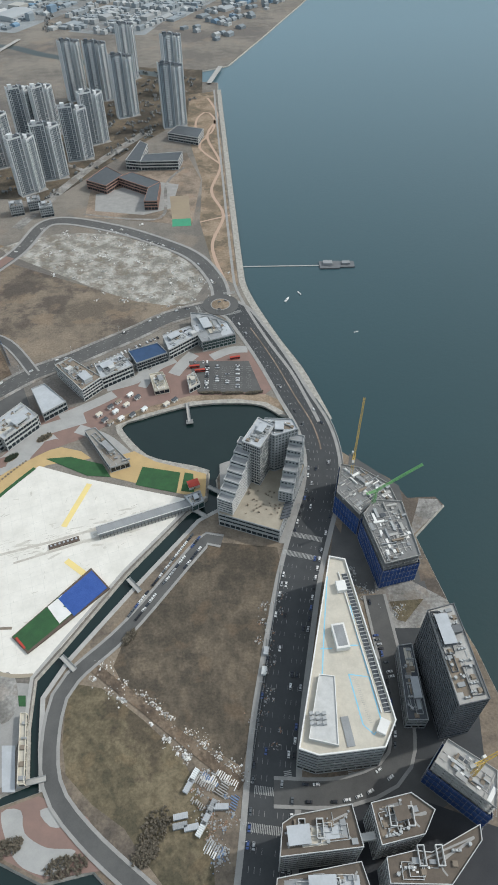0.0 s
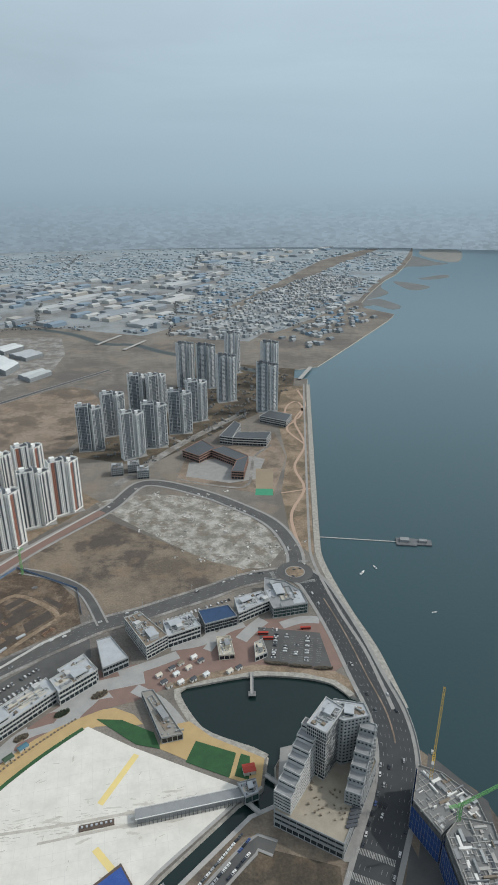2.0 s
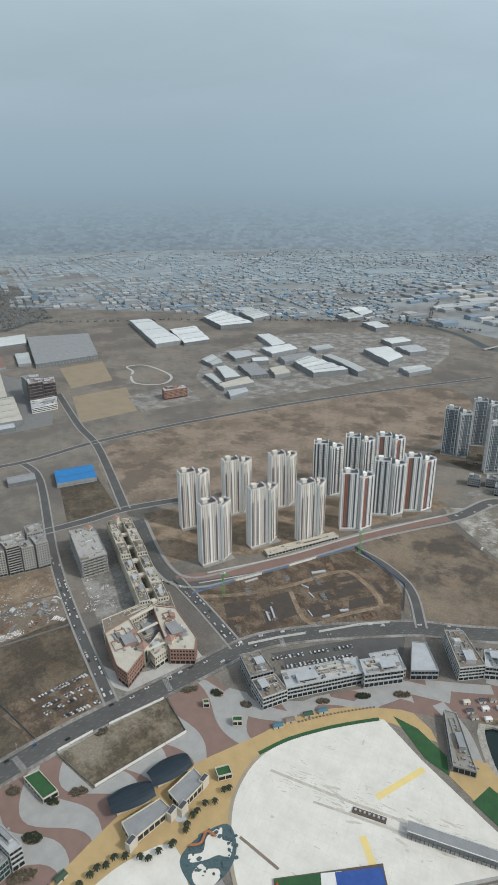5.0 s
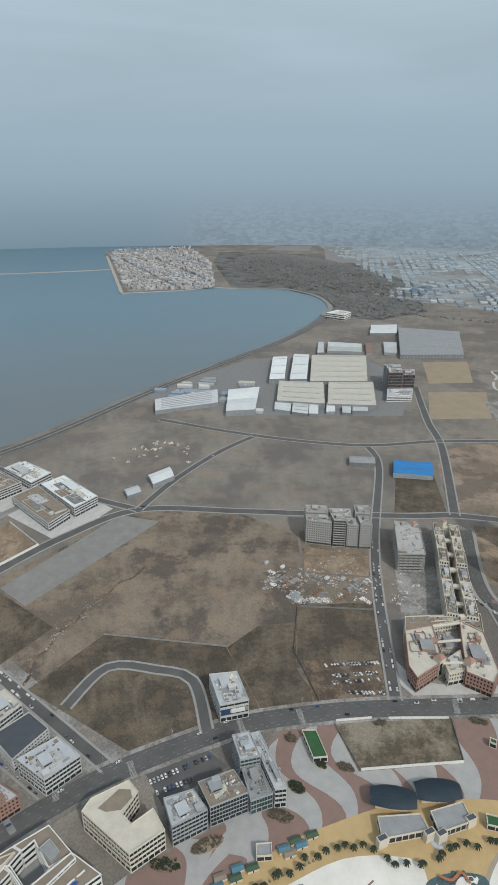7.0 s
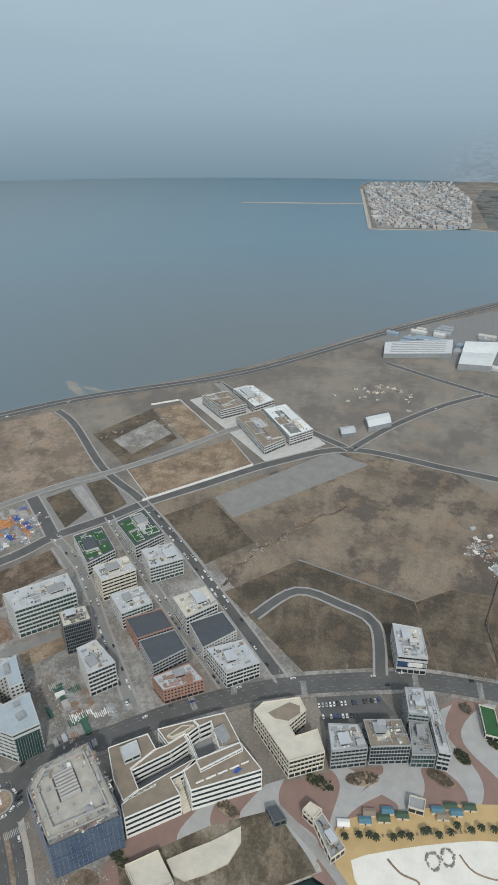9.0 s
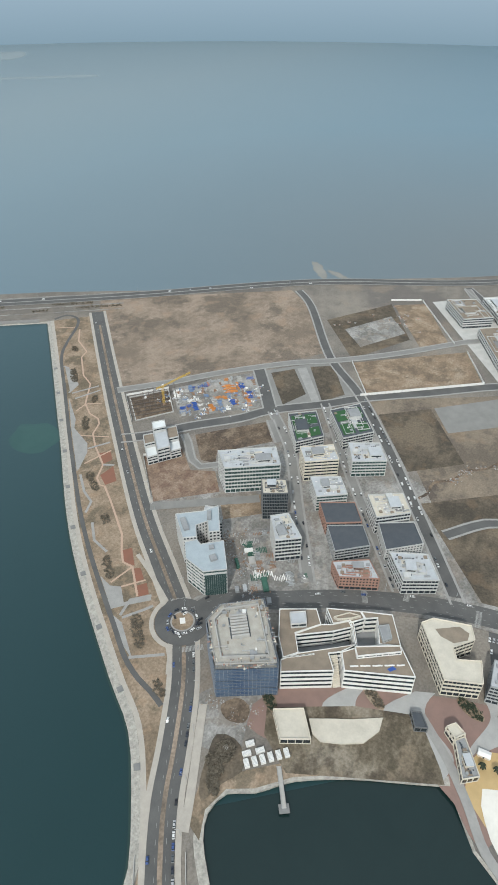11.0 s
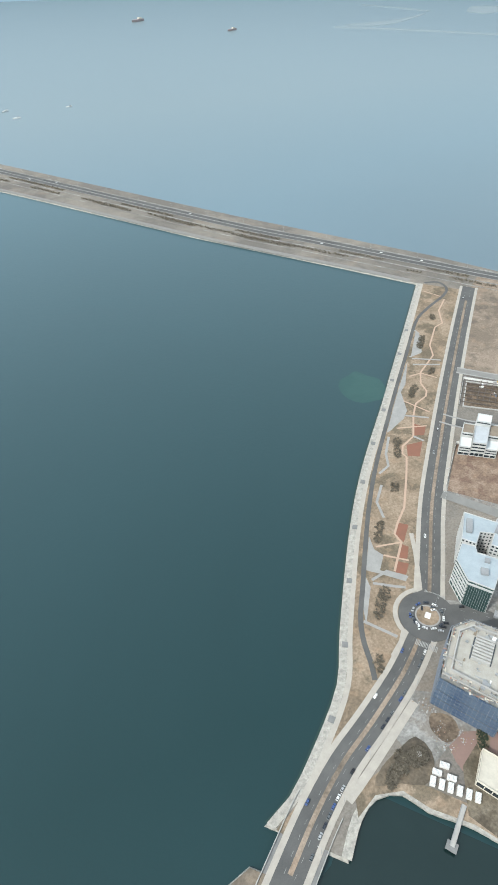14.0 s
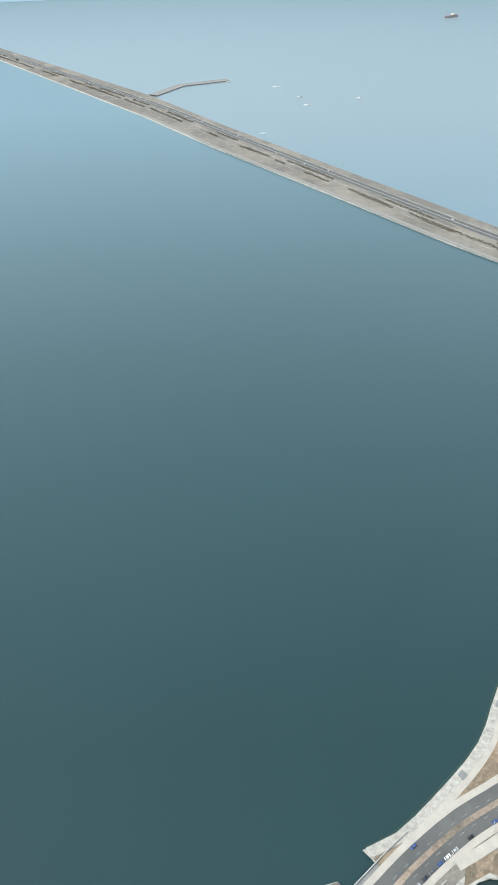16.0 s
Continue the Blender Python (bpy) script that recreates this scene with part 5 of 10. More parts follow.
def block(name, label, pts, h, floors, wall=WHITE, glass=GLASS, roof=ROOF_GREY, style="ribbon", plant=6, shop=True, parapet=1.2, z0=0.0, seed=None, root=None, rim=0.45):
    """An office or shop block: one band of wall and one recessed band of glass to a storey, roof, parapet and roof plant."""
    pts = ccw([tuple(map(float, p)) for p in pts])
    cx, cy = centre(pts)
    loc = [(x - cx, y - cy) for x, y in pts]
    own = root is None
    if own:
        root = thing(name, label, "building", cx, cy, 0)
    else:
        dx, dy = cx - root.location.x, cy - root.location.y
        loc = [(x + dx, y + dy) for x, y in loc]
    fh = (h - z0) / floors
    solid, step, pw = {"ribbon": (0.36, 3.2, 0.16), "punched": (0.45, 3.0, 1.35), "fins": (0.16, 1.7, 0.3), "bands": (0.5, 6.0, 0.12), "wide": (0.36, 4.5, 0.12), "curtain": (0.14, 2.4, 0.12), "strip": (0.46, 60.0, 0.1)}[style]
    deep = inset(loc, 0.4)
    for f in range(floors):
        z = z0 + f * fh
        s = 0.12 if (f == 0 and shop and z0 == 0) else solid
        bm = bmesh.new()
        prism(bm, loc, z, z + s * fh)
        part("wall_band", bm, wall, root)
        bm = bmesh.new()
        prism(bm, deep, z + s * fh, z + fh, bottom=False)
        part("window_band", bm, glass, root)
        bm = bmesh.new()
        piers(bm, loc, z + s * fh, z + fh, step if f or not shop else 5.0, pw if f or not shop else 0.5, 0.44)
        part("pier" if pw > 0.5 else "mullion", bm, wall, root, kind="stuff")
    bm = bmesh.new()
    prism(bm, loc, h, h + 0.5)
    part("roof_edge", bm, wall, root)
    bm = bmesh.new()
    prism(bm, inset(loc, 0.35), h + 0.5, h + 0.58, bottom=False)
    top_ = part("roof", bm, roof, root)
    bm = bmesh.new()
    ring(bm, loc, rim, h + 0.5, h + 0.5 + parapet)
    part("parapet", bm, wall, root)
    if plant:
        s_ = seed if seed is not None else int(abs(cx * 7 + cy))
        roof_decks(top_, loc, h + 0.58, wall, roof, s_)
        roof_plant(top_, loc, h + 0.66, plant + 3, wall, s_, plant > 5)
    return root


def slab_frame(name, label, pts, h, floors, tarp=None, tarp_floors=0, z0=0.0, root=None, grid=False, slab=None):
    """A concrete frame under construction: floor slabs, columns, core, scaffolding and sheeting."""
    pts = ccw([tuple(map(float, p)) for p in pts])
    cx, cy = centre(pts)
    loc = [(x - cx, y - cy) for x, y in pts]
    root = root or thing(name, label, "building", cx, cy, 0)
    fh = (h - z0) / floors
    for f in range(floors + 1):
        bm = bmesh.new()
        prism(bm, loc, z0 + f * fh - 0.3, z0 + f * fh + (0.1 if f else 0.35))
        part("floor_slab", bm, slab or CONCRETE, root)
    for f in range(floors):
        bm = bmesh.new()
        piers(bm, inset(loc, 0.8), z0 + f * fh + 0.1, z0 + (f + 1) * fh - 0.3, 6.0, 0.8, 0.8)
        part("column", bm, CONCRETE_DARK, root, kind="stuff")
        bm = bmesh.new()
        prism(bm, inset(loc, 3.5), z0 + f * fh + 0.1, z0 + (f + 1) * fh - 0.3, bottom=False)
        part("inner_wall", bm, CONCRETE_DARK, root)
    if tarp:
        for f in range(tarp_floors):
            bm = bmesh.new()
            out_ = inset(loc, -0.9 - 0.15 * (f % 2))
            ring(bm, out_, 0.1, z0 + f * fh + 0.2, z0 + (f + 1) * fh - 0.05)
            part("safety_sheet", bm, tarp, root, "sheeting hung on scaffolding")
        bm = bmesh.new()
        piers(bm, inset(loc, -1.15), 0, z0 + (tarp_floors + 0.4) * fh, 3.0, 0.12, 0.12)
        part("scaffold_pole", bm, STEEL, root, kind="stuff")
        bm = bmesh.new()
        for f in range(0, int((h - z0 + 2) / 1.9), 1 if tarp is TARP_BLUE else 4):
            ring(bm, inset(loc, -1.5), 0.3 if f % 2 else 0.1, z0 + f * 1.9 + 0.9, z0 + f * 1.9 + (0.96 if f % 2 else 0.98))
        part("scaffold_lift", bm, SCAFFOLD if tarp is TARP_BLUE else STEEL, root, "scaffold boards and rails, lift over lift", kind="stuff")
    r = random.Random(int(abs(cx)))
    inner = inset(loc, 2.0)
    xs, ys = [p[0] for p in inner], [p[1] for p in inner]
    a = Vector(loc[1]) - Vector(loc[0])
    ang = math.degrees(math.atan2(a.y, a.x))
    bm = bmesh.new()
    ring(bm, loc, 0.3, h + 0.1, h + 1.5)
    part("edge_formwork", bm, CONCRETE, root)
    if grid:
        bm = bmesh.new()
        c_, s_ = math.cos(radians(ang)), math.sin(radians(ang))
        reach = 70
        for turn_ in (0, 90):
            c2, s2 = math.cos(radians(ang + turn_)), math.sin(radians(ang + turn_))
            for i in range(-20, 21):
                for j in range(-40, 41):
                    px, py = -s2 * i * 4.4 + c2 * j * 2.2, c2 * i * 4.4 + s2 * j * 2.2
                    if inside(inner, px, py) and inside(inner, px + c2 * 2, py + s2 * 2) and noise.noise((px / 11, py / 11, 3)) > -0.12:
                        box(bm, px, py, h + 0.1, 2.2, 0.45, 0.55 + 0.01 * (turn_ > 0), ang + turn_)
        part("roof_beam", bm, CONCRETE, root, "open grid of roof beams", kind="stuff")
        for k in range(26):
            x, y = r.uniform(min(xs), max(xs)), r.uniform(min(ys), max(ys))
            if inside(inset(loc, 5), x, y):
                bm = bmesh.new()
                box(bm, x, y, h + 0.1, r.uniform(3, 8), r.uniform(2, 5), 0.25 + 0.012 * k, ang)
                part("deck_panel", bm, r.choice((CONCRETE_DARK, ROOF_DARK, ROOF_MID, CONCRETE_DARK, WHITE)), root)
    for k in range(70):
        x, y = r.uniform(min(xs), max(xs)), r.uniform(min(ys), max(ys))
        if not inside(inner, x, y):
            continue
        bm = bmesh.new()
        w = r.choice((1.2, 2.5, 4.0, 7.0, 9.0))
        box(bm, x, y, h + 0.1, w, r.uniform(0.3, 3.0), r.uniform(0.2, 2.2), ang + r.choice((0, 90)))
        part("formwork", bm, r.choice((CONCRETE, ROOF_MID, STEEL, BROWN_ROOF, WHITE)), root)
    return root


# waterfront office streets
BLUE_ROOF = mat("pale_blue_grey_roof", (0.36, 0.41, 0.44), (0.29, 0.33, 0.355), 9, 0.8, fine=1.1)
OFFICES = [
    ("grey concrete office block with deep ribbon windows", [(-421, -288), (-458, -239), (-435, -221), (-401, -267)], 33, 7, OFFICE_WHITE, GLASS_GREEN, ROOF_GREY, "ribbon", 8),
    ("dark glass office block with a cream roof", [(-406, -227), (-418, -206), (-401, -194), (-388, -215)], 33, 8, DARK_WALL, GLASS, ROOF_CREAM, "fins", 2),
    ("grey office block with white fins and a pale roof", [(-371, -197), (-383, -184), (-361, -159), (-346, -178)], 27, 6, OFFICE_WHITE, GLASS, ROOF_GREY, "ribbon", 5),
    ("white office block with a green turf roof", [(-541, -268), (-563, -242), (-523, -213), (-496, -235)], 15, 4, OFFICE_WHITE, GLASS, ROOF_DARK, "ribbon", 3),
    ("cream office block with strip windows", [(-480, -222), (-502, -193), (-482, -177), (-460, -206)], 25, 6, CREAM, GLASS, ROOF_GREY, "bands", 6),
    ("pale grey office block with a cluttered roof", [(-449, -194), (-465, -167), (-444, -150), (-425, -175)], 19, 5, OFFICE_WHITE, GLASS_GREEN, ROOF_GREY, "ribbon", 7),
    ("red-brown shop block with a plain dark slate roof", [(-424, -171), (-442, -141), (-420, -124), (-401, -153)], 14, 4, BRICK, GLASS, ROOF_DARK, "ribbon", 0),
    ("grey shop block with a plain dark slate roof", [(-399, -151), (-417, -122), (-396, -106), (-373, -131)], 14, 4, GREY_WALL, GLASS, ROOF_DARK, "ribbon", 0),
    ("terracotta shop block with a blue glass corner", [(-360, -128), (-379, -100), (-363, -84), (-347, -115)], 15, 4, BRICK, GLASS, ROOF_GREY, "punched", 5),
    ("white office block with a green turf roof", [(-573, -229), (-604, -204), (-559, -168), (-530, -193)], 15, 4, OFFICE_WHITE, GLASS, ROOF_DARK, "ribbon", 3),
    ("pale office block with ribbon windows", [(-520, -183), (-537, -153), (-512, -135), (-492, -166)], 20, 5, OFFICE_WHITE, GLASS_GREEN, ROOF_GREY, "ribbon", 6),
    ("pale office block with a cream roof deck", [(-451, -132), (-471, -103), (-449, -87), (-426, -113)], 21, 5, OFFICE_WHITE, GLASS, ROOF_CREAM, "ribbon", 6),
    ("white shop block with a dark slate roof", [(-428, -111), (-447, -82), (-424, -65), (-399, -92)], 13, 4, OFFICE_WHITE, GLASS, ROOF_DARK, "punched", 0),
    ("white shop block with a pale dome on its roof", [(-395, -88), (-410, -57), (-386, -39), (-370, -66)], 17, 4, OFFICE_WHITE, GLASS, ROOF_GREY, "ribbon", 6),
    ("low white office block", [(-358, -262), (-362, -250), (-347, -235), (-334, -250)], 19, 5, OFFICE_WHITE, GLASS, ROOF_GREY, "ribbon", 3),
    ("cream L-shaped shop block with a cream roof deck", [(-335, -38.4), (-343.8, -31.7), (-352.6, -3.1), (-340.9, 2.9), (-325.5, -9.7), (-316.5, -4), (-324.8, 12.2), (-306, 18.3), (-294.7, -7.5)], 19, 4, CREAM, GLASS, ROOF_CREAM, "ribbon", 0),
    ("pale grey shop block with ribbon windows", [(-330, 20), (-332, 43), (-313, 50), (-306, 23)], 20, 5, GREY_WALL, GLASS, ROOF_GREY, "ribbon", 7),
    ("dark-fronted shop block with a brown gravel roof", [(-337, 47), (-341, 76), (-319, 82), (-314, 52)], 20, 5, GREY_WALL, GLASS, BROWN_ROOF, "curtain", 6),
    ("tall grey glass office block with roof plant", [(-370, 81), (-371, 96), (-345, 98.5), (-345, 82)], 23, 6, GREY_WALL, GLASS_GREEN, ROOF_GREY, "ribbon", 7),
    ("narrow white office wing with a long plain roof", [(-371.2, 97), (-372, 105), (-316, 111), (-317, 102)], 19, 4, OFFICE_WHITE, GLASS, ROOF_GREY, "ribbon", 1),
    ("low grey glass office wing with louvred roof", [(-344.5, 83), (-344.5, 98), (-318, 101), (-316, 83)], 14, 3, GREY_WALL, GLASS_GREEN, ROOF_MID, "curtain", 3),
    ("white corner shop block with a blue sign panel", [(-446, 77), (-443, 103), (-407, 105), (-407, 79)], 19, 4, OFFICE_WHITE, GLASS, ROOF_GREY, "bands", 8),
    ("white three-storey block beside a car park", [(-337, 353), (-326, 370), (-298, 359), (-309, 338)], 15, 3, GREY_WALL, GLASS, BROWN_ROOF, "ribbon", 4),
    ("white three-storey block beside a car park", [(-307, 337), (-296, 358), (-274, 350), (-284, 327)], 13, 3, OFFICE_WHITE, GLASS, BROWN_ROOF, "ribbon", 2),
    ("long pale shop block with a white roof", [(-294, 364), (-251, 429), (-235, 415), (-276, 351)], 13, 3, OFFICE_WHITE, GLASS, ROOF_GREY, "ribbon", 12),
    ("pale shop block with ribbon windows", [(-246, 425), (-221, 457), (-207, 442), (-231, 411)], 15, 3, OFFICE_WHITE, GLASS, ROOF_GREY, "ribbon", 4),
    ("grey glass block with a curved end", [(-66, 615), (-41, 611), (-22, 596), (-13, 573), (-50, 559), (-63, 588)], 12, 3, GREY_WALL, GLASS_GREEN, ROOF_MID, "curtain", 9),
    ("white shop block with a stepped roof", [(-95, 571), (-66, 588), (-55, 572), (-86, 545)], 13, 3, OFFICE_WHITE, GLASS, ROOF_GREY, "ribbon", 7),
    ("grey shop block with a dark blue flat roof", [(-131, 547), (-100, 561), (-87, 543), (-119, 525)], 11, 3, GREY_WALL, GLASS, ROOF_BLUE, "curtain", 0),
    ("white shop block with roof terraces", [(-163, 520), (-137, 539), (-122, 519), (-152, 498)], 14, 3, OFFICE_WHITE, GLASS, ROOF_GREY, "ribbon", 8),
    ("white shop block with a brown roof court", [(-205, 520), (-191, 532), (-152, 499), (-169, 479)], 15, 4, OFFICE_WHITE, GLASS, BROWN_ROOF, "ribbon", 8),
    ("grey hall with a plain metal roof", [(-224, 488), (-212, 496), (-184, 468), (-204, 450)], 10, 2, GREY_WALL, GLASS, ROOF_GREY, "ribbon", 0),
    ("white shop block with glass balconies", [(-228, 464), (-207, 446), (-226, 424), (-245, 440)], 13, 3, OFFICE_WHITE, GLASS, ROOF_GREY, "ribbon", 7),
    ("small white kiosk building with a flat roof", [(-65, 510), (-57, 517), (-50, 498), (-61, 489)], 5, 1, OFFICE_WHITE, GLASS, ROOF_CREAM, "ribbon", 1),
    ("white research block with brown roof decks", [(-942, -200), (-967, -161), (-918, -122), (-889, -159)], 15, 4, OFFICE_WHITE, GLASS, BROWN_ROOF, "bands", 5),
    ("white research block with a white roof", [(-983, -154), (-1002, -122), (-946, -79), (-916, -108)], 13, 3, OFFICE_WHITE, GLASS, SHEET, "bands", 4),
    ("white research block with brown roof decks", [(-877, -133), (-906, -98), (-814, -50), (-782, -78)], 12, 3, OFFICE_WHITE, GLASS, BROWN_ROOF, "bands", 6),
    ("white research block with a white roof", [(-904, -93), (-927, -59), (-843, -11), (-814, -44)], 15, 4, OFFICE_WHITE, GLASS, SHEET, "bands", 6),
    ("raw grey block of flats with small windows", [(-703, 259), (-694, 287), (-675, 281), (-685, 254)], 37, 11, CONCRETE, GLASS, CONCRETE, "punched", 3),
    ("raw grey block of flats with small windows", [(-693, 290), (-684, 318), (-664, 311), (-674, 284)], 33, 10, CONCRETE, GLASS, CONCRETE, "punched", 3),
    ("raw grey block of flats with small windows", [(-683, 321), (-677, 339), (-655, 332), (-662, 314)], 39, 12, CONCRETE, GLASS, CONCRETE, "punched", 2),
    ("raw grey stair tower of a block of flats", [(-672, 283), (-667, 299), (-648, 296), (-653, 281)], 38, 11, CONCRETE, GLASS, CONCRETE, "wide", 2),
    ("raw grey block of flats with small windows", [(-663, 300), (-659, 314), (-641, 310), (-646, 297)], 33, 10, CONCRETE, GLASS, CONCRETE, "punched", 2),
    ("raw grey block of flats with small windows", [(-659, 316), (-655, 331), (-635, 326), (-639, 312)], 35, 10, CONCRETE, GLASS, CONCRETE, "punched", 2),
    ("raw grey block of flats with small windows", [(-683, 253), (-672, 284), (-655, 279), (-670, 250)], 33, 10, CONCRETE, GLASS, CONCRETE, "punched", 3),
    
]
for label, pts, h, floors, wall, glass, roof, style, plant in OFFICES:
    made = block("office_building", label, pts, h, floors, wall, glass, roof, style, plant)
    if "turf" in label:   # squares of artificial turf between low walls
        mx, my = centre(pts)
        lp = [Vector((x - mx, y - my)) for x, y in pts]
        for f0, f1, g0, g1 in ((0.08, 0.46, 0.1, 0.45), (0.54, 0.92, 0.1, 0.45), (0.08, 0.46, 0.56, 0.9), (0.58, 0.92, 0.6, 0.9)):
            bm = bmesh.new()
            prism(bm, [tuple((lp[0] * (1 - f) + lp[1] * f) * (1 - g) + (lp[3] * (1 - f) + lp[2] * f) * g) for f, g in ((f0, g0), (f1, g0), (f1, g1), (f0, g1))], h + 0.6, h + 1.0)
            part("turf", bm, GREEN, made, "green artificial turf square")

angled = thing("office_building", "pale blue-grey office block with an angled green glass front", "building", -310, -230, 0)
block("", "", [(-300.8, -244.8), (-309.1, -237.3), (-306.2, -231.1), (-320.3, -216.1), (-293.8, -195.6), (-281.0, -211.6), (-285.9, -232.8)], 30, 7, OFFICE_WHITE, GLASS_GREEN, BLUE_ROOF, "bands", 0, root=angled, parapet=0.7)
block("", "", [(-323.7, -271.3), (-340.5, -251.3), (-353.6, -243.3), (-326.8, -224.0), (-320.4, -232.0), (-331.1, -240.5), (-321.4, -246.8), (-310.2, -238.0), (-302.5, -247.7)], 32, 8, OFFICE_WHITE, GLASS, BLUE_ROOF, "punched", 0, root=angled, parapet=0.7)
bm = bmesh.new()
face = [Vector((-281.0 + 310, -211.6 + 230)), Vector((-293.8 + 310, -195.6 + 230))]
across = (face[1] - face[0]).normalized()
box(bm, *(face[0].lerp(face[1], 0.5) + Vector((across.y, -across.x)) * 0.3), 0.2, (face[1] - face[0]).length * 0.9, 0.8, 25.5, math.degrees(math.atan2(across.y, across.x)))
part("curtain_wall", bm, GLASS_GREEN, angled, "dark green glass curtain wall")
bm = bmesh.new()
for q in range(11):
    p = face[0].lerp(face[1], 0.06 + 0.088 * q) + Vector((across.y, -across.x)) * 0.75
    box(bm, p.x, p.y, 0.3, 0.14, 0.14, 25.3)
part("mullion", bm, STEEL, angled, kind="stuff")
for (ax, ay), (bx, by), w_ in (((-322, -262), (-312, -250), 5), ((-342, -246), (-333, -240), 4), ((-300, -215), (-296, -210), 6), ((-306, -222), (-309, -219), 4)):
    bm = bmesh.new()
    box(bm, (ax + bx) / 2 + 310, (ay + by) / 2 + 230, 30.5 if ax > -310 else 32.5, math.dist((ax, ay), (bx, by)), w_, 2.2, math.degrees(math.atan2(by - ay, bx - ax)))
    part("roof_unit", bm, ROOF_MID, angled, "low grey plant box on the roof")

pad("roof_garden", [(-335, -27), (-347, -11), (-344.5, -2.5), (-337.5, -2), (-329.5, -10.5), (-330.5, -21.5)], BROWN_ROOF, 19.6, "brown roof garden on a shop block", "garden", 0.5)

sign = thing("wall_sign", "blue and white sign panels on a corner block", "sign")
for x, y, w, z, h_, m_ in ((-406.6, 84, 8, 9, 5, ROOF_BLUE), (-406.6, 95, 12, 9.5, 4, WHITE), (-406.6, 102.5, 3, 9.5, 4, ROOF_MID)):
    bm = bmesh.new()
    box(bm, x, y, z, 1.1, w, h_)
    part("panel", bm, m_, sign)

# a glass office complex of white bands round two courts
complex_ = thing("office_complex", "white-banded glass office complex with brown roof decks and courts", "building", -283, -90, 0)
for pts, h in (([(-286.4, -141.0), (-301.9, -115.1), (-290.2, -105.5), (-272.7, -119.4), (-258.3, -109.3), (-248.4, -117.3), (-262.8, -129.0)], 22),
               ([(-237.0, -113.2), (-258.2, -79.7), (-269.5, -89.2), (-275.2, -81.9), (-286.9, -75.0), (-258.1, -109.2), (-246.0, -118.1)], 22),
               ([(-291.2, -105.7), (-295.8, -98.2), (-305.4, -88.3), (-301.0, -83.9), (-290.4, -94.4), (-272.0, -118.3), (-273.4, -119.5)], 20.6),
               ([(-306.5, -108.7), (-317.8, -83.7), (-312.8, -77.9), (-304.4, -85.3), (-304.9, -87.6), (-295.3, -97.6)], 22.2),
               ([(-317.9, -83.3), (-327.7, -60.2), (-303.1, -44.2), (-296.5, -59.4), (-318.4, -69.6), (-312.8, -77.4)], 22.3),
               ([(-262.0, -73.3), (-284.1, -25.9), (-303.0, -43.7), (-296.2, -59.3), (-284.4, -73.9), (-275.5, -81.5)], 22),
               ([(-304.9, -87.2), (-305.4, -84.2), (-286.4, -72.9), (-287.5, -75.4), (-300.4, -83.3)], 21.6)):
    block("", "", pts, h, 4, WHITE, GLASS, BROWN_ROOF, "strip", 0, shop=False, root=complex_, rim=0.6, parapet=0.7)
for pts, h, wall_, roof_ in (([(-284.0, -130.7), (-291.6, -120.2), (-281.9, -114.3), (-274.6, -124.3)], 27, OFFICE_WHITE, ROOF_GREY), ([(-283.0, -74.0), (-301.2, -44.7), (-296.7, -41.7), (-275.9, -69.2)], 25.2, WHITE, BROWN_ROOF), ([(-310.0, -65.9), (-315.3, -59.0), (-304.9, -52.4), (-298.7, -57.3)], 24.6, GREY_WALL, ROOF_MID), ([(-300.4, -99.5), (-310.4, -90.5), (-312.1, -81.3), (-306.0, -87.0), (-299.8, -95.3)], 24.0, CREAM, BROWN_ROOF)):
    block("", "", pts, h, 1, wall_, GLASS, roof_, "wide", 0, z0=22.75, root=complex_)
for pts, z_ in (([(-271.7, -119.5), (-300.4, -84.2), (-286.6, -74.9), (-257.9, -109.1)], 4.0), ([(-305.1, -84.1), (-313.5, -77.6), (-319.2, -69.4), (-296.3, -58.9), (-285.2, -72.8)], 5.0)):
    bm = bmesh.new()
    prism(bm, [(x + 283, y + 90) for x, y in pts], 0.1, z_)
    part("court_deck", bm, ROOF_MID, complex_, "grey deck in a glazed court")
bm = bmesh.new()
for k in range(12):
    f_ = k / 11
    box(bm, -271.6 + 283 + 11.3 * f_, -86.0 + 90 + 9.4 * f_, 1.2 + 17 * (1 - f_), 1.6, 6.0, 1.2, 40)
part("open_stair", bm, CREAM, complex_, "pale open stair between two wings", kind="stuff")
bm = bmesh.new()
for k in range(26):
    f_ = k / 25
    p_ = Vector((-251, -114)).lerp(Vector((-263, -99)), f_) if k % 2 else Vector((-269, -69)).lerp(Vector((-289, -37)), f_)
    box(bm, p_.x + 283, p_.y + 90, 22.5, 1.4 if k % 3 else 4.5, 1.0, 0.7, 125)
part("roof_light", bm, WHITE, complex_, "rows of small white roof lights", kind="stuff")
bm = bmesh.new()
prism(bm, [(x + 283, y + 90) for x, y in ((-279.6, -46.4), (-283.9, -43.9), (-283.3, -40.4), (-278.8, -43.8))], 22.6, 22.9)
part("roof_tarpaulin", bm, TARP, complex_, "crumpled bright blue tarpaulin")

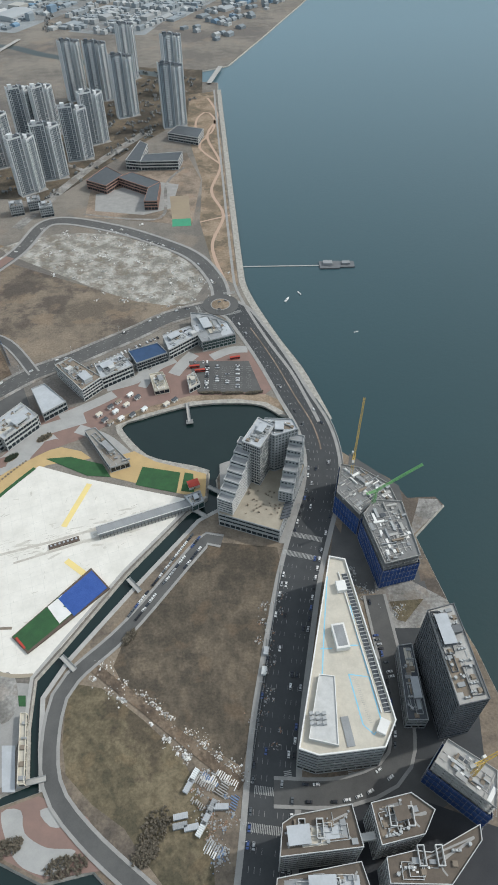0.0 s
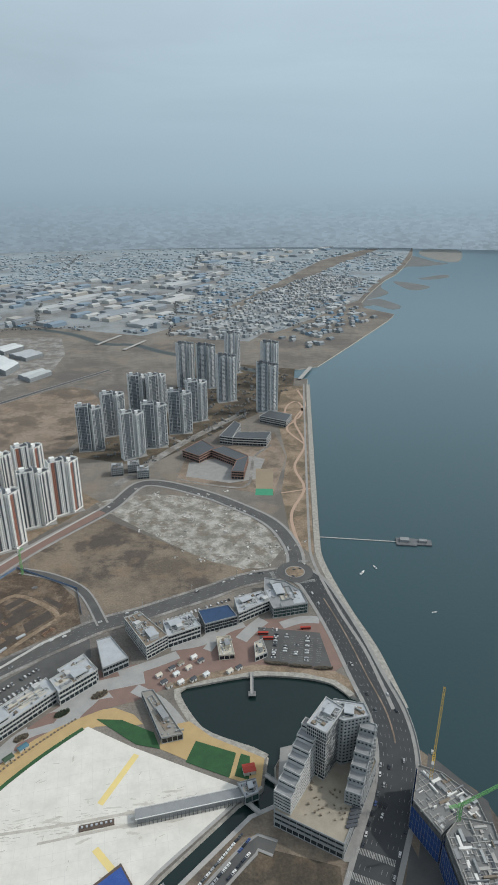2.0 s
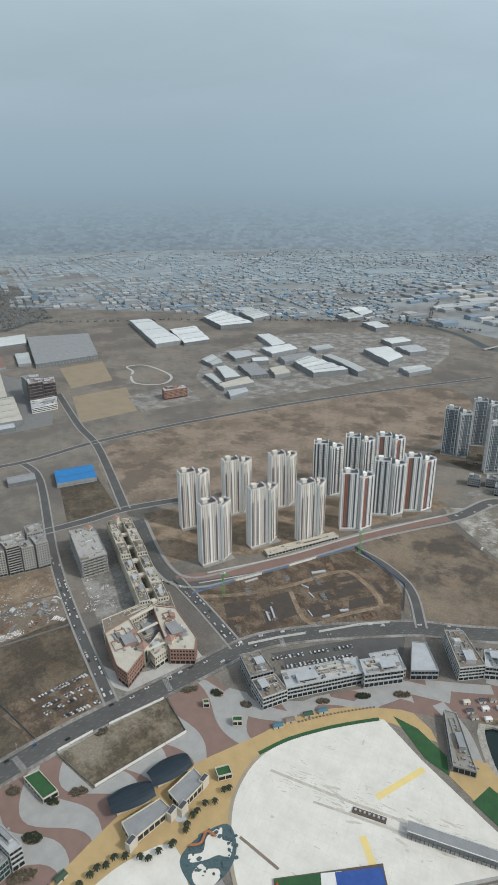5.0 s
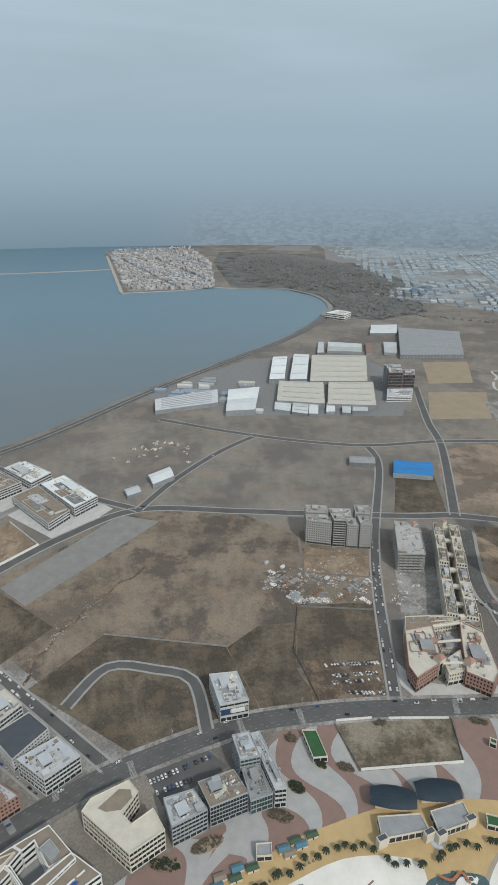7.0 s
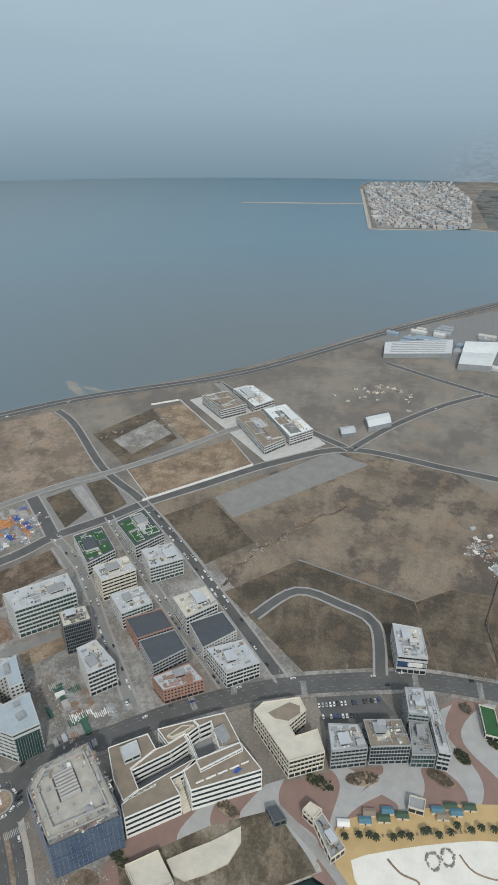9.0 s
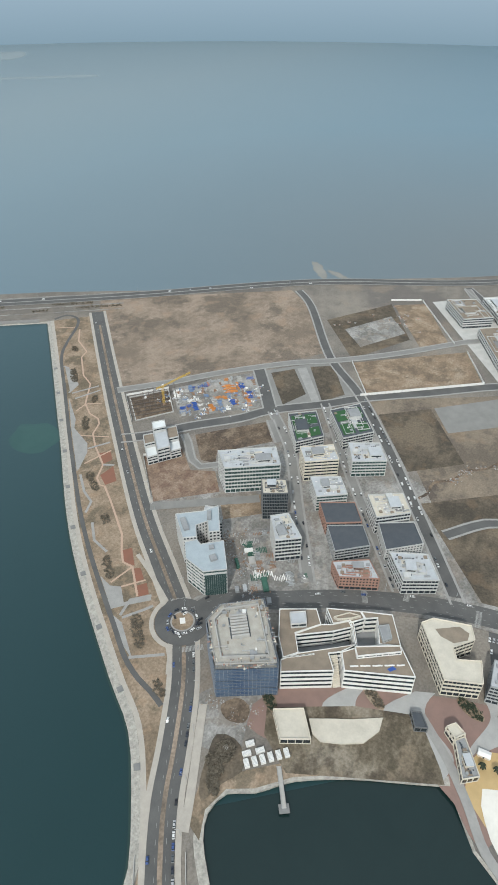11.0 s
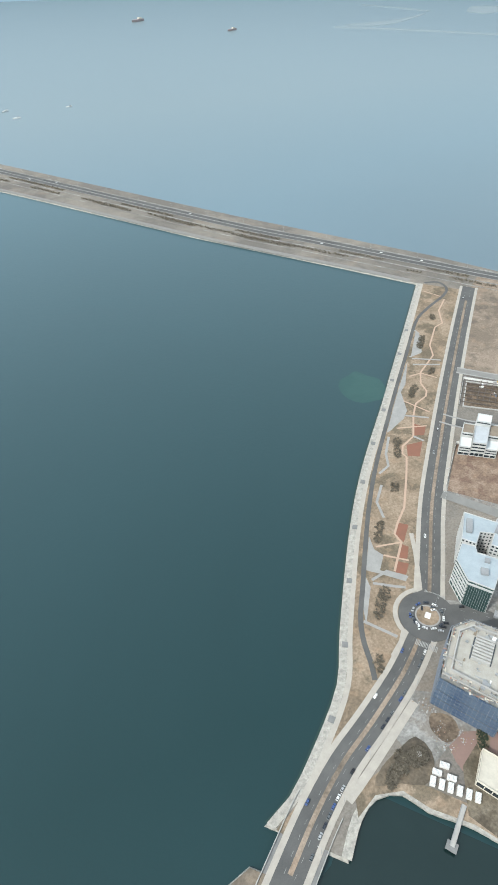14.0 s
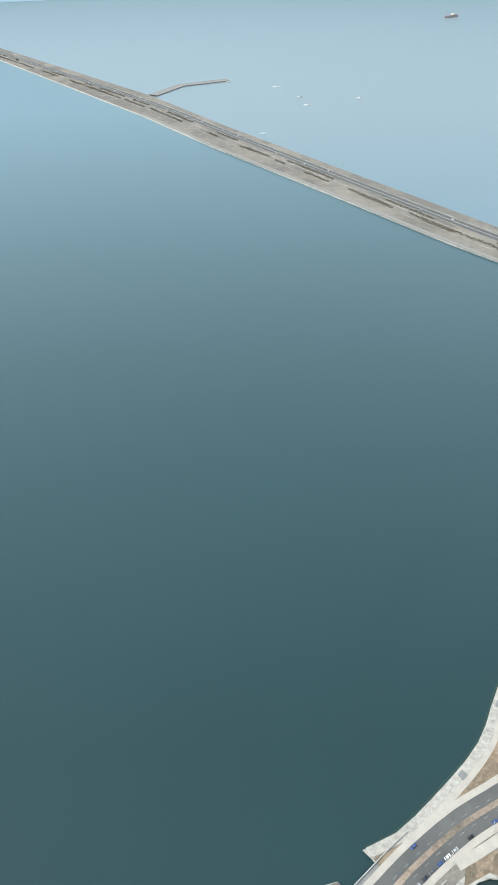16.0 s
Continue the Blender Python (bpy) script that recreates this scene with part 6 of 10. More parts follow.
# wrapped frame by the roundabout
ROOF_TAN = mat("dusty_tan_concrete", (0.36, 0.345, 0.31), (0.26, 0.245, 0.215), 6, 0.95, fine=0.9, vary=0.2)
wrapped = slab_frame("wrapped_building", "concrete frame wrapped in blue scaffold sheeting", [(-237, -177), (-253, -176), (-275, -150), (-232, -114), (-208, -151)], 40.5, 8, TARP_BLUE, 7, slab=ROOF_TAN)
bm = bmesh.new()
wl = [(-237 + 241, -177 + 153.6), (-253 + 241, -176 + 153.6), (-275 + 241, -150 + 153.6), (-232 + 241, -114 + 153.6), (-208 + 241, -151 + 153.6)]
ring(bm, inset(ccw(wl), 4.5), 0.8, 40.6, 43.4)
part("upper_parapet", bm, CONCRETE, wrapped, "raw inner parapet of the roof")
bm = bmesh.new()
prism(bm, [(q.x, q.y) for q in (Matrix.Rotation(radians(129), 2) @ Vector(v) + Vector((-2.9, 0.7)) for v in ((-7.5, -9.5), (7.5, -9.5), (7.5, 9.5), (-7.5, 9.5)))], 40.62, 41.0)
part("louvre_base", bm, ROOF_DARK, wrapped, "flat dark slab under a row of louvres")
for k, m_ in enumerate((CONCRETE_DARK, BRICK, STEEL, CREAM)):
    bm = bmesh.new()
    rr = random.Random(70 + k)
    edge_ = smooth_line(inset(ccw(wl), 2.4), 1.5, True) + smooth_line(inset(ccw(wl), 7.0), 2.5, True)
    for q in range(45):
        ex, ey = rr.choice(edge_)
        box(bm, ex + rr.uniform(-1.2, 1.2), ey + rr.uniform(-1.2, 1.2), 40.62, rr.uniform(0.5, 2.8), rr.uniform(0.3, 1.0), rr.uniform(0.2, 1.2), rr.choice((39, 129)) + rr.uniform(-6, 6))
    part("roof_clutter", bm, m_, wrapped, "boards, tubes and crates left on the roof", kind="stuff")
bm = bmesh.new()
piers(bm, inset(ccw(wl), 0.6), 40.6, 43.0, 2.6, 0.25, 0.25)
part("edge_post", bm, STEEL, wrapped, "scaffold posts round the roof edge", kind="stuff")
bm = bmesh.new()
for k in range(8):
    box(bm, -8 + 2.6 * k * 0.78 - 2, -9 + 2.6 * k * 0.63 + 4, 40.8, 13, 1.6, 3.0, 129)
part("roof_louvre", bm, CONCRETE, wrapped, "row of roof ventilation louvres")

# apartment hotel by the basin
PODIUM_DECK = mat("tan_podium_deck", (0.38, 0.34, 0.27), (0.28, 0.25, 0.2), 9, 0.9, fine=1.2)
hotel = thing("hotel", "grey and white stepped hotel tower on a podium", "building", 12, 345, 0)
block("", "", [(-27, 320), (24, 301), (50, 372), (42, 392), (-10, 380)], 15, 3, GREY_WALL, GLASS, PODIUM_DECK, "bands", 0, root=hotel)
for k in range(7):
    t0, t1 = k / 7, (k + 1) / 7
    ax, ay, bx, by = -21, 321, -1, 366
    u = (Vector((bx, by)) - Vector((ax, ay))).normalized()
    nx, ny = -u.y * 7, u.x * 7
    p, q = (ax + (bx - ax) * t0, ay + (by - ay) * t0), (ax + (bx - ax) * t1, ay + (by - ay) * t1)
    block("", "", [(p[0] - nx, p[1] - ny), (q[0] - nx, q[1] - ny), (q[0] + nx, q[1] + ny), (p[0] + nx, p[1] + ny)], 31 + 4.4 * k, 5 + k, OFFICE_WHITE, GLASS, ROOF_MID, "bands", 0, z0=15.6, root=hotel)
for k in range(6):
    t0, t1 = k / 6, (k + 1) / 6
    ax, ay, bx, by = 30, 331, 42, 374
    u = (Vector((bx, by)) - Vector((ax, ay))).normalized()
    nx, ny = -u.y * 6, u.x * 6
    p, q = (ax + (bx - ax) * t0, ay + (by - ay) * t0), (ax + (bx - ax) * t1, ay + (by - ay) * t1)
    block("", "", [(p[0] - nx, p[1] - ny), (q[0] - nx, q[1] - ny), (q[0] + nx, q[1] + ny), (p[0] + nx, p[1] + ny)], 28 + 5 * k, 4 + k, GREY_WALL, GLASS, ROOF_MID, "punched", 0, z0=15.6, root=hotel)
block("", "", [(-6, 358), (9, 350), (22, 376), (8, 386)], 63, 14, OFFICE_WHITE, GLASS, ROOF_GREY, "fins", 3, z0=15.6, root=hotel)
block("", "", [(9, 372), (22, 366), (42, 374), (38, 386), (14, 388)], 60, 13, GREY_WALL, GLASS, ROOF_GREY, "punched", 3, z0=15.6, root=hotel)

checker = random.Random(3)
bm = bmesh.new()
ha, hb = Vector((9 - 12, 350 - 345)), Vector((22 - 12, 376 - 345))
hu = (hb - ha).normalized()
hang = math.degrees(math.atan2(hu.y, hu.x))
for i in range(9):
    for j in range(28):
        if checker.random() < 0.5:
            q = ha + hu * (1.5 + 3.1 * i) + Vector((hu.y, -hu.x)) * 0.1
            box(bm, q.x, q.y, 17 + 1.6 * j, 2.6, 0.3, 1.4, hang)
part("patterned_panel", bm, DARK_WALL, hotel, "dark panels in a random pattern", kind="stuff")
bm = bmesh.new()
for i in range(34):
    box(bm, checker.uniform(-16, 14), checker.uniform(-30, 2), 16.1, checker.uniform(0.6, 1.6), checker.uniform(0.6, 1.6), checker.uniform(0.4, 1.4), 20)
part("terrace_planter", bm, BROWN_ROOF, hotel, "small planters and seats on the podium", kind="stuff")
for i in range(6):
    bm = bmesh.new()
    box(bm, 17 + 0.9 * i, -30 + 3.4 * i, 16.1, 8, 2.4, 0.8, 20)
    part("solar_panel", bm, ROOF_DARK, hotel)

# long triangular car-park building
tri = block("parking_building", "long wedge-shaped building with a parking deck roof", [(59, 263), (71, 260), (89, 142), (80, 126), (50, 123), (39, 122), (27, 126)], 35, 7, GREY_WALL, GLASS, ROOF_CREAM, "bands", 0, parapet=1.8, rim=0.9)
TRI_EDGE = [c_ for c_ in tri.children if c_.name.startswith("parapet")][0]
TRI_EDGE.data.materials[0] = WHITE
TX, TY = tri.location.x, tri.location.y
def tri_part(name, m, x, y, sx, sy, sz, rz, label=""):
    bm = bmesh.new()
    box(bm, x - TX, y - TY, 35.6, sx, sy, sz, rz)
    return part(name, bm, m, tri, label)
bm = bmesh.new()
prism(bm, [(x - TX, y - TY) for x, y in [(43.1, 171.3), (53.4, 169.8), (51.3, 127.1), (33.4, 131.3)]], 35.6, 38.2)
part("plant_room", bm, OFFICE_WHITE, tri, "white rooftop plant hall")
bm = bmesh.new()
ring(bm, [(x - TX, y - TY) for x, y in [(43.1, 171.3), (53.4, 169.8), (51.3, 127.1), (33.4, 131.3)]], 0.5, 38.2, 39.0)
part("plant_parapet", bm, WHITE, tri)
tri_part("roof_court", ROOF_MID, 58, 136, 5, 18, 0.6, 8)
tri_part("lift_head", WHITE, 60, 197, 9, 18, 5.0, 8, "white ramp and lift head")
tri_part("lift_roof", ROOF_MID, 60, 197, 6.6, 15, 5.3, 8)
tri_part("stair_head", WHITE, 65, 236, 7, 8, 4, 8)
tri_part("stair_head", WHITE, 80, 138, 6, 9, 3.2, -28)
for k in range(3):
    bm = bmesh.new()
    for j in range(3):
        box(bm, 36 + 4 * k - TX, 140 + 3 * j - TY, 38.2, 2.4, 2.0, 1.8, 8)
    part("air_unit", bm, STEEL, tri)
bm = bmesh.new()
CYAN_LINES = [[(56, 246), (50, 205), (45, 168)], [(70, 222), (72, 200), (76, 172)], [(63, 172), (76, 170), (80, 140), (74, 134), (68, 140), (63, 172)], [(46, 190), (54, 190)], [(66, 192), (72, 192)]]
for l in CYAN_LINES:
    ribbon(bm, [(x - TX, y - TY) for x, y in l], 0.45, -0.45, 35.62 + 0.01 * CYAN_LINES.index(l))
part("deck_line", bm, mat("pale_blue_line_paint", (0.22, 0.5, 0.66), (0.3, 0.55, 0.68), 5, 0.8), tri, "pale blue painted lines")
# Flat dark strip on the deck: shade of an open slot put into colour.
bm = bmesh.new()
prism(bm, [(x - TX, y - TY) for x, y in ((66.6, 248), (70.6, 248), (86.6, 147), (82.4, 147))], 35.58, 35.7)
part("painted_slot", bm, ROOF_DARK, tri, "flat dark strip painted as a shaded slot along the parking deck")
for k in range(38):
    f = k / 37
    bm = bmesh.new()
    box(bm, 68.6 + 15.9 * f - TX, 247.5 - 100 * f - TY, 35.7, 4.4, 0.3, 1.0, 9)
    part("bay_divider", bm, OFFICE_WHITE, tri)
bm = bmesh.new()
ribbon(bm, [(64.6 - TX, 249 - TY), (80.6 - TX, 147 - TY)], 0.3, -0.3, 36.7, 1.1)
part("deck_kerb", bm, WHITE, tri, "white kerb beside open parking bays")
bm = bmesh.new()
for k in range(24):
    box(bm, 66.5 + 0.3 * k - TX, 170 - 1.25 * k - TY, 35.62, 2.2, 0.18, 0.02, 8)
part("bay_line", bm, PAINT_WHITE, tri, "painted parking bay lines", kind="stuff")

# dark tower and building sites of the island
# Dark grey wall deepened further: shade on its visible face put into the colour.
block("dark_tower", "slim dark-faced tower with a busy pale roof", [(117, 205), (136, 210), (143, 146), (123, 142)], 57, 15, mat("shade_deepened_grey_panel", (0.15, 0.155, 0.16), (0.11, 0.115, 0.12), 7, 0.7), GLASS, CONCRETE, "ribbon", 30)
block("podium_hall", "low dark-roofed hall beside a slim tower", [(103.5, 201.1), (113.9, 202.4), (114.9, 149.2), (101.1, 149.5)], 14, 3, GREY_WALL, GLASS, ROOF_DARK, "bands", 5)
slab_frame("frame_building", "unfinished concrete building with blue safety sheeting", [(102, 318), (124, 316), (129, 264), (101, 257), (91, 304)], 33, 8, NET_BLUE, 6, grid=True, slab=CONCRETE_DARK)
slab_frame("frame_building", "lower unfinished wing with pale decking and blue netting", [(80, 363), (97, 358), (118, 340), (123, 318.5), (101, 320), (89.5, 308), (73, 332)], 27, 6, NET_BLUE, 5, grid=True, slab=CONCRETE_DARK)
slab_frame("frame_building", "unfinished concrete building with blue safety sheeting", [(118, 130), (143, 112), (137, 92), (107, 117)], 37, 9, NET_BLUE, 6, grid=True)
slab_frame("frame_building", "unfinished concrete floors with bare columns", [(-655, 367), (-641, 396), (-572, 368), (-581, 336)], 24, 6)
pit = thing("foundation_pit", "foundation pit with a dark steel strut grid", "pit", -491, -432)
bm = bmesh.new()
prism(bm, [(-489 + 491, -466 + 432), (-529 + 491, -434 + 432), (-492 + 491, -399 + 432), (-453 + 491, -427 + 432)], 0.0, 0.12, bottom=False)
part("pit_floor", bm, SOIL_DARK, pit)
bm = bmesh.new()
ring(bm, [(-489 + 491, -466 + 432), (-529 + 491, -434 + 432), (-492 + 491, -399 + 432), (-453 + 491, -427 + 432)], 1.2, 0.0, 1.3)
part("pit_kerb", bm, CONCRETE, pit)
bm = bmesh.new()
for k in range(7):
    f_ = (k + 0.7) / 7.4
    box(bm, 2 - 40 * f_ - 18 + 36 * 0.5 + 18 * 0.0, -34 + 32 * f_ + 17, 0.9, 50, 0.7, 0.6, 43)
for k in range(6):
    f_ = (k + 0.7) / 6.4
    box(bm, 2 + 37 * f_ - 19, -34 + 35 * f_ + 15, 1.5, 48, 0.7, 0.6, 140)
part("strut", bm, RUST_BEAM, pit, "dark rusty steel struts", kind="stuff")
stepped = thing("office_building", "white stepped office block with a tall middle range", "building", -427, -368)
sa, sb, sc, sd = Vector((-428, -396)), Vector((-458, -370)), Vector((-427, -341)), Vector((-396, -363))
for t0, t1, f0, f1, h_, r_ in ((0.0, 0.3, 0.25, 0.62, 15, BROWN_ROOF), (0.0, 0.3, 0.63, 1.0, 10, SHEET), (0.31, 0.68, 0.0, 0.3, 22, SHEET), (0.31, 0.68, 0.31, 1.0, 17, ROOF_GREY), (0.69, 1.0, 0.15, 0.62, 15, BROWN_ROOF), (0.69, 1.0, 0.63, 1.0, 10, SHEET)):
    e0, e1 = sa + (sb - sa) * t0, sa + (sb - sa) * t1
    g0, g1 = sd + (sc - sd) * t0, sd + (sc - sd) * t1
    block("", "", [e0 + (g0 - e0) * f0, e1 + (g1 - e1) * f0, e1 + (g1 - e1) * f1, e0 + (g0 - e0) * f1], h_, max(2, round(h_ / 3.8)), OFFICE_WHITE, GLASS, r_, "bands", 0, root=stepped)

# shopping blocks with roof gardens
for k, (pts, h) in enumerate((([(15, 86), (22, 90), (55, 95), (59, 74), (13, 70)], 39.5), ([(66, 96), (90, 101), (102, 92), (94, 80), (69, 75)], 37.5),
                              ([(11, 61), (57, 68), (60, 57), (60, 47), (9, 46)], 37.5), ([(71, 70), (87, 73), (96, 72), (126, 85), (125, 77), (104, 57), (71, 58)], 35.5))):
    b = block("shopping_building", "dark shop block with white parapets and brown roof garden", pts, h, 7, OFFICE_WHITE, GLASS, GARDEN_ROOF, "curtain", 5, parapet=1.4, rim=0.4)
    cx, cy = b.location.x, b.location.y
    bm = bmesh.new()
    for j in range(2):
        ring(bm, [(-9 + 10 * j, -5), (-5 + 10 * j, -5), (-5 + 10 * j, 5), (-9 + 10 * j, 5)], 0.5, h + 0.6, h + 3.2)
    part("roof_frame", bm, OFFICE_WHITE, b, "white roof frames round skylights")
    bm = bmesh.new()
    gl = inset([(x - cx, y - cy) for x, y in ccw([tuple(map(float, p)) for p in pts])], 4.0)
    for j in range(3):
        ribbon(bm, smooth_line([gl[j], (gl[j][0] * 0.4 + 2 * j, gl[j][1] * 0.3), gl[(j + 2) % len(gl)]], 1.5), 0.5, -0.5, h + 0.68 + 0.01 * j)
    part("garden_path", bm, PAVING, b, "pale winding roof garden path")
    bm = bmesh.new()
    for j in range(7):
        bmesh.ops.create_icosphere(bm, subdivisions=2, radius=1.5, matrix=Matrix.Translation((gl[0][0] * 0.6 + 4.2 * (j % 4), gl[0][1] * 0.5 + 4 * (j // 4), h + 0.4)) @ Matrix.Diagonal((1, 1, 0.6, 1)))
    if k == 0:
        part("roof_dome", bm, ROOF_CREAM, b, "low cream play domes", kind="stuff")
    else:
        bm.free()
bridge_bm = bmesh.new()
box(bridge_bm, 64, 82, 22, 12, 4, 4, 8)
tagged(obj("link_bridge", bridge_bm, WHITE), "white enclosed link bridge between shop blocks", "bridge")

# terracotta shopping mall with arched towers
mall = thing("terracotta_mall", "terracotta and cream mall with arched gate towers", "building", -430, 318, 0)
for pts, h, roof, wall_ in (([(-459.5, 282.6), (-459.6, 313.7), (-409.2, 296.2), (-395.8, 262.3), (-411.9, 262.1)], 17, ROOF_CREAM, BRICK), ([(-460.1, 282.9), (-480.1, 293.5), (-465.0, 373.5), (-437.6, 359.2), (-459.5, 345.3), (-460.2, 314.2)], 16, BROWN_ROOF, CREAM), ([(-458.3, 344.4), (-436.5, 358.3), (-384.3, 340.5), (-372.5, 326.8), (-391.4, 310.6), (-427.5, 328.2)], 17, ROOF_CREAM, BRICK)):
    block("", "", pts, h, 4, wall_, GLASS, roof, "punched", 9, root=mall)
block("", "", [(-466.4, 320.1), (-462.7, 347.7), (-426.5, 329.4), (-420.4, 305.4)], 6, 1, CREAM, GLASS_GREEN, ROOF_MID, "curtain", 4, root=mall)
for x, y in ((-411.9, 294.0), (-400.5, 319.1)):
    bm = bmesh.new()
    box(bm, x + 430, y - 318, 0, 8, 8, 22, 22)
    part("gate_tower", bm, CREAM, mall, "cream gate tower")
    bm = bmesh.new()
    box(bm, x + 430 + 4.1, y - 318 - 0.4, 4, 1, 3.6, 12, 22)
    bmesh.ops.create_cone(bm, cap_ends=True, segments=16, radius1=1.8, radius2=1.8, depth=1.0, matrix=pose(x + 430 + 4.1, y - 318 - 0.4, 16, 0, 90, 22))
    part("arched_window", bm, GLASS, mall)
    bm = bmesh.new()
    bmesh.ops.create_cone(bm, cap_ends=True, segments=4, radius1=6.4, radius2=0.8, depth=4, matrix=pose(x + 430, y - 318, 24, 0, 0, 67))
    part("tower_roof", bm, BRICK, mall, "terracotta hipped tower roof")
bm = bmesh.new()
for k, (a, b) in enumerate([((-457.4, 312.3), (-455.4, 345.1)), ((-435.7, 300.0), (-432.1, 329.4)), ((-407.2, 294.8), (-402.6, 318.1))]):
    ribbon(bm, [(a[0] + 430, a[1] - 318), (b[0] + 430, b[1] - 318)], 1.5, -1.5, 18.4 + 0.05 * k, 0.8)
part("roof_walk", bm, CREAM, mall, "cream roof walkway")
block("", "", [(-412.9, 299.4), (-422.1, 323.1), (-395.9, 312.5), (-395.7, 295.4)], 14, 3, CREAM, GLASS, ROOF_CREAM, "punched", 3, root=mall)
arcade = thing("shop_arcade", "long half-built cream arcade with brown roof gardens", "building", -550, 390, 0)
for k in range(6):
    t0, t1 = k / 6 + 0.005, (k + 1) / 6 - 0.008
    a, b, c, d = Vector((-648, 421)), Vector((-632, 449)), Vector((-468, 335)), Vector((-452, 363))
    for u0, u1 in ((0.0, 0.36), (0.62, 1.0)):
        p_, q_ = a + (b - a) * u0, a + (b - a) * u1
        m0, m1 = c + (d - c) * u0, c + (d - c) * u1
        block("", "", [p_ + (m0 - p_) * t0, p_ + (m0 - p_) * t1, q_ + (m1 - q_) * t1, q_ + (m1 - q_) * t0], 18 + 1.5 * (k % 3), 4, CREAM, GLASS_GREEN, (BROWN_ROOF, ROOF_CREAM, BROWN_ROOF)[k % 3], "punched", 1, root=arcade)
    bm = bmesh.new()
    p_, q_ = a + (b - a) * 0.3 + (c - a) * (t0 + 0.02), a + (b - a) * 0.68 + (c - a) * (t0 + 0.02)
    ribbon(bm, [(p_.x + 550, p_.y - 390), (q_.x + 550, q_.y - 390)], 3.0, -3.0, 17.2, 3.0)
    part("court_bridge", bm, CREAM, arcade, "cream bridge across a narrow court")
for x, y in ((-640, 388), (-636, 428)):
    bm = bmesh.new()
    box(bm, x + 550, y - 390, 18, 7, 7, 9, 23)
    part("roof_tower", bm, CREAM, arcade)
    bm = bmesh.new()
    bmesh.ops.create_cone(bm, cap_ends=True, segments=4, radius1=5.6, radius2=0.6, depth=3.4, matrix=pose(x + 550, y - 390, 28.7, 0, 0, 68))
    part("tower_roof", bm, BRICK, arcade, "terracotta hipped roof")


# ---- apartment towers ----
def tower(name, label, body, edge, columns, dark, cap, floors=29, crown=0, ladder=False):
    """Two wings of flats set in a V on a lift core: coloured facade strips, window rows, white gables, framed crowns and lift heads.
    columns: (from, to, material or None for the bare wall, windowed) along each long side."""
    root = thing(name, label, "tower")
    fh = 2.9
    h = floors * fh
    for k, (x, y, sx, sy, rz, top) in enumerate([(-10.5, 0.5, 21, 12.5, 6, h), (11.0, 4.5, 19, 12.5, 38, h - 6)]):
        c, s = math.cos(radians(rz)), math.sin(radians(rz))

        def at_(u, v):
            return x + c * u - s * v, y + s * u + c * v
        bm = bmesh.new()
        box(bm, x, y, 0, sx, sy, top, rz)
        wing = part("wing", bm, body, root)
        for m_ in dict.fromkeys(q[2] for q in columns if q[2]):
            bm = bmesh.new()
            for u0, u1, mm, win in columns:
                if mm is m_:
                    for v in (1, -1):
                        box(bm, *at_(sx * ((u0 + u1) / 2 - 0.5), v * (sy / 2 + 0.1)), 3, sx * (u1 - u0), 0.5, top - 3 - (0 if m_ is edge else crown * fh), rz)
            part("facade_strip", bm, m_, wing, kind="stuff")
        bm = bmesh.new()
        for side in (1, -1):
            box(bm, *at_(side * (sx / 2 + 0.3), 0), 0, 0.7, sy + 0.8, top + (2.6 if side > 0 else 1.4), rz)
            for v in (-sy * 0.22, sy * 0.22):
                box(bm, *at_(side * (sx / 2 + 0.3), v), top, 0.68, 1.6, 3.4, rz)
        part("gable_wall", bm, edge, wing)
        bm = bmesh.new()
        for f in range(1, int(top / fh)):
            z = f * fh + 0.8
            for u0, u1, mm, win in columns:
                n = max(1, round((u1 - u0) * sx / 2.6)) if win else 0
                for j in range(n):
                    u = sx * (u0 + (u1 - u0) * (j + 0.5) / n - 0.5)
                    for v in (1, -1):
                        box(bm, *at_(u, v * (sy / 2 + (0.3 if mm else 0.02))), z, win, 0.2, 1.25, rz)
            for side in (1, -1):
                for v in (-sy * 0.25, sy * 0.22):
                    box(bm, *at_(side * (sx / 2 + 0.62), v), z, 0.12, 1.1, 1.3, rz)
        part("glazing", bm, GLASS, wing, kind="stuff")
        if ladder:
            bm = bmesh.new()
            for f in range(2, floors - 2, 3):
                if f * fh < top - 3:
                    for u0, u1 in ((0.01, 0.27), (0.73, 0.99)):
                        for v in (1, -1):
                            box(bm, *at_(sx * ((u0 + u1) / 2 - 0.5), v * (sy / 2 + 0.14)), f * fh, sx * (u1 - u0), 0.5, 0.7, rz)
            part("facade_rung", bm, edge, wing, kind="stuff")
        bm = bmesh.new()
        ring(bm, [at_(a * (sx / 2), b * (sy / 2 + 0.2)) for a, b in ((-1, -1), (1, -1), (1, 1), (-1, 1))], 0.5, top - 1.0, top + 1.3)
        part("parapet", bm, cap, wing)
        bm = bmesh.new()
        box(bm, x, y, top, sx - 1, sy - 1, 0.25, rz)
        part("roof", bm, ROOF_MID, wing)
        bm = bmesh.new()
        box(bm, *at_(-3, 1), top + 0.25, 6, 6, 4.6, rz)
        box(bm, *at_(-3, 1), top + 4.85, 6.8, 6.8, 0.4, rz)
        part("lift_head", bm, cap, wing)
        bm = bmesh.new()
        box(bm, *at_(5, -1), top + 1.4, 6, 6, 0.3, rz)
        part("roof_panel", bm, ROOF_DARK, wing, "dark roof panel")
    bm = bmesh.new()
    box(bm, 1.2, 4.0, 0, 7, 9, h + 2, 22)
    part("lift_core", bm, dark, root)
    bm = bmesh.new()
    box(bm, 0, -1, 0, 44, 17, 0.7, 6)
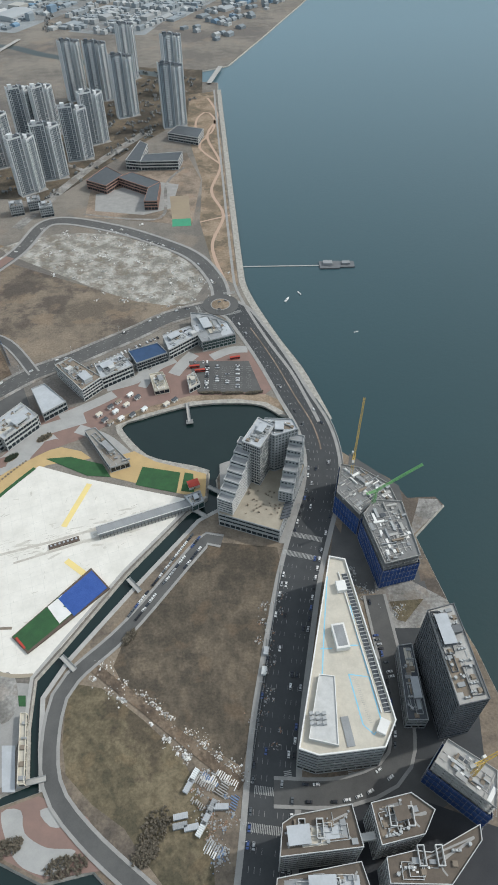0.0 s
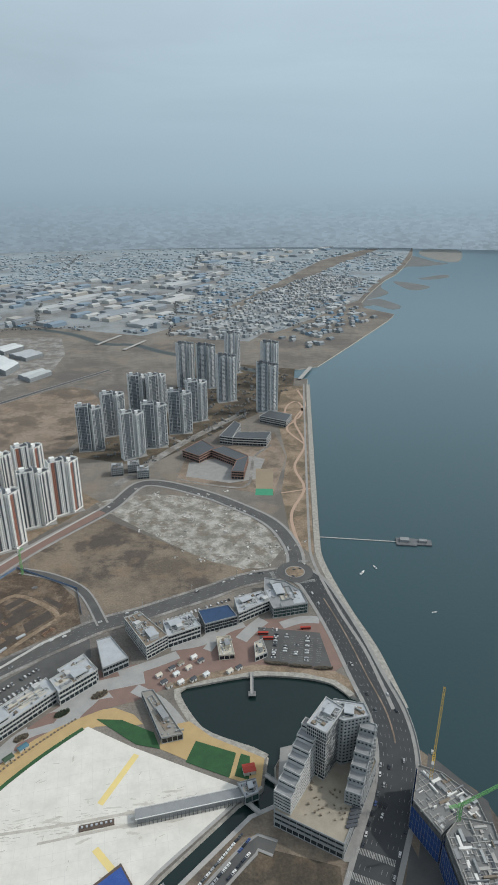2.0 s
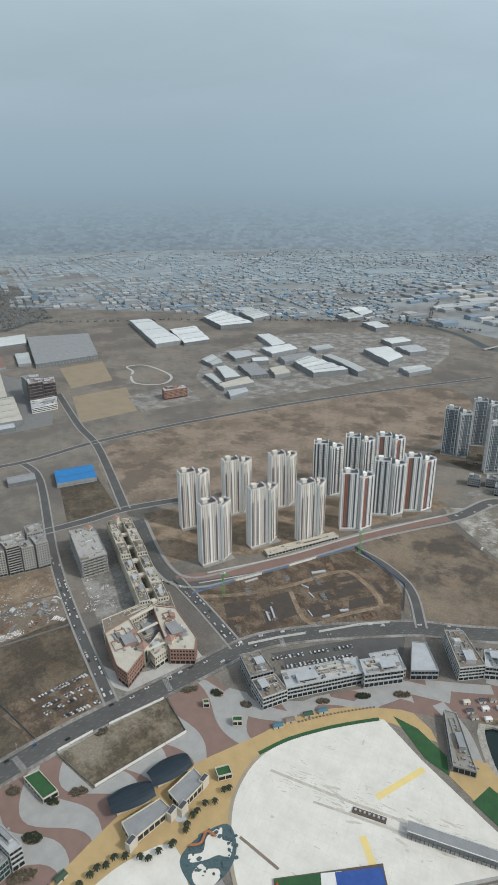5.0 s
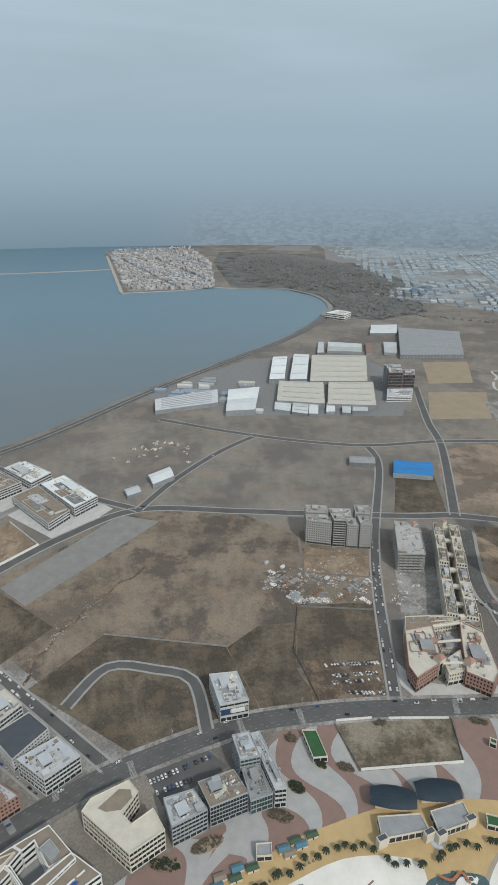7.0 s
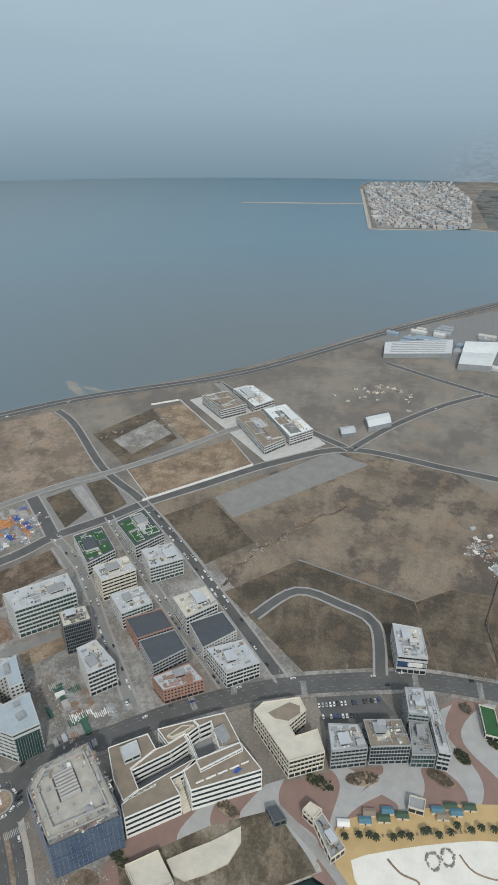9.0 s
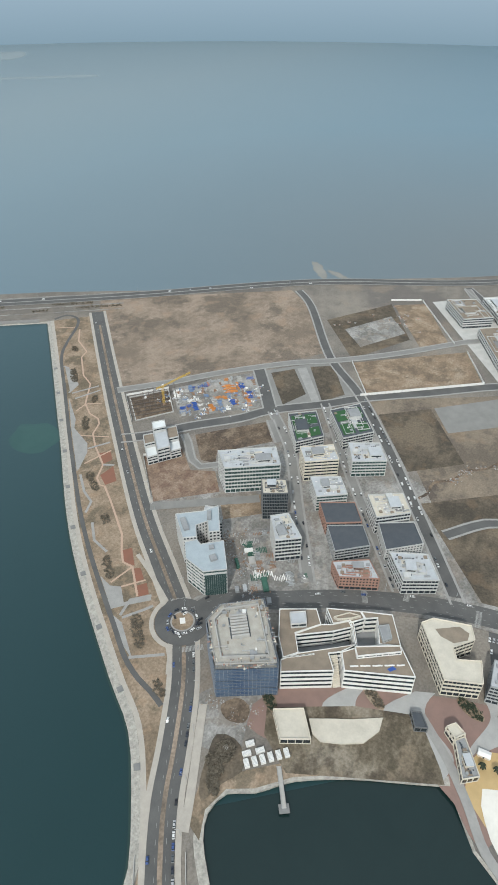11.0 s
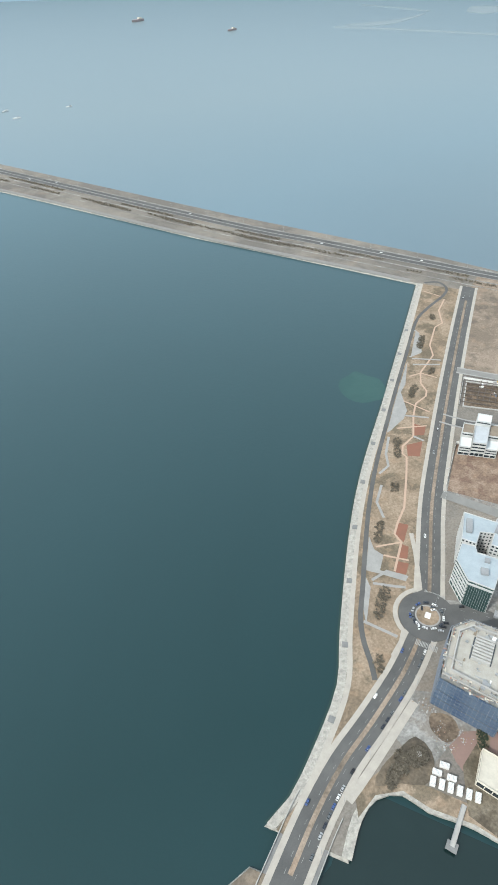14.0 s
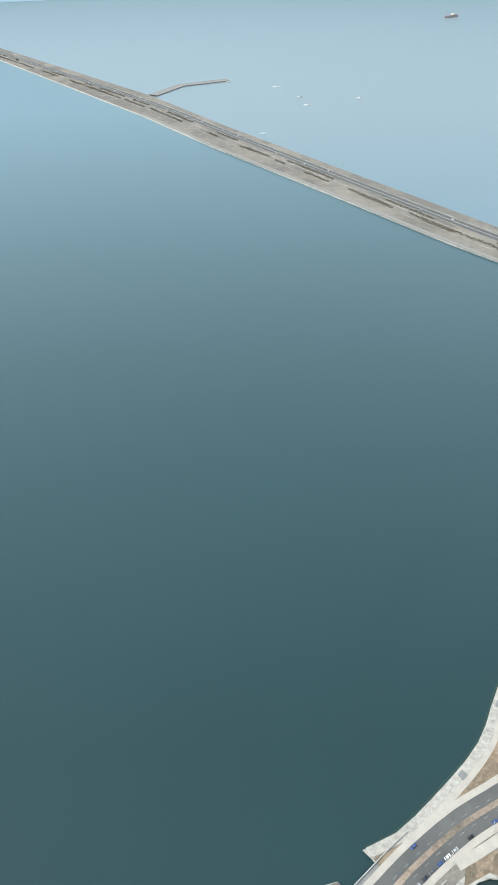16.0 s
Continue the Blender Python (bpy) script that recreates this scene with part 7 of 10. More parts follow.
    part("podium", bm, PAVING, root)
    return root


PLUM = mat("plum_grey_render", (0.2, 0.165, 0.175), (0.165, 0.14, 0.15), 8, 0.8)
RUST = mat("rust_red_render", (0.36, 0.16, 0.11), (0.31, 0.14, 0.1), 8, 0.8)
TOWER_WHITE = mat("warm_white_render", (0.74, 0.69, 0.62), (0.66, 0.615, 0.55), 14, 0.8, fine=2)
BRIGHT = mat("bright_white_render", (0.86, 0.85, 0.82), (0.8, 0.79, 0.765), 14, 0.8, fine=2)
SLATE = mat("slate_grey_render", (0.13, 0.145, 0.16), (0.11, 0.122, 0.135), 8, 0.7)
TOWER_GREY = mat("cool_grey_render", (0.24, 0.265, 0.285), (0.2, 0.222, 0.24), 14, 0.8, fine=2)
BLUE_GREY = mat("blue_grey_render", (0.3, 0.34, 0.37), (0.25, 0.285, 0.31), 14, 0.7, fine=2)
PALE_TRIM = mat("pale_tower_trim", (0.66, 0.67, 0.67), (0.56, 0.57, 0.57), 14, 0.8, fine=2)
WHITE_TOWERS = [((-574, 517), 0), ((-490, 474), 0), ((-557, 585), 0), ((-473, 545), 0), ((-521, 644), 0), ((-434, 598), 0), ((-495, 717), 4), ((-405, 659), 1), ((-474, 771), 4), ((-441, 806), 1),
                ((-393, 723), 4), ((-368, 763), 1)]
GREY_TOWERS = [(-417, 989), (-399, 1065), (-332, 968), (-307, 1016), (-386, 1186), (-349, 1192), (-278, 1090), (-259, 1158)]
TALL_TOWERS = [(-332, 1384), (-283, 1373), (-220, 1286), (-239, 1502), (-127, 1230), (-139, 1416)]
SOLAR = mat("dark_solar_roof", (0.07, 0.078, 0.085), (0.1, 0.108, 0.115), 6, 0.45, fine=1.5)
models = [tower("apartment_tower", "cream apartment tower with plum-grey upright strips", TOWER_WHITE, BRIGHT, [(0.0, 0.14, PLUM, 1.1), (0.14, 0.42, None, 1.3), (0.42, 0.5, PLUM, 0), (0.5, 0.6, BRIGHT, 0), (0.6, 0.88, None, 1.3), (0.88, 1.0, PLUM, 1.1)], PLUM, TOWER_WHITE, crown=6),
          tower("apartment_tower", "white apartment tower with a rust-red strip", BRIGHT, BRIGHT, [(0.02, 0.14, None, 0.9), (0.14, 0.36, RUST, 0.9), (0.36, 0.5, SLATE, 1.2), (0.5, 0.78, None, 1.2), (0.78, 0.88, SLATE, 1.2)], SLATE, BRIGHT),
          tower("apartment_tower", "slate-grey apartment tower with white ladder frames", TOWER_GREY, PALE_TRIM, [(0.0, 0.035, PALE_TRIM, 0), (0.035, 0.13, None, 1.5), (0.13, 0.16, PALE_TRIM, 0), (0.16, 0.25, None, 1.5), (0.25, 0.28, PALE_TRIM, 0), (0.28, 0.72, None, 1.5), (0.72, 0.75, PALE_TRIM, 0), (0.75, 0.96, None, 1.5), (0.96, 1.0, PALE_TRIM, 0)], SLATE, PALE_TRIM, ladder=True),
          tower("apartment_tower", "tall blue-grey apartment tower with pale latticed ends", BLUE_GREY, PALE_TRIM, [(0.0, 0.3, None, 1.4), (0.3, 0.4, SLATE, 0), (0.4, 0.75, PALE_TRIM, 1.5), (0.75, 0.82, SLATE, 0), (0.82, 1.0, None, 1.2)], SLATE, SLATE, 36, crown=2),
          tower("apartment_tower", "white apartment tower with dark window strips", BRIGHT, BRIGHT, [(0.03, 0.13, SLATE, 1.3), (0.13, 0.24, None, 0), (0.24, 0.38, SLATE, 1.4), (0.38, 0.6, None, 1.1), (0.6, 0.76, SLATE, 1.4), (0.76, 0.97, None, 1.0)], SLATE, BRIGHT)]
for m_ in models:
    m_["group"] = "apartment towers"
used = set()
for k, (x, y, kind_) in enumerate([(x, y, w) for (x, y), w in WHITE_TOWERS] + [(x, y, 2) for x, y in GREY_TOWERS] + [(x, y, 3) for x, y in TALL_TOWERS]):
    turn = (150, 150, 150, 150, 150, 150, 120, 120, 120, 120, 120, 120)[k] if k < 12 else 100 + 12 * (k % 3)
    m_ = pose(x, y, 0, 0, 0, turn - 90 + 6 * (k % 2))
    if kind_ not in used:
        models[kind_].matrix_basis = m_
        used.add(kind_)
    else:
        copy_thing(models[kind_], m_)


block("shop_row", "long low cream shop row before apartment towers", [(-456, 527), (-415, 624), (-404, 619), (-445, 521)], 3.4, 1, CREAM, GLASS, ROOF_CREAM, "bands", 2)

# ---- factories ----
WORN_SHEET = mat("worn_grey_white_sheet_metal", (0.5, 0.52, 0.51), (0.38, 0.4, 0.4), 12, 0.6, fine=2, vary=0.2)
SHED_WALL = mat("grey_shed_cladding", (0.27, 0.29, 0.3), (0.2, 0.215, 0.225), 8, 0.7, fine=1.5, vary=0.3)


def shed(label, pts, h, roof=SHEET, bays=4, wall=SHED_WALL):
    """A factory shed with a row of low gables over long walls."""
    p = [Vector(q) for q in pts]
    cx, cy = centre(pts)
    root = thing("factory_shed", label, "factory", cx, cy, 0, group="factory sheds")
    a, b, c, d = [q - Vector((cx, cy)) for q in p]
    bm = bmesh.new()
    prism(bm, [tuple(q) for q in (a, b, c, d)], 0, h)
    part("wall", bm, wall, root)
    for k in range(bays):
        t0, t1 = k / bays, (k + 1) / bays
        bm = bmesh.new()
        e0, e1, e2, e3 = a + (d - a) * t0, a + (d - a) * t1, b + (c - b) * t1, b + (c - b) * t0
        m0, m1 = (e0 + e1) / 2, (e3 + e2) / 2
        v = [bm.verts.new((*q, z)) for q, z in ((e0, h + 0.05), (e1, h + 0.05), (e2, h + 0.05), (e3, h + 0.05), (m0, h + 2.6), (m1, h + 2.6))]
        for f in ((0, 3, 5, 4), (1, 4, 5, 2), (0, 4, 1), (3, 2, 5)):
            bm.faces.new([v[i] for i in f])
        part("roof_bay", bm, roof, root)
        if bays < 3:
            continue
        bm = bmesh.new()
        q = (m0 + m1) / 2
        ang = math.degrees(math.atan2((m1 - m0).y, (m1 - m0).x))
        box(bm, q.x, q.y, h + 2.3, (m1 - m0).length * 0.8, 1.6, 1.0, ang)
        part("ridge_vent", bm, STEEL, root)
    bm = bmesh.new()
    piers(bm, [tuple(q) for q in (a, b, c, d)], 2.5, h - 4, 9, 3.0, 0.3)
    part("shed_window", bm, ROOF_MID, root, kind="stuff")
    return root


BRICK_PALE = mat("dull_brown_panels", (0.27, 0.22, 0.2), (0.2, 0.165, 0.155), 9, 0.85, fine=1.5)
CREAM_SHEET = mat("cream_sheet_metal", (0.5, 0.475, 0.41), (0.41, 0.39, 0.34), 14, 0.6, fine=2)
for label, pts, h, roof, bays in (
        ("large cream factory hall with gabled roofs", [(-1540, 570), (-1498, 707), (-1283, 614), (-1318, 486)], 12, CREAM_SHEET, 5),
        ("white factory hall with a long ridge", [(-1562, 527), (-1545, 564), (-1335, 484), (-1342, 444)], 12, SHEET, 3), ("white factory hall with a long ridge", [(-1547, 464), (-1542, 502), (-1350, 434), (-1354, 398)], 12, SHEET, 3),
        ("cream factory hall with gabled roofs", [(-1338, 417), (-1301, 512), (-1159, 462), (-1204, 371)], 12, CREAM_SHEET, 4), ("cream factory hall with gabled roofs", [(-1301, 525), (-1275, 624), (-1122, 561), (-1156, 467)], 12, CREAM_SHEET, 4),
        ("low glass-roofed works shed", [(-1280, 122), (-1317, 266), (-1230, 250), (-1210, 115)], 9, ROOF_GREY, 7), ("pale green factory hall", [(-1301, 288), (-1304, 361), (-1160, 312), (-1165, 252)], 12, SHEET, 2),
        ("wide grey factory hall", [(-1794, 950), (-1696, 1106), (-1442, 965), (-1482, 799)], 12, ROOF_MID, 3), ("long pale factory hall", [(-1761, 1319), (-1734, 1382), (-1399, 1234), (-1420, 1152)], 12, SHEET, 3),
        ("pale factory hall with low gables", [(-1552, 1319), (-1531, 1412), (-1351, 1305), (-1373, 1222)], 10, SHEET, 3), ("works shed with a bright blue roof", [(-869, 475), (-844, 532), (-797, 508), (-822, 451)], 8, ROOF_BRIGHT, 2),
        ("long low works shed", [(-1867, 892), (-1853, 976), (-1738, 917), (-1756, 836)], 8, SHEET, 2), ("long low works shed", [(-1689, 674), (-1642, 758), (-1555, 721), (-1590, 633)], 7, WORN_SHEET, 2),
        ("small white works shed", [(-912, 69), (-935, 107), (-899, 109), (-877, 73)], 8, SHEET, 1), ("small blue-grey works shed", [(-874, 28), (-884, 50), (-861, 54), (-851, 32)], 6, ROOF_GREY, 1),
        ("grey works shed beside a track", [(-905, 410), (-890, 450), (-865, 440), (-880, 400)], 7, ROOF_MID, 1),
        ("small low works shed beside a yard", [(-1698, 647), (-1694, 662), (-1578, 618), (-1580, 600)], 6, WORN_SHEET, 1),
        ("small low works shed beside a yard", [(-1647, 829), (-1633, 864), (-1521, 809), (-1534, 778)], 7, WORN_SHEET, 2),
        ("faded pink works shed beside a yard", [(-1649, 773), (-1649, 791), (-1535, 744), (-1538, 726)], 6, PLAZA_PINK, 1),
        ("small works unit with a worn roof", [(-1214, 370), (-1195, 401), (-1148, 383), (-1168, 355)], 6, WORN_SHEET, 2),
        ("small works unit with a worn roof", [(-1199, 405), (-1184, 436), (-1124, 413), (-1143, 385)], 6, WORN_SHEET, 3),
        ("small works unit with a worn roof", [(-1186, 438), (-1177, 455), (-1116, 431), (-1123, 414)], 7, SHEET, 1),
        ("small works unit with a worn roof", [(-1181, 475), (-1173, 490), (-1123, 471), (-1127, 453)], 6, SHEET, 1),
        ("small works unit with a worn roof", [(-1166, 504), (-1158, 521), (-1107, 499), (-1114, 483)], 6, WORN_SHEET, 1),
        ("small works unit with a blue-grey roof", [(-1168, 528), (-1158, 555), (-1106, 536), (-1116, 506)], 7, ROOF_GREY, 2),
        ("white factory hall among yards", [(-1605, 1523), (-1652, 1652), (-1407, 1563), (-1453, 1456)], 14, SHEET, 4),
        ("white factory hall among yards", [(-1651, 1718), (-1626, 1782), (-1452, 1703), (-1452, 1617)], 12, WORN_SHEET, 3),
        ("long white works hall beside a yard", [(-1287, 1447), (-1268, 1483), (-1145, 1416), (-1154, 1366)], 10, SHEET, 1),
        ("pale works hall among yards", [(-1160, 1320), (-1131, 1413), (-1076, 1383), (-1092, 1292)], 11, SHEET, 2),
        ("grey works hall among yards", [(-1205, 1228), (-1176, 1282), (-1121, 1257), (-1134, 1189)], 10, ROOF_GREY, 2),
        ("pale works hall among yards", [(-1202, 1126), (-1220, 1186), (-1137, 1145), (-1136, 1105)], 9, WORN_SHEET, 2),
        ("white works hall with a ridge", [(-1116, 1097), (-1107, 1123), (-1010, 1076), (-1028, 1040)], 10, SHEET, 1),
        ("grey works hall with a ridge", [(-1094, 1033), (-1089, 1053), (-1014, 1016), (-1016, 1001)], 8, WORN_SHEET, 1),
        ("pale works hall across a yard", [(-1010, 995), (-1000, 1088), (-953, 1063), (-976, 983)], 9, CREAM_SHEET, 2),
        ("brown-grey works hall with two ridges", [(-1087, 1148), (-1073, 1196), (-972, 1136), (-994, 1096)], 10, ROOF_MID, 2),
        ("low grey loading shed beside a yard", [(-960, 977), (-944, 1022), (-918, 1004), (-923, 950)], 8, ROOF_GREY, 1),
        ("large pale factory hall beside a yard", [(-992, 1262), (-999, 1335), (-842, 1292), (-888, 1209)], 13, SHEET, 4),
        ("long pale factory hall with a dark wall", [(-974, 1365), (-964, 1387), (-806, 1321), (-810, 1289)], 13, WORN_SHEET, 1),
        ("large white factory hall beside a yard", [(-925, 1492), (-894, 1565), (-801, 1491), (-800, 1416)], 14, SHEET, 2),
        ("dark grey works hall among yards", [(-1059, 1279), (-1027, 1370), (-985, 1352), (-1014, 1251)], 11, ROOF_MID, 2),
        ("pale works hall among yards", [(-1069, 1429), (-1048, 1492), (-1007, 1466), (-1026, 1406)], 9, WORN_SHEET, 2),
        ("far pale factory hall", [(-1323, 2008), (-1294, 2062), (-1207, 1994), (-1203, 1912)], 12, SHEET, 2),
        ("far pale factory hall", [(-1135, 1809), (-1113, 1859), (-1031, 1811), (-1052, 1763)], 12, SHEET, 2),
        ("far grey factory hall", [(-1285, 1872), (-1259, 1933), (-1188, 1902), (-1204, 1830)], 12, WORN_SHEET, 3),
        ("small white works block beside a yard", [(-1104, 1218), (-1081, 1254), (-1051, 1229), (-1075, 1194)], 12, SHEET, 1),
        ("pale works hall with a stepped front", [(-1008, 1180), (-998, 1224), (-942, 1186), (-955, 1142)], 9, CREAM_SHEET, 2),
        ("pale works hall beside a field", [(-760, 1400), (-730, 1460), (-690, 1440), (-715, 1370)], 10, WORN_SHEET, 2),
        ("grey works hall beside a field", [(-880, 1590), (-850, 1650), (-790, 1610), (-815, 1555)], 10, ROOF_GREY, 2),
        ("white works hall beside a field", [(-960, 1640), (-930, 1710), (-880, 1680), (-905, 1610)], 11, SHEET, 2)):
    shed(label, pts, h, roof, bays)

works_tower = thing("works_tower", "tall stepped works office with brown fins on a white podium", "building", -1240, 665, 0)
for pts, h, wall_, st_, z_ in (([(-1217, 632), (-1205, 689), (-1158, 661), (-1169, 608)], 11, WHITE, "bands", 0), ([(-1262, 652), (-1252, 682), (-1212, 664), (-1219, 634)], 48, BRICK_PALE, "fins", 0), ([(-1300, 662), (-1290, 690), (-1253, 681), (-1262, 652)], 44, GREY_WALL, "fins", 0),
                         ([(-1256, 684), (-1246, 712), (-1204, 690), (-1212, 665)], 43, BRICK_PALE, "fins", 0), ([(-1316, 668), (-1303, 706), (-1290, 700), (-1300, 664)], 38, WHITE, "wide", 0)):
    block("", "", pts, h, max(3, int(h / 6.5)), wall_, GLASS, ROOF_GREY, st_, 2, shop=False, root=works_tower)
block("works_office", "brick office block on a pale paved plot", [(-1053, 863), (-1036, 913), (-1012, 903), (-1030, 851)], 20, 6, BRICK, GLASS, ROOF_GREY, "punched", 3)
pad("yard", [(-1114, 811), (-1109, 894), (-1071, 954), (-967, 905), (-1006, 768)], SITE_GROUND, 0.1, "pale paved plot of a works office", "ground")
block("shore_centre", "white curved visitor hall beside the bay", [(-2040, 800), (-2080, 860), (-2030, 890), (-1985, 845)], 18, 3, WHITE, GLASS, WHITE, "bands", 2)

# school with solar roofs
for pts, h in (([(-248, 975), (-224, 1026), (-193, 993), (-214, 954)], 13), ([(-195, 1046), (-180, 1127), (-165, 1110), (-170, 1040)], 14), ([(-170, 1040), (-166, 1068), (-103, 1076), (-108, 1040)], 14), ([(-200, 983), (-180, 1003), (-131, 965), (-148, 945)], 13), ([(-148, 945), (-131, 965), (-130, 900), (-150, 900)], 13),
               ([(-135, 1165), (-120, 1200), (-72, 1180), (-80, 1140)], 12)):
    block("school_building", "low brick school wing with dark solar panel roof", pts, h, 3, BRICK if h == 13 else OFFICE_WHITE, GLASS, SOLAR, "ribbon", 0, parapet=0.8)
for x, y in ((-345, 885), (-322, 900), (-300, 880)):
    block("house_block", "small grey block of flats beside apartment towers", [(x, y), (x + 18, y + 6), (x + 12, y + 24), (x - 6, y + 18)], 14, 4, GREY_WALL, GLASS, ROOF_GREY, "punched", 3)
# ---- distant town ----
# Greys narrowed and blued to stand in for haze; blue roofs are the town's own.
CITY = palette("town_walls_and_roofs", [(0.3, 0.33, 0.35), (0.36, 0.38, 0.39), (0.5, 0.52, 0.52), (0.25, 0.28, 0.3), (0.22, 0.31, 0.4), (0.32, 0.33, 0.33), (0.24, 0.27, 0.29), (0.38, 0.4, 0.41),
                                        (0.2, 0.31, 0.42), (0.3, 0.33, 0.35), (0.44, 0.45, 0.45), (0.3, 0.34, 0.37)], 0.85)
WORKS = palette("works_roofs", [(0.5, 0.515, 0.515), (0.42, 0.44, 0.45), (0.56, 0.56, 0.545), (0.32, 0.35, 0.375), (0.26, 0.33, 0.4), (0.47, 0.455, 0.42), (0.37, 0.39, 0.4), (0.3, 0.32, 0.34)], 0.7)
# Far walls and roofs paled and blued, with haze put into their colours.
FAR_CITY = palette("haze_paled_far_town_walls", [(0.34, 0.39, 0.42), (0.39, 0.43, 0.455), (0.42, 0.455, 0.475), (0.32, 0.37, 0.4), (0.3, 0.385, 0.45), (0.37, 0.41, 0.435), (0.33, 0.38, 0.405), (0.35, 0.4, 0.43)], 0.9)
VILLAGE_WALLS = palette("village_walls", [(0.42, 0.44, 0.45), (0.33, 0.36, 0.38), (0.47, 0.48, 0.48), (0.28, 0.31, 0.33), (0.38, 0.39, 0.39)], 0.85)
# Trees paled to grey: the haze over them is put into their colour.
FAR_TWIG = mat("haze_paled_winter_trees", (0.17, 0.173, 0.17), (0.21, 0.21, 0.2), 8, 0.95, fine=1)
# Ground tones blued to match, a little haze painted into them.
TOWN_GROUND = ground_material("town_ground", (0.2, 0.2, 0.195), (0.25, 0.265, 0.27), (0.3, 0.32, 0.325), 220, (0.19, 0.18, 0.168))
# Ground of the far quarter carries painted haze in its tones too.
FAR_GROUND = ground_material("haze_paled_far_ground", (0.25, 0.285, 0.305), (0.285, 0.325, 0.35), (0.32, 0.365, 0.39), 300, (0.22, 0.235, 0.24))
WOODS = ground_material("bare_woodland_floor", (0.11, 0.115, 0.112), (0.135, 0.138, 0.132), (0.165, 0.163, 0.152), 60)
TOWN = [(-2560, 1080), (-2300, 1230), (-1960, 1480), (-1500, 1700), (-1000, 2000), (-560, 1880), (-320, 1900), (-160, 2010), (100, 2600), (215, 3200), (310, 3500), (460, 4300), (480, 4840), (-700, 4810), (-2400, 4230), (-3900, 2910),
        (-4560, 1700), (-3300, 1500)]
INDUSTRY = [(-1240, 1180), (-1110, 1020), (-930, 930), (-845, 1075), (-700, 1450), (-740, 1640), (-840, 1850), (-1020, 1810), (-1260, 1540)]
VILLAGE = [(-2790, 180), (-2800, 560), (-3700, 720), (-4640, 760), (-4620, 240), (-4350, 175)]
pad("town_ground", [(-2750, 2050), (-1900, 2600), (-900, 3000), (200, 3150), (310, 3500), (460, 4300), (545, 4830)] + [(-4866 * math.sin(radians(k)), 4866 * math.cos(radians(k))) for k in range(-6, 72, 3)], FAR_GROUND, 0.06, "haze-paled built-up ground of a far town", "ground")
pad("works_yards", INDUSTRY, SITE_GROUND, 0.04, "patched grey and tan yards of a works quarter", "ground")
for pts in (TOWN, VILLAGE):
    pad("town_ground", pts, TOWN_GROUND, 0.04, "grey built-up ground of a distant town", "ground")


def town(name, label, region, angle, cell_x, cell_y, low, high, fill, seed, avenue=6, gable=0.4, tall=0.0, material=CITY, reach_from=0, reach_to=4780, gaps=0.3, clear=()):
    """Hundreds of houses and sheds on a street grid, as one mesh."""
    r = random.Random(seed)
    c, s = math.cos(radians(angle)), math.sin(radians(angle))
    cx, cy = centre(region)
    reach = max(math.hypot(x - cx, y - cy) for x, y in region)
    verts, faces = [], []
    nx, ny = int(reach / cell_x) + 1, int(reach / cell_y) + 1
    for i in range(-nx, nx):
        if i % (avenue + 3) == 0:
            continue
        for j in range(-ny, ny):
            if j % avenue == 0 or r.random() > fill:
                continue
            u, v = (i + 0.5) * cell_x, (j + 0.5) * cell_y
            x, y = cx + u * c - v * s, cy + u * s + v * c
            away = math.hypot(x, y)
            if any(inside(c_, x, y) for c_ in clear) or not inside(region, x, y) or not reach_from < away < reach_to or noise.noise((x / 330, y / 330, seed)) > gaps + r.uniform(0, 0.1):
                continue
            if away > 3900 and r.random() < (away - 3900) / 1000:
                continue
            sx, sy = cell_x * r.uniform(0.45, 0.86), cell_y * r.uniform(0.5, 0.9)
            if r.random() < 0.07:
                sx, sy = sx * 2.2, sy * 1.7
            h = r.uniform(low, high) * (1 if r.random() > tall else 3)
            b = len(verts)
            for z in (0, h):
                for dx, dy in ((-sx / 2, -sy / 2), (sx / 2, -sy / 2), (sx / 2, sy / 2), (-sx / 2, sy / 2)):
                    verts.append((x + dx * c - dy * s, y + dx * s + dy * c, z))
            faces += [(b, b + 1, b + 5, b + 4), (b + 1, b + 2, b + 6, b + 5), (b + 2, b + 3, b + 7, b + 6), (b + 3, b, b + 4, b + 7)]
            if r.random() < gable:
                rise = min(sy, 14) * 0.22
                verts += [(x - sx / 2 * c, y - sx / 2 * s, h + rise), (x + sx / 2 * c, y + sx / 2 * s, h + rise)]
                faces += [(b + 4, b + 5, b + 9, b + 8), (b + 6, b + 7, b + 8, b + 9), (b + 5, b + 6, b + 9), (b + 7, b + 4, b + 8)]
            else:
                faces.append((b + 4, b + 5, b + 6, b + 7))
                if r.random() < 0.5:
                    b = len(verts)
                    for z in (h, h + 3):
                        for dx, dy in ((-2, -2), (2, -2), (2, 2), (-2, 2)):
                            verts.append((x + dx * c - dy * s, y + dx * s + dy * c, z))
                    faces += [(b, b + 1, b + 5, b + 4), (b + 1, b + 2, b + 6, b + 5), (b + 2, b + 3, b + 7, b + 6), (b + 3, b, b + 4, b + 7), (b + 4, b + 5, b + 6, b + 7)]
    me = bpy.data.meshes.new(name)
    me.from_pydata(verts, [], faces)
    me.materials.append(material)
    return tagged(new(name, me), label, "town", kind="stuff")


VILLAGE_ROWS = [(-513, 1919), (-410, 2256), (-281, 2812), (-73, 3389), (162, 3190), (-2, 2690), (-108, 2349), (-247, 1848), (-366, 1858)]
VILLAGE_LOOSE = [(-115, 1767), (-177, 1911), (-75, 2311), (112, 2456), (149, 2254), (57, 2037), (-31, 1801)]
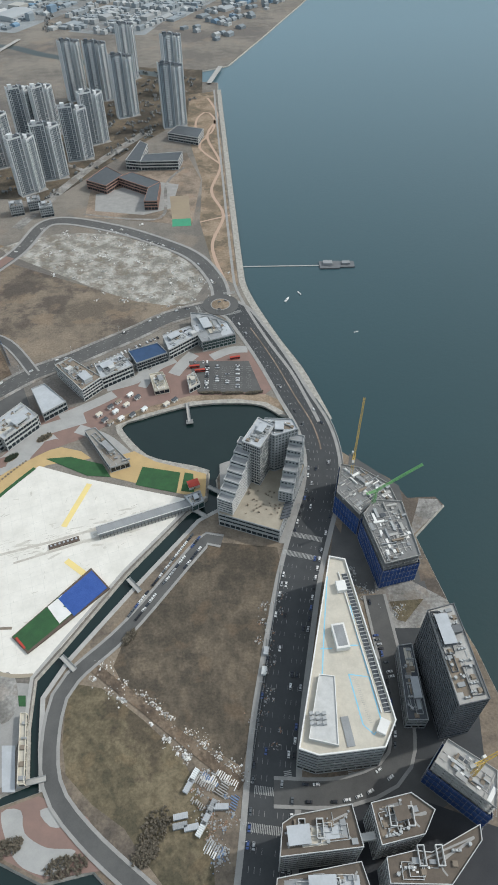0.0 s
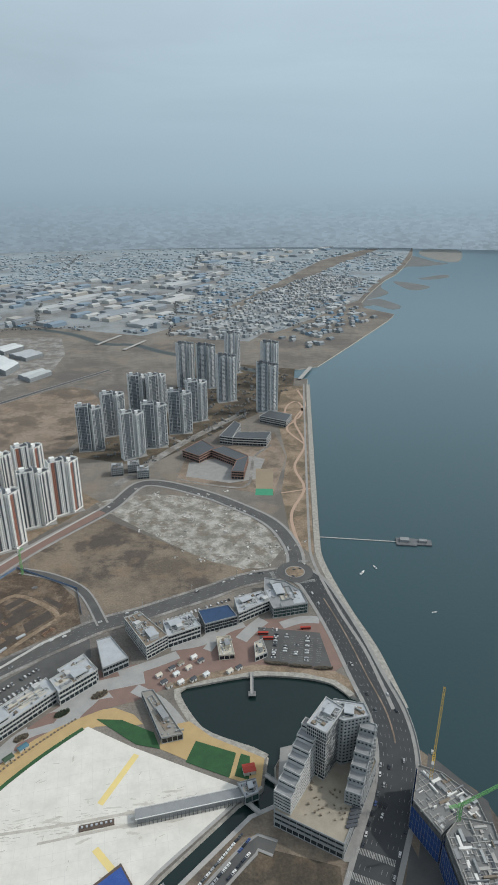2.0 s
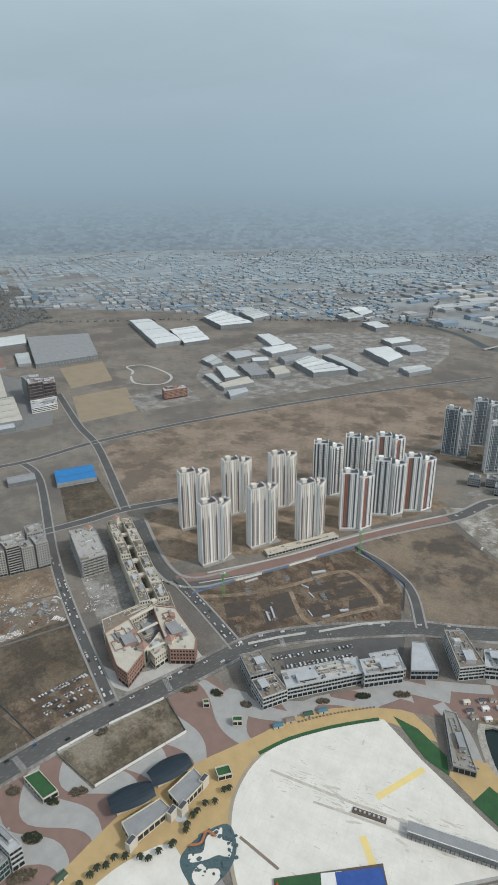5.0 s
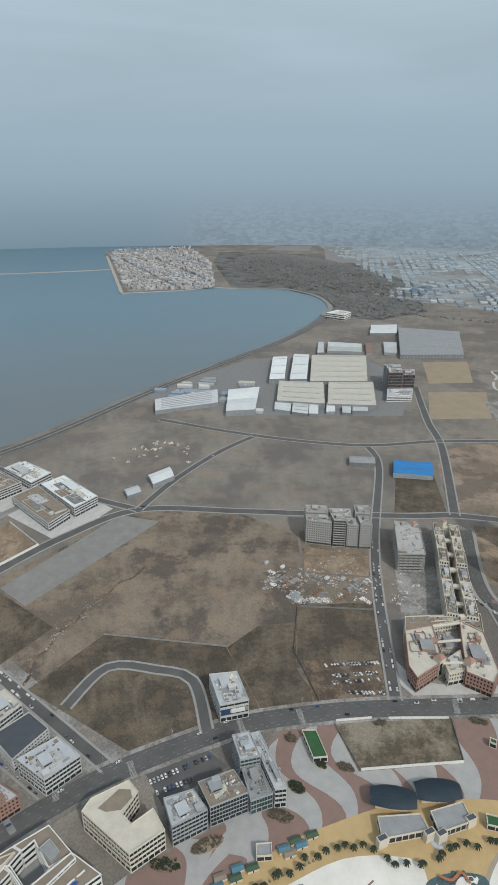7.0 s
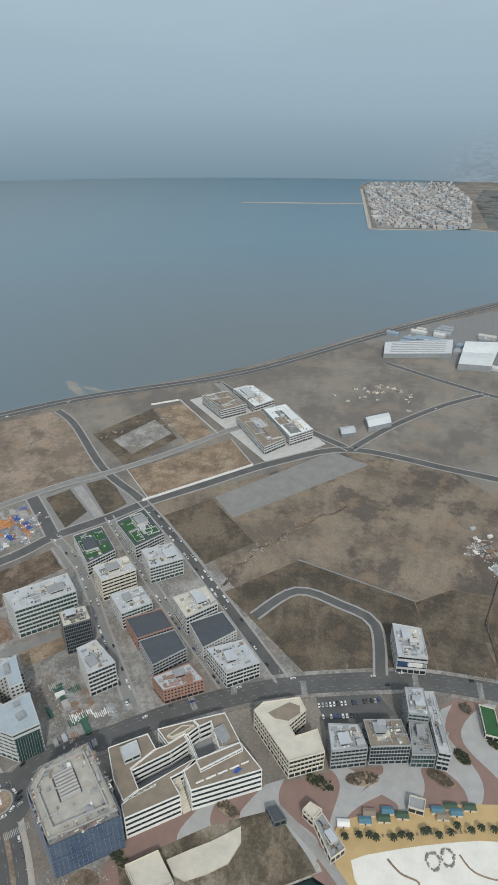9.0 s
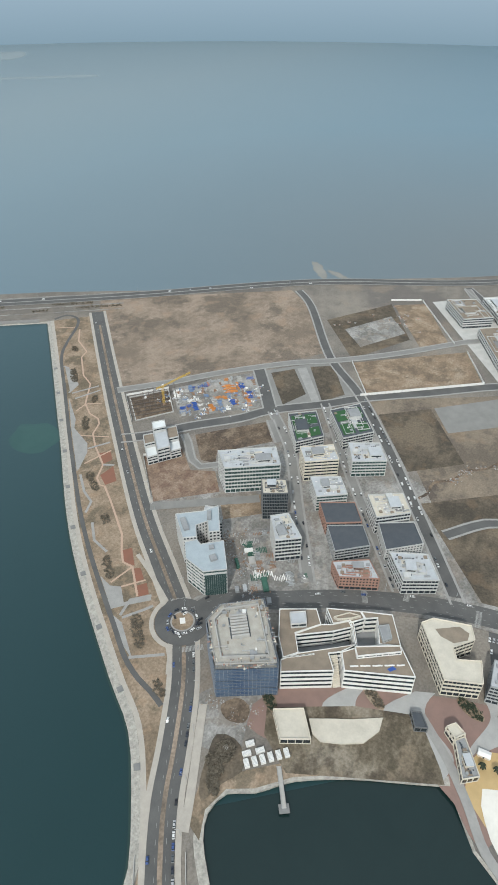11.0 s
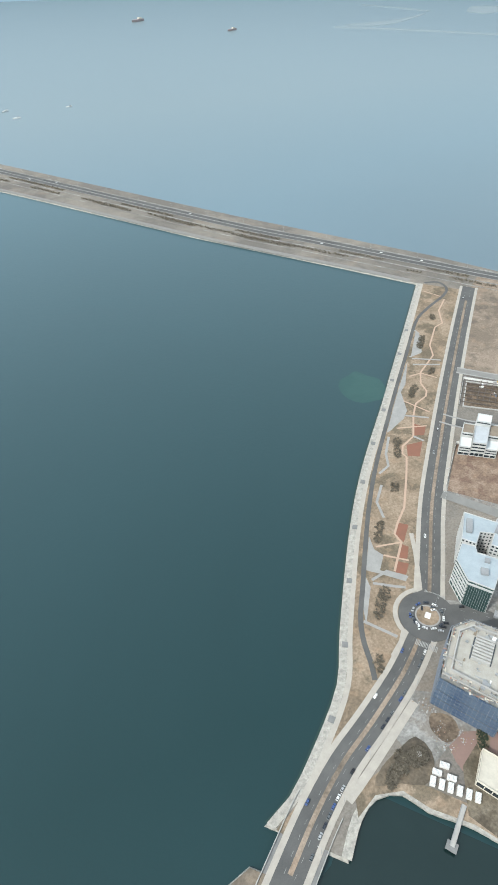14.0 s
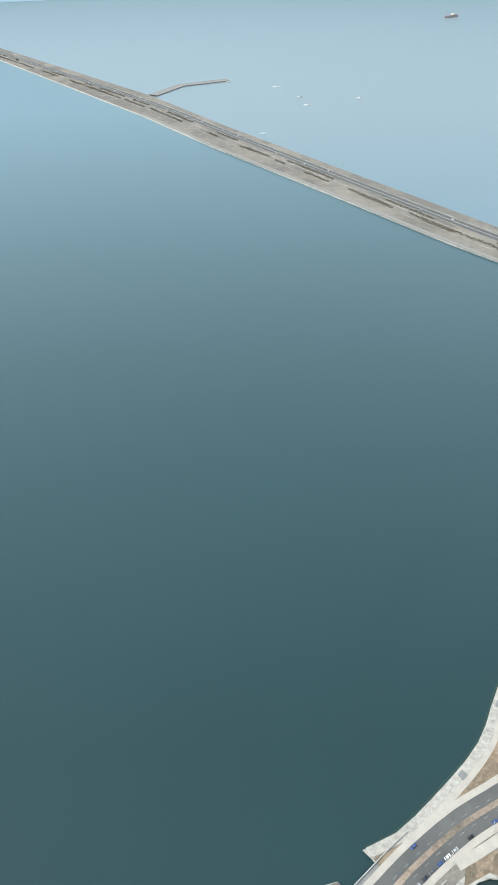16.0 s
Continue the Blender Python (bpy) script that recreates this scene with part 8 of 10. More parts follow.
RAILWAY = [(-595, 1869), (-453, 2159), (-318, 2809), (-89, 4010), (245, 4794), (320, 4789), (14, 3801), (-177, 2944), (-348, 2261), (-472, 1809)]
BIG_WORKS = [(-1571, 2855), (-1190, 2127), (-959, 2004), (-616, 1940), (-580, 2694), (-532, 3475), (-795, 3852), (-926, 3118), (-1219, 3022)]
FAR_WORKS = [(-950, 3954), (-723, 4745), (-296, 4791), (155, 4797), (13, 4677), (-287, 3886), (-674, 3753)]
KEEP_CLEAR = [VILLAGE_ROWS, VILLAGE_LOOSE, RAILWAY, BIG_WORKS, FAR_WORKS]
pad("railway_land", RAILWAY, GRASS_HAZED, 0.1, "brown corridor of bare railway land", "field")
pad("town_ground", BIG_WORKS, TOWN_GROUND, 0.08, "grey yards of a works quarter", "ground")
pad("town_ground", VILLAGE_ROWS, TOWN_GROUND, 0.09, "grey streets of a village", "ground")
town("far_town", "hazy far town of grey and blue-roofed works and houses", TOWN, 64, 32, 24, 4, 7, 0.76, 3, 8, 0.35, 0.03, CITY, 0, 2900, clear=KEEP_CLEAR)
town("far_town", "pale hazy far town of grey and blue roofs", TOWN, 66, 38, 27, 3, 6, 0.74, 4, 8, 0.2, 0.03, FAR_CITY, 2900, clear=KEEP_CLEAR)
town("works_quarter", "quarter of large pale works sheds", BIG_WORKS, 66, 84, 50, 8, 12, 0.85, 5, 5, 0.6, material=WORKS, gaps=2)
town("works_quarter", "far quarter of large white sheds", FAR_WORKS, 66, 90, 52, 8, 13, 0.8, 7, 5, 0.6, material=WORKS, gaps=2)
town("works_quarter", "rows of small pale sheds round factory halls", [(-1291, 133), (-1400, 150), (-1420, 300), (-1345, 375), (-1165, 310)], 66, 46, 20, 5, 7, 0.9, 16, 9, 0.8, material=WORKS, gaps=2)
ISLAND_WALLS = palette("island_village_walls", [(0.5, 0.49, 0.47), (0.4, 0.36, 0.33), (0.55, 0.54, 0.53), (0.33, 0.31, 0.3), (0.46, 0.43, 0.4), (0.36, 0.39, 0.42)], 0.85)
town("island_village", "dense village of small white and brown houses", VILLAGE, 8, 26, 22, 7, 13, 0.88, 8, 9, 0.2, gaps=2, material=ISLAND_WALLS)
town("riverside_village", "rows of small pale village houses", VILLAGE_ROWS, 62, 24, 21, 6, 10, 0.85, 9, 5, 0.3, gaps=2, material=VILLAGE_WALLS)
town("riverside_village", "scattered small grey village houses by the lake", VILLAGE_LOOSE, 50, 24, 22, 5, 8, 0.5, 12, 5, 0.6, gaps=0.3)
for pts in [[(-4325, 1246), (-4590, 1403), (-4512, 1638), (-4180, 1492)], [(-4482, 1718), (-4407, 1902), (-3516, 1587), (-3523, 1368)]]:
    pad("town_ground", pts, ASPHALT_PALE, 0.3, "pale walled compound beyond a hill", "ground")
pad("woods_floor", [(-2760, 672), (-2703, 850), (-2484, 931), (-2234, 897), (-2095, 812), (-1960, 960), (-2050, 1200), (-2300, 1300), (-2560, 1500), (-3300, 1500), (-3900, 1600), (-4300, 900), (-3700, 740), (-2820, 640)], WOODS, 0.05, "dark bare woodland on a low hill", "woods")

bm = bmesh.new()
ribbon(bm, smooth_line(SHORE_BAY[:5], 40), 9, -9, 0.3, 3.5)
tagged(obj("beach", bm, SAND_FLAT), "narrow pale sand beach round a bay", "beach", kind="structure")

# low wooded hill and tree belts
def woods(name, label, spots, seed, size=7.0):
    r = random.Random(seed)
    verts, faces = [], []
    for x, y, z in spots:
        for k in range(3):
            px, py, pz = x + r.uniform(-4, 4), y + r.uniform(-4, 4), z + r.uniform(0.5, size * 0.7)
            a = r.uniform(0, 6.28)
            w = size * r.uniform(0.35, 0.7)
            b = len(verts)
            verts += [(px + w * math.cos(a), py + w * math.sin(a), pz), (px + w * math.cos(a + 2.1), py + w * math.sin(a + 2.1), pz + r.uniform(-1, 1)),
                      (px + w * math.cos(a + 4.2), py + w * math.sin(a + 4.2), pz), (px, py, pz + w * r.uniform(0.6, 1.1)), (px, py, z)]
            faces += [(b, b + 1, b + 3), (b + 1, b + 2, b + 3), (b + 2, b, b + 3), (b, b + 4, b + 1), (b + 1, b + 4, b + 2)]
    me = bpy.data.meshes.new(name)
    me.from_pydata(verts, [], faces)
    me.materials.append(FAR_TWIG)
    return tagged(new(name, me), label, "trees", kind="stuff")


r = random.Random(21)
HILL = [(-2700, 880), (-2500, 980), (-2420, 1230), (-2650, 1450), (-3300, 1450), (-3900, 1500), (-4200, 950), (-3600, 760)]
bm = bmesh.new()
gridn = 22
vv = {}
for i in range(gridn + 1):
    for j in range(gridn + 1):
        x, y = -4300 + 2000 * i / gridn, 720 + 850 * j / gridn
        d = ((x + 3200) / 850) ** 2 + ((y - 1130) / 330) ** 2
        vv[i, j] = bm.verts.new((x, y, -4 + 42 * max(0, 1 - d) ** 0.8 + (4 * noise.noise((x / 120, y / 120, 0)) if d < 1 else 0)))
for i in range(gridn):
    for j in range(gridn):
        bm.faces.new((vv[i, j], vv[i + 1, j], vv[i + 1, j + 1], vv[i, j + 1]))
tagged(obj("hill", bm, WOODS, smooth=True), "low dark wooded hill by the bay", "hill", kind="structure")
spots = []
while len(spots) < 3600:
    x, y = r.uniform(-4250, -2400), r.uniform(740, 1540)
    d = ((x + 3200) / 850) ** 2 + ((y - 1130) / 330) ** 2
    if inside(HILL, x, y) and d < 1:
        spots.append((x, y, max(0, 42 * (1 - d) ** 0.8 - 4)))
while len(spots) < 5200:
    x, y = r.uniform(-2760, -1980), r.uniform(830, 1300)
    if inside([(-2740, 870), (-2484, 945), (-2234, 912), (-2080, 850), (-1980, 970), (-2060, 1190), (-2300, 1290), (-2760, 1300)], x, y):
        spots.append((x, y, 0))
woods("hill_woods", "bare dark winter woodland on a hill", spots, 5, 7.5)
spots = []
for line in ([(-2350, 1000), (-2000, 1150), (-1650, 1500), (-1200, 1850), (-800, 2000)], [(-1900, 1600), (-2400, 2500), (-3000, 3600)], [(-1000, 2010), (-1350, 2900), (-1700, 4200)],
             [(-500, 1890), (-700, 2900), (-900, 4300)], [(-3300, 1500), (-3700, 2500), (-4000, 3200)], [(-2900, 3000), (-1800, 3500), (-600, 3800)]):
    for x, y, a in along(smooth_line(line, 60), 14.0):
        spots.append((x + r.uniform(-9, 9), y + r.uniform(-9, 9), 0))
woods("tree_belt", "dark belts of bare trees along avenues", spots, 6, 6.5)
spots = []
while len(spots) < 260:
    x, y = r.uniform(-450, -85), r.uniform(940, 1560)
    if inside([(-455, 960), (-420, 1110), (-300, 1560), (-110, 1540), (-90, 1320), (-200, 1120), (-300, 930)], x, y) and all(math.dist((x, y), q) > 34 for q in GREY_TOWERS + TALL_TOWERS):
        spots.append((x, y, 0))
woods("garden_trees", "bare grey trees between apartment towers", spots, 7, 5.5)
bm = bmesh.new()
ribbon(bm, smooth_line([(-1090, 1985), (-939, 1940), (-809, 1880), (-672, 1773), (-580, 1770), (-479, 1697), (-410, 1660), (-300, 1590), (-160, 1518)], 30), 14, -14, 0.1)
tagged(obj("river", bm, RIVER_WATER), "narrow dark river through fields", "water", kind="structure")
bm = bmesh.new()
for a, b in (((-689, 1750), (-657, 1880)), ((-589, 1700), (-559, 1818)), ((-72, 1462), (-50, 1575))):
    ribbon(bm, [a, b], 5, -5, 3.0, 1.2)
tagged(obj("river_bridge", bm, CONCRETE), "pale concrete road bridge over a river", "bridge", kind="structure")
MUD = mat("dark_wet_mud", (0.13, 0.135, 0.13), (0.19, 0.195, 0.19), 70, 0.8, fine=8)
for k, pts in enumerate(([(70, 2600), (150, 2640), (190, 2660), (262, 2500), (225, 2420), (160, 2510), (110, 2470)], [(240, 3200), (215, 2980), (235, 2800), (140, 2640), (60, 2600), (150, 3000)],
                         [(288, 3169), (400, 3080), (435, 2991), (356, 2894), (312, 2986)], [(414, 3270), (500, 3370), (568, 3430), (575, 3340), (468, 3240)],
                         [(300, 3500), (420, 3760), (486, 3766), (660, 3922), (600, 4010), (511, 4300), (420, 4300), (340, 3800)], [(560, 4380), (672, 4010), (757, 4088), (860, 4700), (700, 4780), (600, 4700)])):
    bm = bmesh.new()
    prism(bm, smooth_line(pts, 30, True), SEA - 0.5, SEA + 0.1 + 0.02 * k, bottom=False)
    tagged(obj("mudflat", bm, SAND_FLAT if k == 5 else MUD), "low grey mudflat at the lake shore", "mudflat", kind="structure")
bm = bmesh.new()
ribbon(bm, [(-3552, 150), (-3525, -40), (-3500, -486)], 9, -9, 0.5, 3.5)
ribbon(bm, [(-2754, 150), (-4215, 155)], 8, -8, 0.6, 3.5)
tagged(obj("breakwater", bm, ROCK), "low pale breakwater in the bay", "breakwater", kind="structure")
# ---- roundabouts, bridges, crossings ----
for x, y, r_in, r_out in ((-249, -212, 9.0, 23.5), (-32, 650, 11, 22)):
    bm = bmesh.new()
    prism(bm, [(x + r_out * math.cos(a * math.pi / 24), y + r_out * math.sin(a * math.pi / 24)) for a in range(48)], 0.3, 0.62, bottom=False)
    tagged(obj("roundabout", bm, ASPHALT), "circular asphalt roundabout", "road", kind="structure")
    bm = bmesh.new()
    prism(bm, [(x + r_in * math.cos(a * math.pi / 24), y + r_in * math.sin(a * math.pi / 24)) for a in range(48)], 0.5, 0.85, bottom=False)
    tagged(obj("roundabout_island", bm, PARK_GRASS), "round traffic island of tan grass", "island", kind="structure")
    bm = bmesh.new()
    ring(bm, [(x + (r_in + 1.2) * math.cos(a * math.pi / 24), y + (r_in + 1.2) * math.sin(a * math.pi / 24)) for a in range(48)], 1.2, 0.5, 0.8)
    tagged(obj("kerb", bm, PAVING), "pale kerb ring of a traffic island", "kerb", kind="structure")
bm = bmesh.new()
bend = [(-249 + 26 * math.cos(radians(a)), -212 + 26 * math.sin(radians(a))) for a in range(-112, 14, 6)]
ribbon(bm, [(-288, -291), (-279, -272), (-268, -252)] + bend + [(-216, -201), (-203, -193)], 1.9, -1.9, 0.66, 0.4)
tagged(obj("pavement", bm, WALK_BEIGE), "pale footway curving round a roundabout", "pavement", kind="structure")
bm = bmesh.new()
ribbon(bm, smooth_line([(-197, -156), (-177, -146), (-139, -127), (-119, -118)], 6), 3.0, -3.0, 0.47, 0.35)
tagged(obj("pavement", bm, WALK_BEIGE), "broad pale footway beside a bridge approach", "pavement", kind="structure")
bm = bmesh.new()
box(bm, -249, -212, 0.85, 5.5, 4.5, 0.6, 40)
box(bm, -249, -212, 1.45, 3.5, 2.6, 0.5, 40)
tagged(obj("plinth", bm, WHITE), "pale stone plinth on a traffic island", "plinth")


def zebra(x, y, heading, length, z=0.4):
    bm = bmesh.new()
    c, s = math.cos(radians(heading)), math.sin(radians(heading))
    n = int(length / 1.1)
    for k in range(n):
        o = (k - n / 2 + 0.5) * 1.1
        box(bm, x - s * o, y + c * o, z, 5.0, 0.55, 0.03, heading)
    return tagged(obj("crossing", bm, PAINT_WHITE), "white striped pedestrian crossing", "marking", kind="structure")


for x, y, a, w in ((12, 112, 82, 26), (3, 92, 82, 26), (22, 118, 8, 14), (40, 288, 75, 28), (47, 306, 75, 28), (-232, -190, 40, 18), (-266, -226, 40, 18), (-372, -60, 100, 16), (-352, -92, 118, 16), (-378, 0, 100, 18),
                   (-398, 96, 92, 18), (-396, 150, 88, 18), (-372, 290, 70, 18), (-58, 640, 20, 16), (-17, 632, 110, 22), (-22, 675, 100, 16), (-330, 410, 55, 18), (62, 118, 170, 12)):
    zebra(x, y, a, w)

# abutments, deck edges and parapets of the two road bridges
for line, half, span in ((ROAD_MAIN, 14.5, [(74, 412), (66, 446)]), (ROAD_SOUTH, 11.5, [(-58, -92), (-92, -116)])):
    l = [p for p in smooth_line(line, 4) if (span[0][1] - 26 < p[1] < span[1][1] + 26 and p[1] > 0) or (p[1] < -70 and -112 < p[0] < -30)]
    if line is ROAD_SOUTH:
        l = [p for p in smooth_line(line, 4) if -104 < p[0] < -36]
    root = thing("road_bridge", "concrete road bridge with pale deck edges over an inlet", "bridge")
    for s in (1, -1):
        bm = bmesh.new()
        ribbon(bm, l, s * (half + 4.0), s * (half + 4.5), 1.4, 3.0)
        part("parapet", bm, CONCRETE, root)
    bm = bmesh.new()
    ribbon(bm, l, half + 4, -half - 4, -0.05, 1.3)
    part("deck", bm, CONCRETE_DARK, root)
    for x, y, a in along(l, 18)[:4]:
        bm = bmesh.new()
        box(bm, x, y, -5, 1.6, 2 * half + 6, 4, a)
        part("bridge_pier", bm, CONCRETE, root)

# footbridges over the canal
for a, b in (((-38, 362), (-22, 352)), ((-52, 338), (-38, 328)), ((-99, 268), (-88, 256)), ((-140, 204), (-128, 193)), ((-152, 118), (-134, 122))):
    root = thing("footbridge", "narrow concrete footbridge over a canal", "bridge", group="canal footbridges")
    bm = bmesh.new()
    ribbon(bm, [a, b], 1.8, -1.8, 0.9, 0.5)
    part("deck", bm, CONCRETE, root)
    for s in (1.8, -1.8):
        bm = bmesh.new()
        ribbon(bm, [a, b], s + 0.1, s - 0.1, 1.9, 1.0)
        part("railing", bm, STEEL, root)
bm = bmesh.new()
ribbon(bm, smooth_line([(-272, -14), (-250, 12), (-228, 32), (-205, 50), (-190, 76)], 6), 3.2, -3.2, 0.5, 1.5)
tagged(obj("promenade", bm, PAVING), "pale raised promenade along a basin", "walk", kind="structure")
bm = bmesh.new()
ribbon(bm, [(-29, 337), (-46, 326), (-94, 261), (-136, 201), (-149, 174), (-143, 139), (-137, 114)], 0, 3.5, 0.3, 3)
ribbon(bm, [(-38, 350), (-56, 335), (-102, 275), (-143, 210), (-157, 188), (-154, 154), (-147, 120)], 0, -2.5, 0.5, 3.2)
tagged(obj("canal_wall", bm, CONCRETE), "concrete walls along a narrow canal", "wall", kind="structure")

# ---- lakeside parks ----
PINK_PATH = mat("pink_tan_path", (0.45, 0.32, 0.24), (0.4, 0.29, 0.22), 8, 0.9)
south_shore = smooth_line(SHORE_LAKE_SOUTH, 10)
road_line = [Vector(u) for u in smooth_line(ROAD_SOUTH, 6)]
bm = bmesh.new()
prev = None
for p in south_shore:
    p = Vector(p)
    q = min(road_line, key=lambda u: (u - p).length)
    d = (q - p).normalized()
    cur = [bm.verts.new((*(p + d * 6), 0.1)), bm.verts.new((*(q - d * 12), 0.1))]
    if prev:
        bm.faces.new((prev[0], prev[1], cur[1], cur[0]))
    prev = cur
bmesh.ops.recalc_face_normals(bm, faces=bm.faces[:])
tagged(obj("lawn", bm, PARK_GRASS), "tan winter lawn of a lakeside park", "lawn", kind="structure")
bm = bmesh.new()
ribbon(bm, smooth_line([(-598, -702), (-618, -696), (-619, -676), (-601, -658), (-552, -633), (-517, -609), (-458, -546), (-398, -482), (-339, -417), (-302, -375), (-271, -336), (-245, -300), (-216, -258), (-198, -232), (-189, -212), (-185, -196), (-180, -182)], 6), 2.1, -2.1, 0.27, 0.1)
tagged(obj("promenade", bm, ASPHALT), "dark asphalt lakeside walking path", "walk", kind="structure")
bm = bmesh.new()
ribbon(bm, [(-594, -647), (-566, -623), (-549, -592), (-533, -587), (-499, -552), (-488, -530), (-450, -504), (-437, -485), (-434, -469), (-427, -461), (-408, -454), (-392, -436), (-371, -406), (-351, -397), (-344, -387), (-345, -381), (-329, -358), (-301, -321), (-284, -307), (-274, -297), (-274, -286), (-250, -261)], 1.0, -1.0, 0.2)
for k, l in enumerate([[(-433, -503), (-450, -503), (-462, -487)], [(-396, -468), (-413, -434)], [(-362, -425), (-395, -415)], [(-581, -681), (-594, -656)], [(-274, -286), (-250, -291)], [(-251, -280), (-268, -266)]]):
    ribbon(bm, l, 0.9, -0.9, 0.205 + 0.004 * k)
tagged(obj("park_path", bm, PINK_PATH), "zigzag pinkish park paths", "path", kind="structure")
bm = bmesh.new()
for k, l in enumerate([[(-459, -535), (-490, -517)], [(-452, -523), (-483, -509)], [(-384, -440), (-406, -426)], [(-371, -406), (-377, -395)], [(-227, -261), (-244, -264), (-257, -251)], [(-226, -258), (-242, -247), (-249, -243)], [(-199, -229), (-216, -206)], [(-346, -416), (-328, -394), (-320, -377), (-305, -371)], [(-298, -356), (-281, -338), (-276, -318)], [(-503, -591), (-503, -582), (-495, -577), (-498, -568), (-487, -568), (-486, -553), (-476, -554), (-477, -542), (-458, -539)]]):
    ribbon(bm, l, 1.3, -1.3, 0.235 + 0.004 * k)
tagged(obj("park_path", bm, PAVING), "pale paved cross paths", "path", kind="structure")
for pts in ([(-451, -533), (-419, -491), (-405, -480), (-391, -447), (-379, -436), (-353, -424), (-348, -423), (-402, -482)], [(-503, -589), (-500, -573), (-479, -542), (-461, -540)], [(-251, -304), (-247, -289), (-251, -280), (-239, -267), (-257, -252), (-253, -248), (-237, -264), (-228, -272)], [(-224, -266), (-222, -255), (-209, -238), (-199, -225), (-205, -239)]):
    pad("park_plaza", pts, PAVING, 0.23, "pale paved corner of a park", "paving", 0.12)
for pts in ([(-384, -424), (-393, -414), (-383, -403), (-372, -407)], [(-356, -397), (-375, -395), (-358, -376), (-347, -382)], [(-285, -307), (-292, -301), (-276, -285), (-274, -297)], [(-273, -284), (-277, -279), (-268, -268), (-262, -272)], [(-259, -269), (-266, -263), (-257, -254), (-250, -260)]):
    pad("bark_bed", pts, RED_SOIL, 0.18, "red-brown planting bed", "bed", 0.09)
PARK_SHRUBS = [(-499, -570), (-492, -562), (-486, -555), (-546, -611), (-423, -479), (-415, -472), (-349, -404), (-340, -390), (-266, -309), (-258, -300), (-223, -240), (-230, -245), (-464, -501), (-308, -348), (-216, -232), (-190, -192)]
# the wide north park between the lake and the towers
pad("lawn", [(-10, 690), (-24, 900), (-36, 1080), (-58, 1420), (-110, 1400), (-105, 1200), (-68, 1000), (-66, 860), (-40, 720)], PARK_GRASS, 0.1, "tan winter lawn of a lakeside park", "lawn")
bm = bmesh.new()
ribbon(bm, smooth_line([(-24, 690), (-46, 790), (-32, 880), (-52, 960), (-40, 1060), (-66, 1180), (-50, 1280), (-72, 1380)], 12), 2.2, -2.2, 0.18)
ribbon(bm, smooth_line([(-40, 1060), (-78, 1130), (-66, 1180)], 12), 2, -2, 0.19)
ribbon(bm, [(-66, 860), (-22, 880)], 1.6, -1.6, 0.2)
ribbon(bm, smooth_line([(-72 + 18 * math.cos(a), 1240 + 60 * math.sin(a)) for a in [k * 0.6 for k in range(12)]], 12), 2, -2, 0.21)
tagged(obj("park_path", bm, PINK_PATH), "winding pinkish park paths", "path", kind="structure")
bm = bmesh.new()
ribbon(bm, smooth_line(SHORE_LAKE_NORTH[1:], 14), 9, 5.5, 0.29, 0.3)
tagged(obj("promenade", bm, PAVING), "pale lakeside promenade with a low wall", "walk", kind="structure")


pad("knoll", [(-183, -135), (-187, -122), (-181, -111), (-170, -106), (-157, -113), (-140, -119), (-150, -127), (-166, -132)], GRASS_DARK, 0.34, "low knoll of dark bare brush beside a basin", "ground", 0.3, 5)
bm = bmesh.new()
prism(bm, [(-178 + 1.8 * math.cos(k * math.pi / 8), -124 + 1.8 * math.sin(k * math.pi / 8)) for k in range(16)], 0.3, 1.5)
tagged(obj("stone_drum", bm, CONCRETE), "round pale stone drum on a brushy knoll", "stone")


# ---- plants ----
def shrub_bed(pts, label, n, seed, tall=1.6, material=None):
    """A bed of many small leaf clumps with an uneven outline."""
    r = random.Random(seed)
    xs, ys = [p[0] for p in pts], [p[1] for p in pts]
    verts, faces = [], []
    tries = 0
    while n and tries < 5000:
        tries += 1
        x, y = r.uniform(min(xs), max(xs)), r.uniform(min(ys), max(ys))
        if not inside(pts, x, y):
            continue
        n -= 1
        for k in range(7):
            a, w, z = r.uniform(0, 6.28), r.uniform(0.3, 0.8), r.uniform(0.15, tall)
            px, py = x + r.uniform(-0.9, 0.9), y + r.uniform(-0.9, 0.9)
            b = len(verts)
            verts += [(px + w * math.cos(a), py + w * math.sin(a), z), (px + w * math.cos(a + 2), py + w * math.sin(a + 2), z + r.uniform(-0.4, 0.4)), (px + w * math.cos(a + 4), py + w * math.sin(a + 4), z + r.uniform(-0.2, 0.5)), (px, py, 0.1)]
            faces += [(b, b + 1, b + 2), (b, b + 3, b + 1), (b + 1, b + 3, b + 2)]
    me = bpy.data.meshes.new("shrub_bed")
    me.from_pydata(verts, [], faces)
    me.materials.append(material or LEAF)
    ob = tagged(new("shrub_bed", me), label, "shrubs", kind="stuff")
    ob.matrix_basis = Matrix.Translation((0, 0, 0.1))
    return ob


def oval(x, y, a, b, rz, n=14):
    c, s = math.cos(radians(rz)), math.sin(radians(rz))
    return [(x + a * math.cos(t) * c - b * math.sin(t) * s, y + a * math.cos(t) * s + b * math.sin(t) * c) for t in [2 * math.pi * k / n for k in range(n)]]


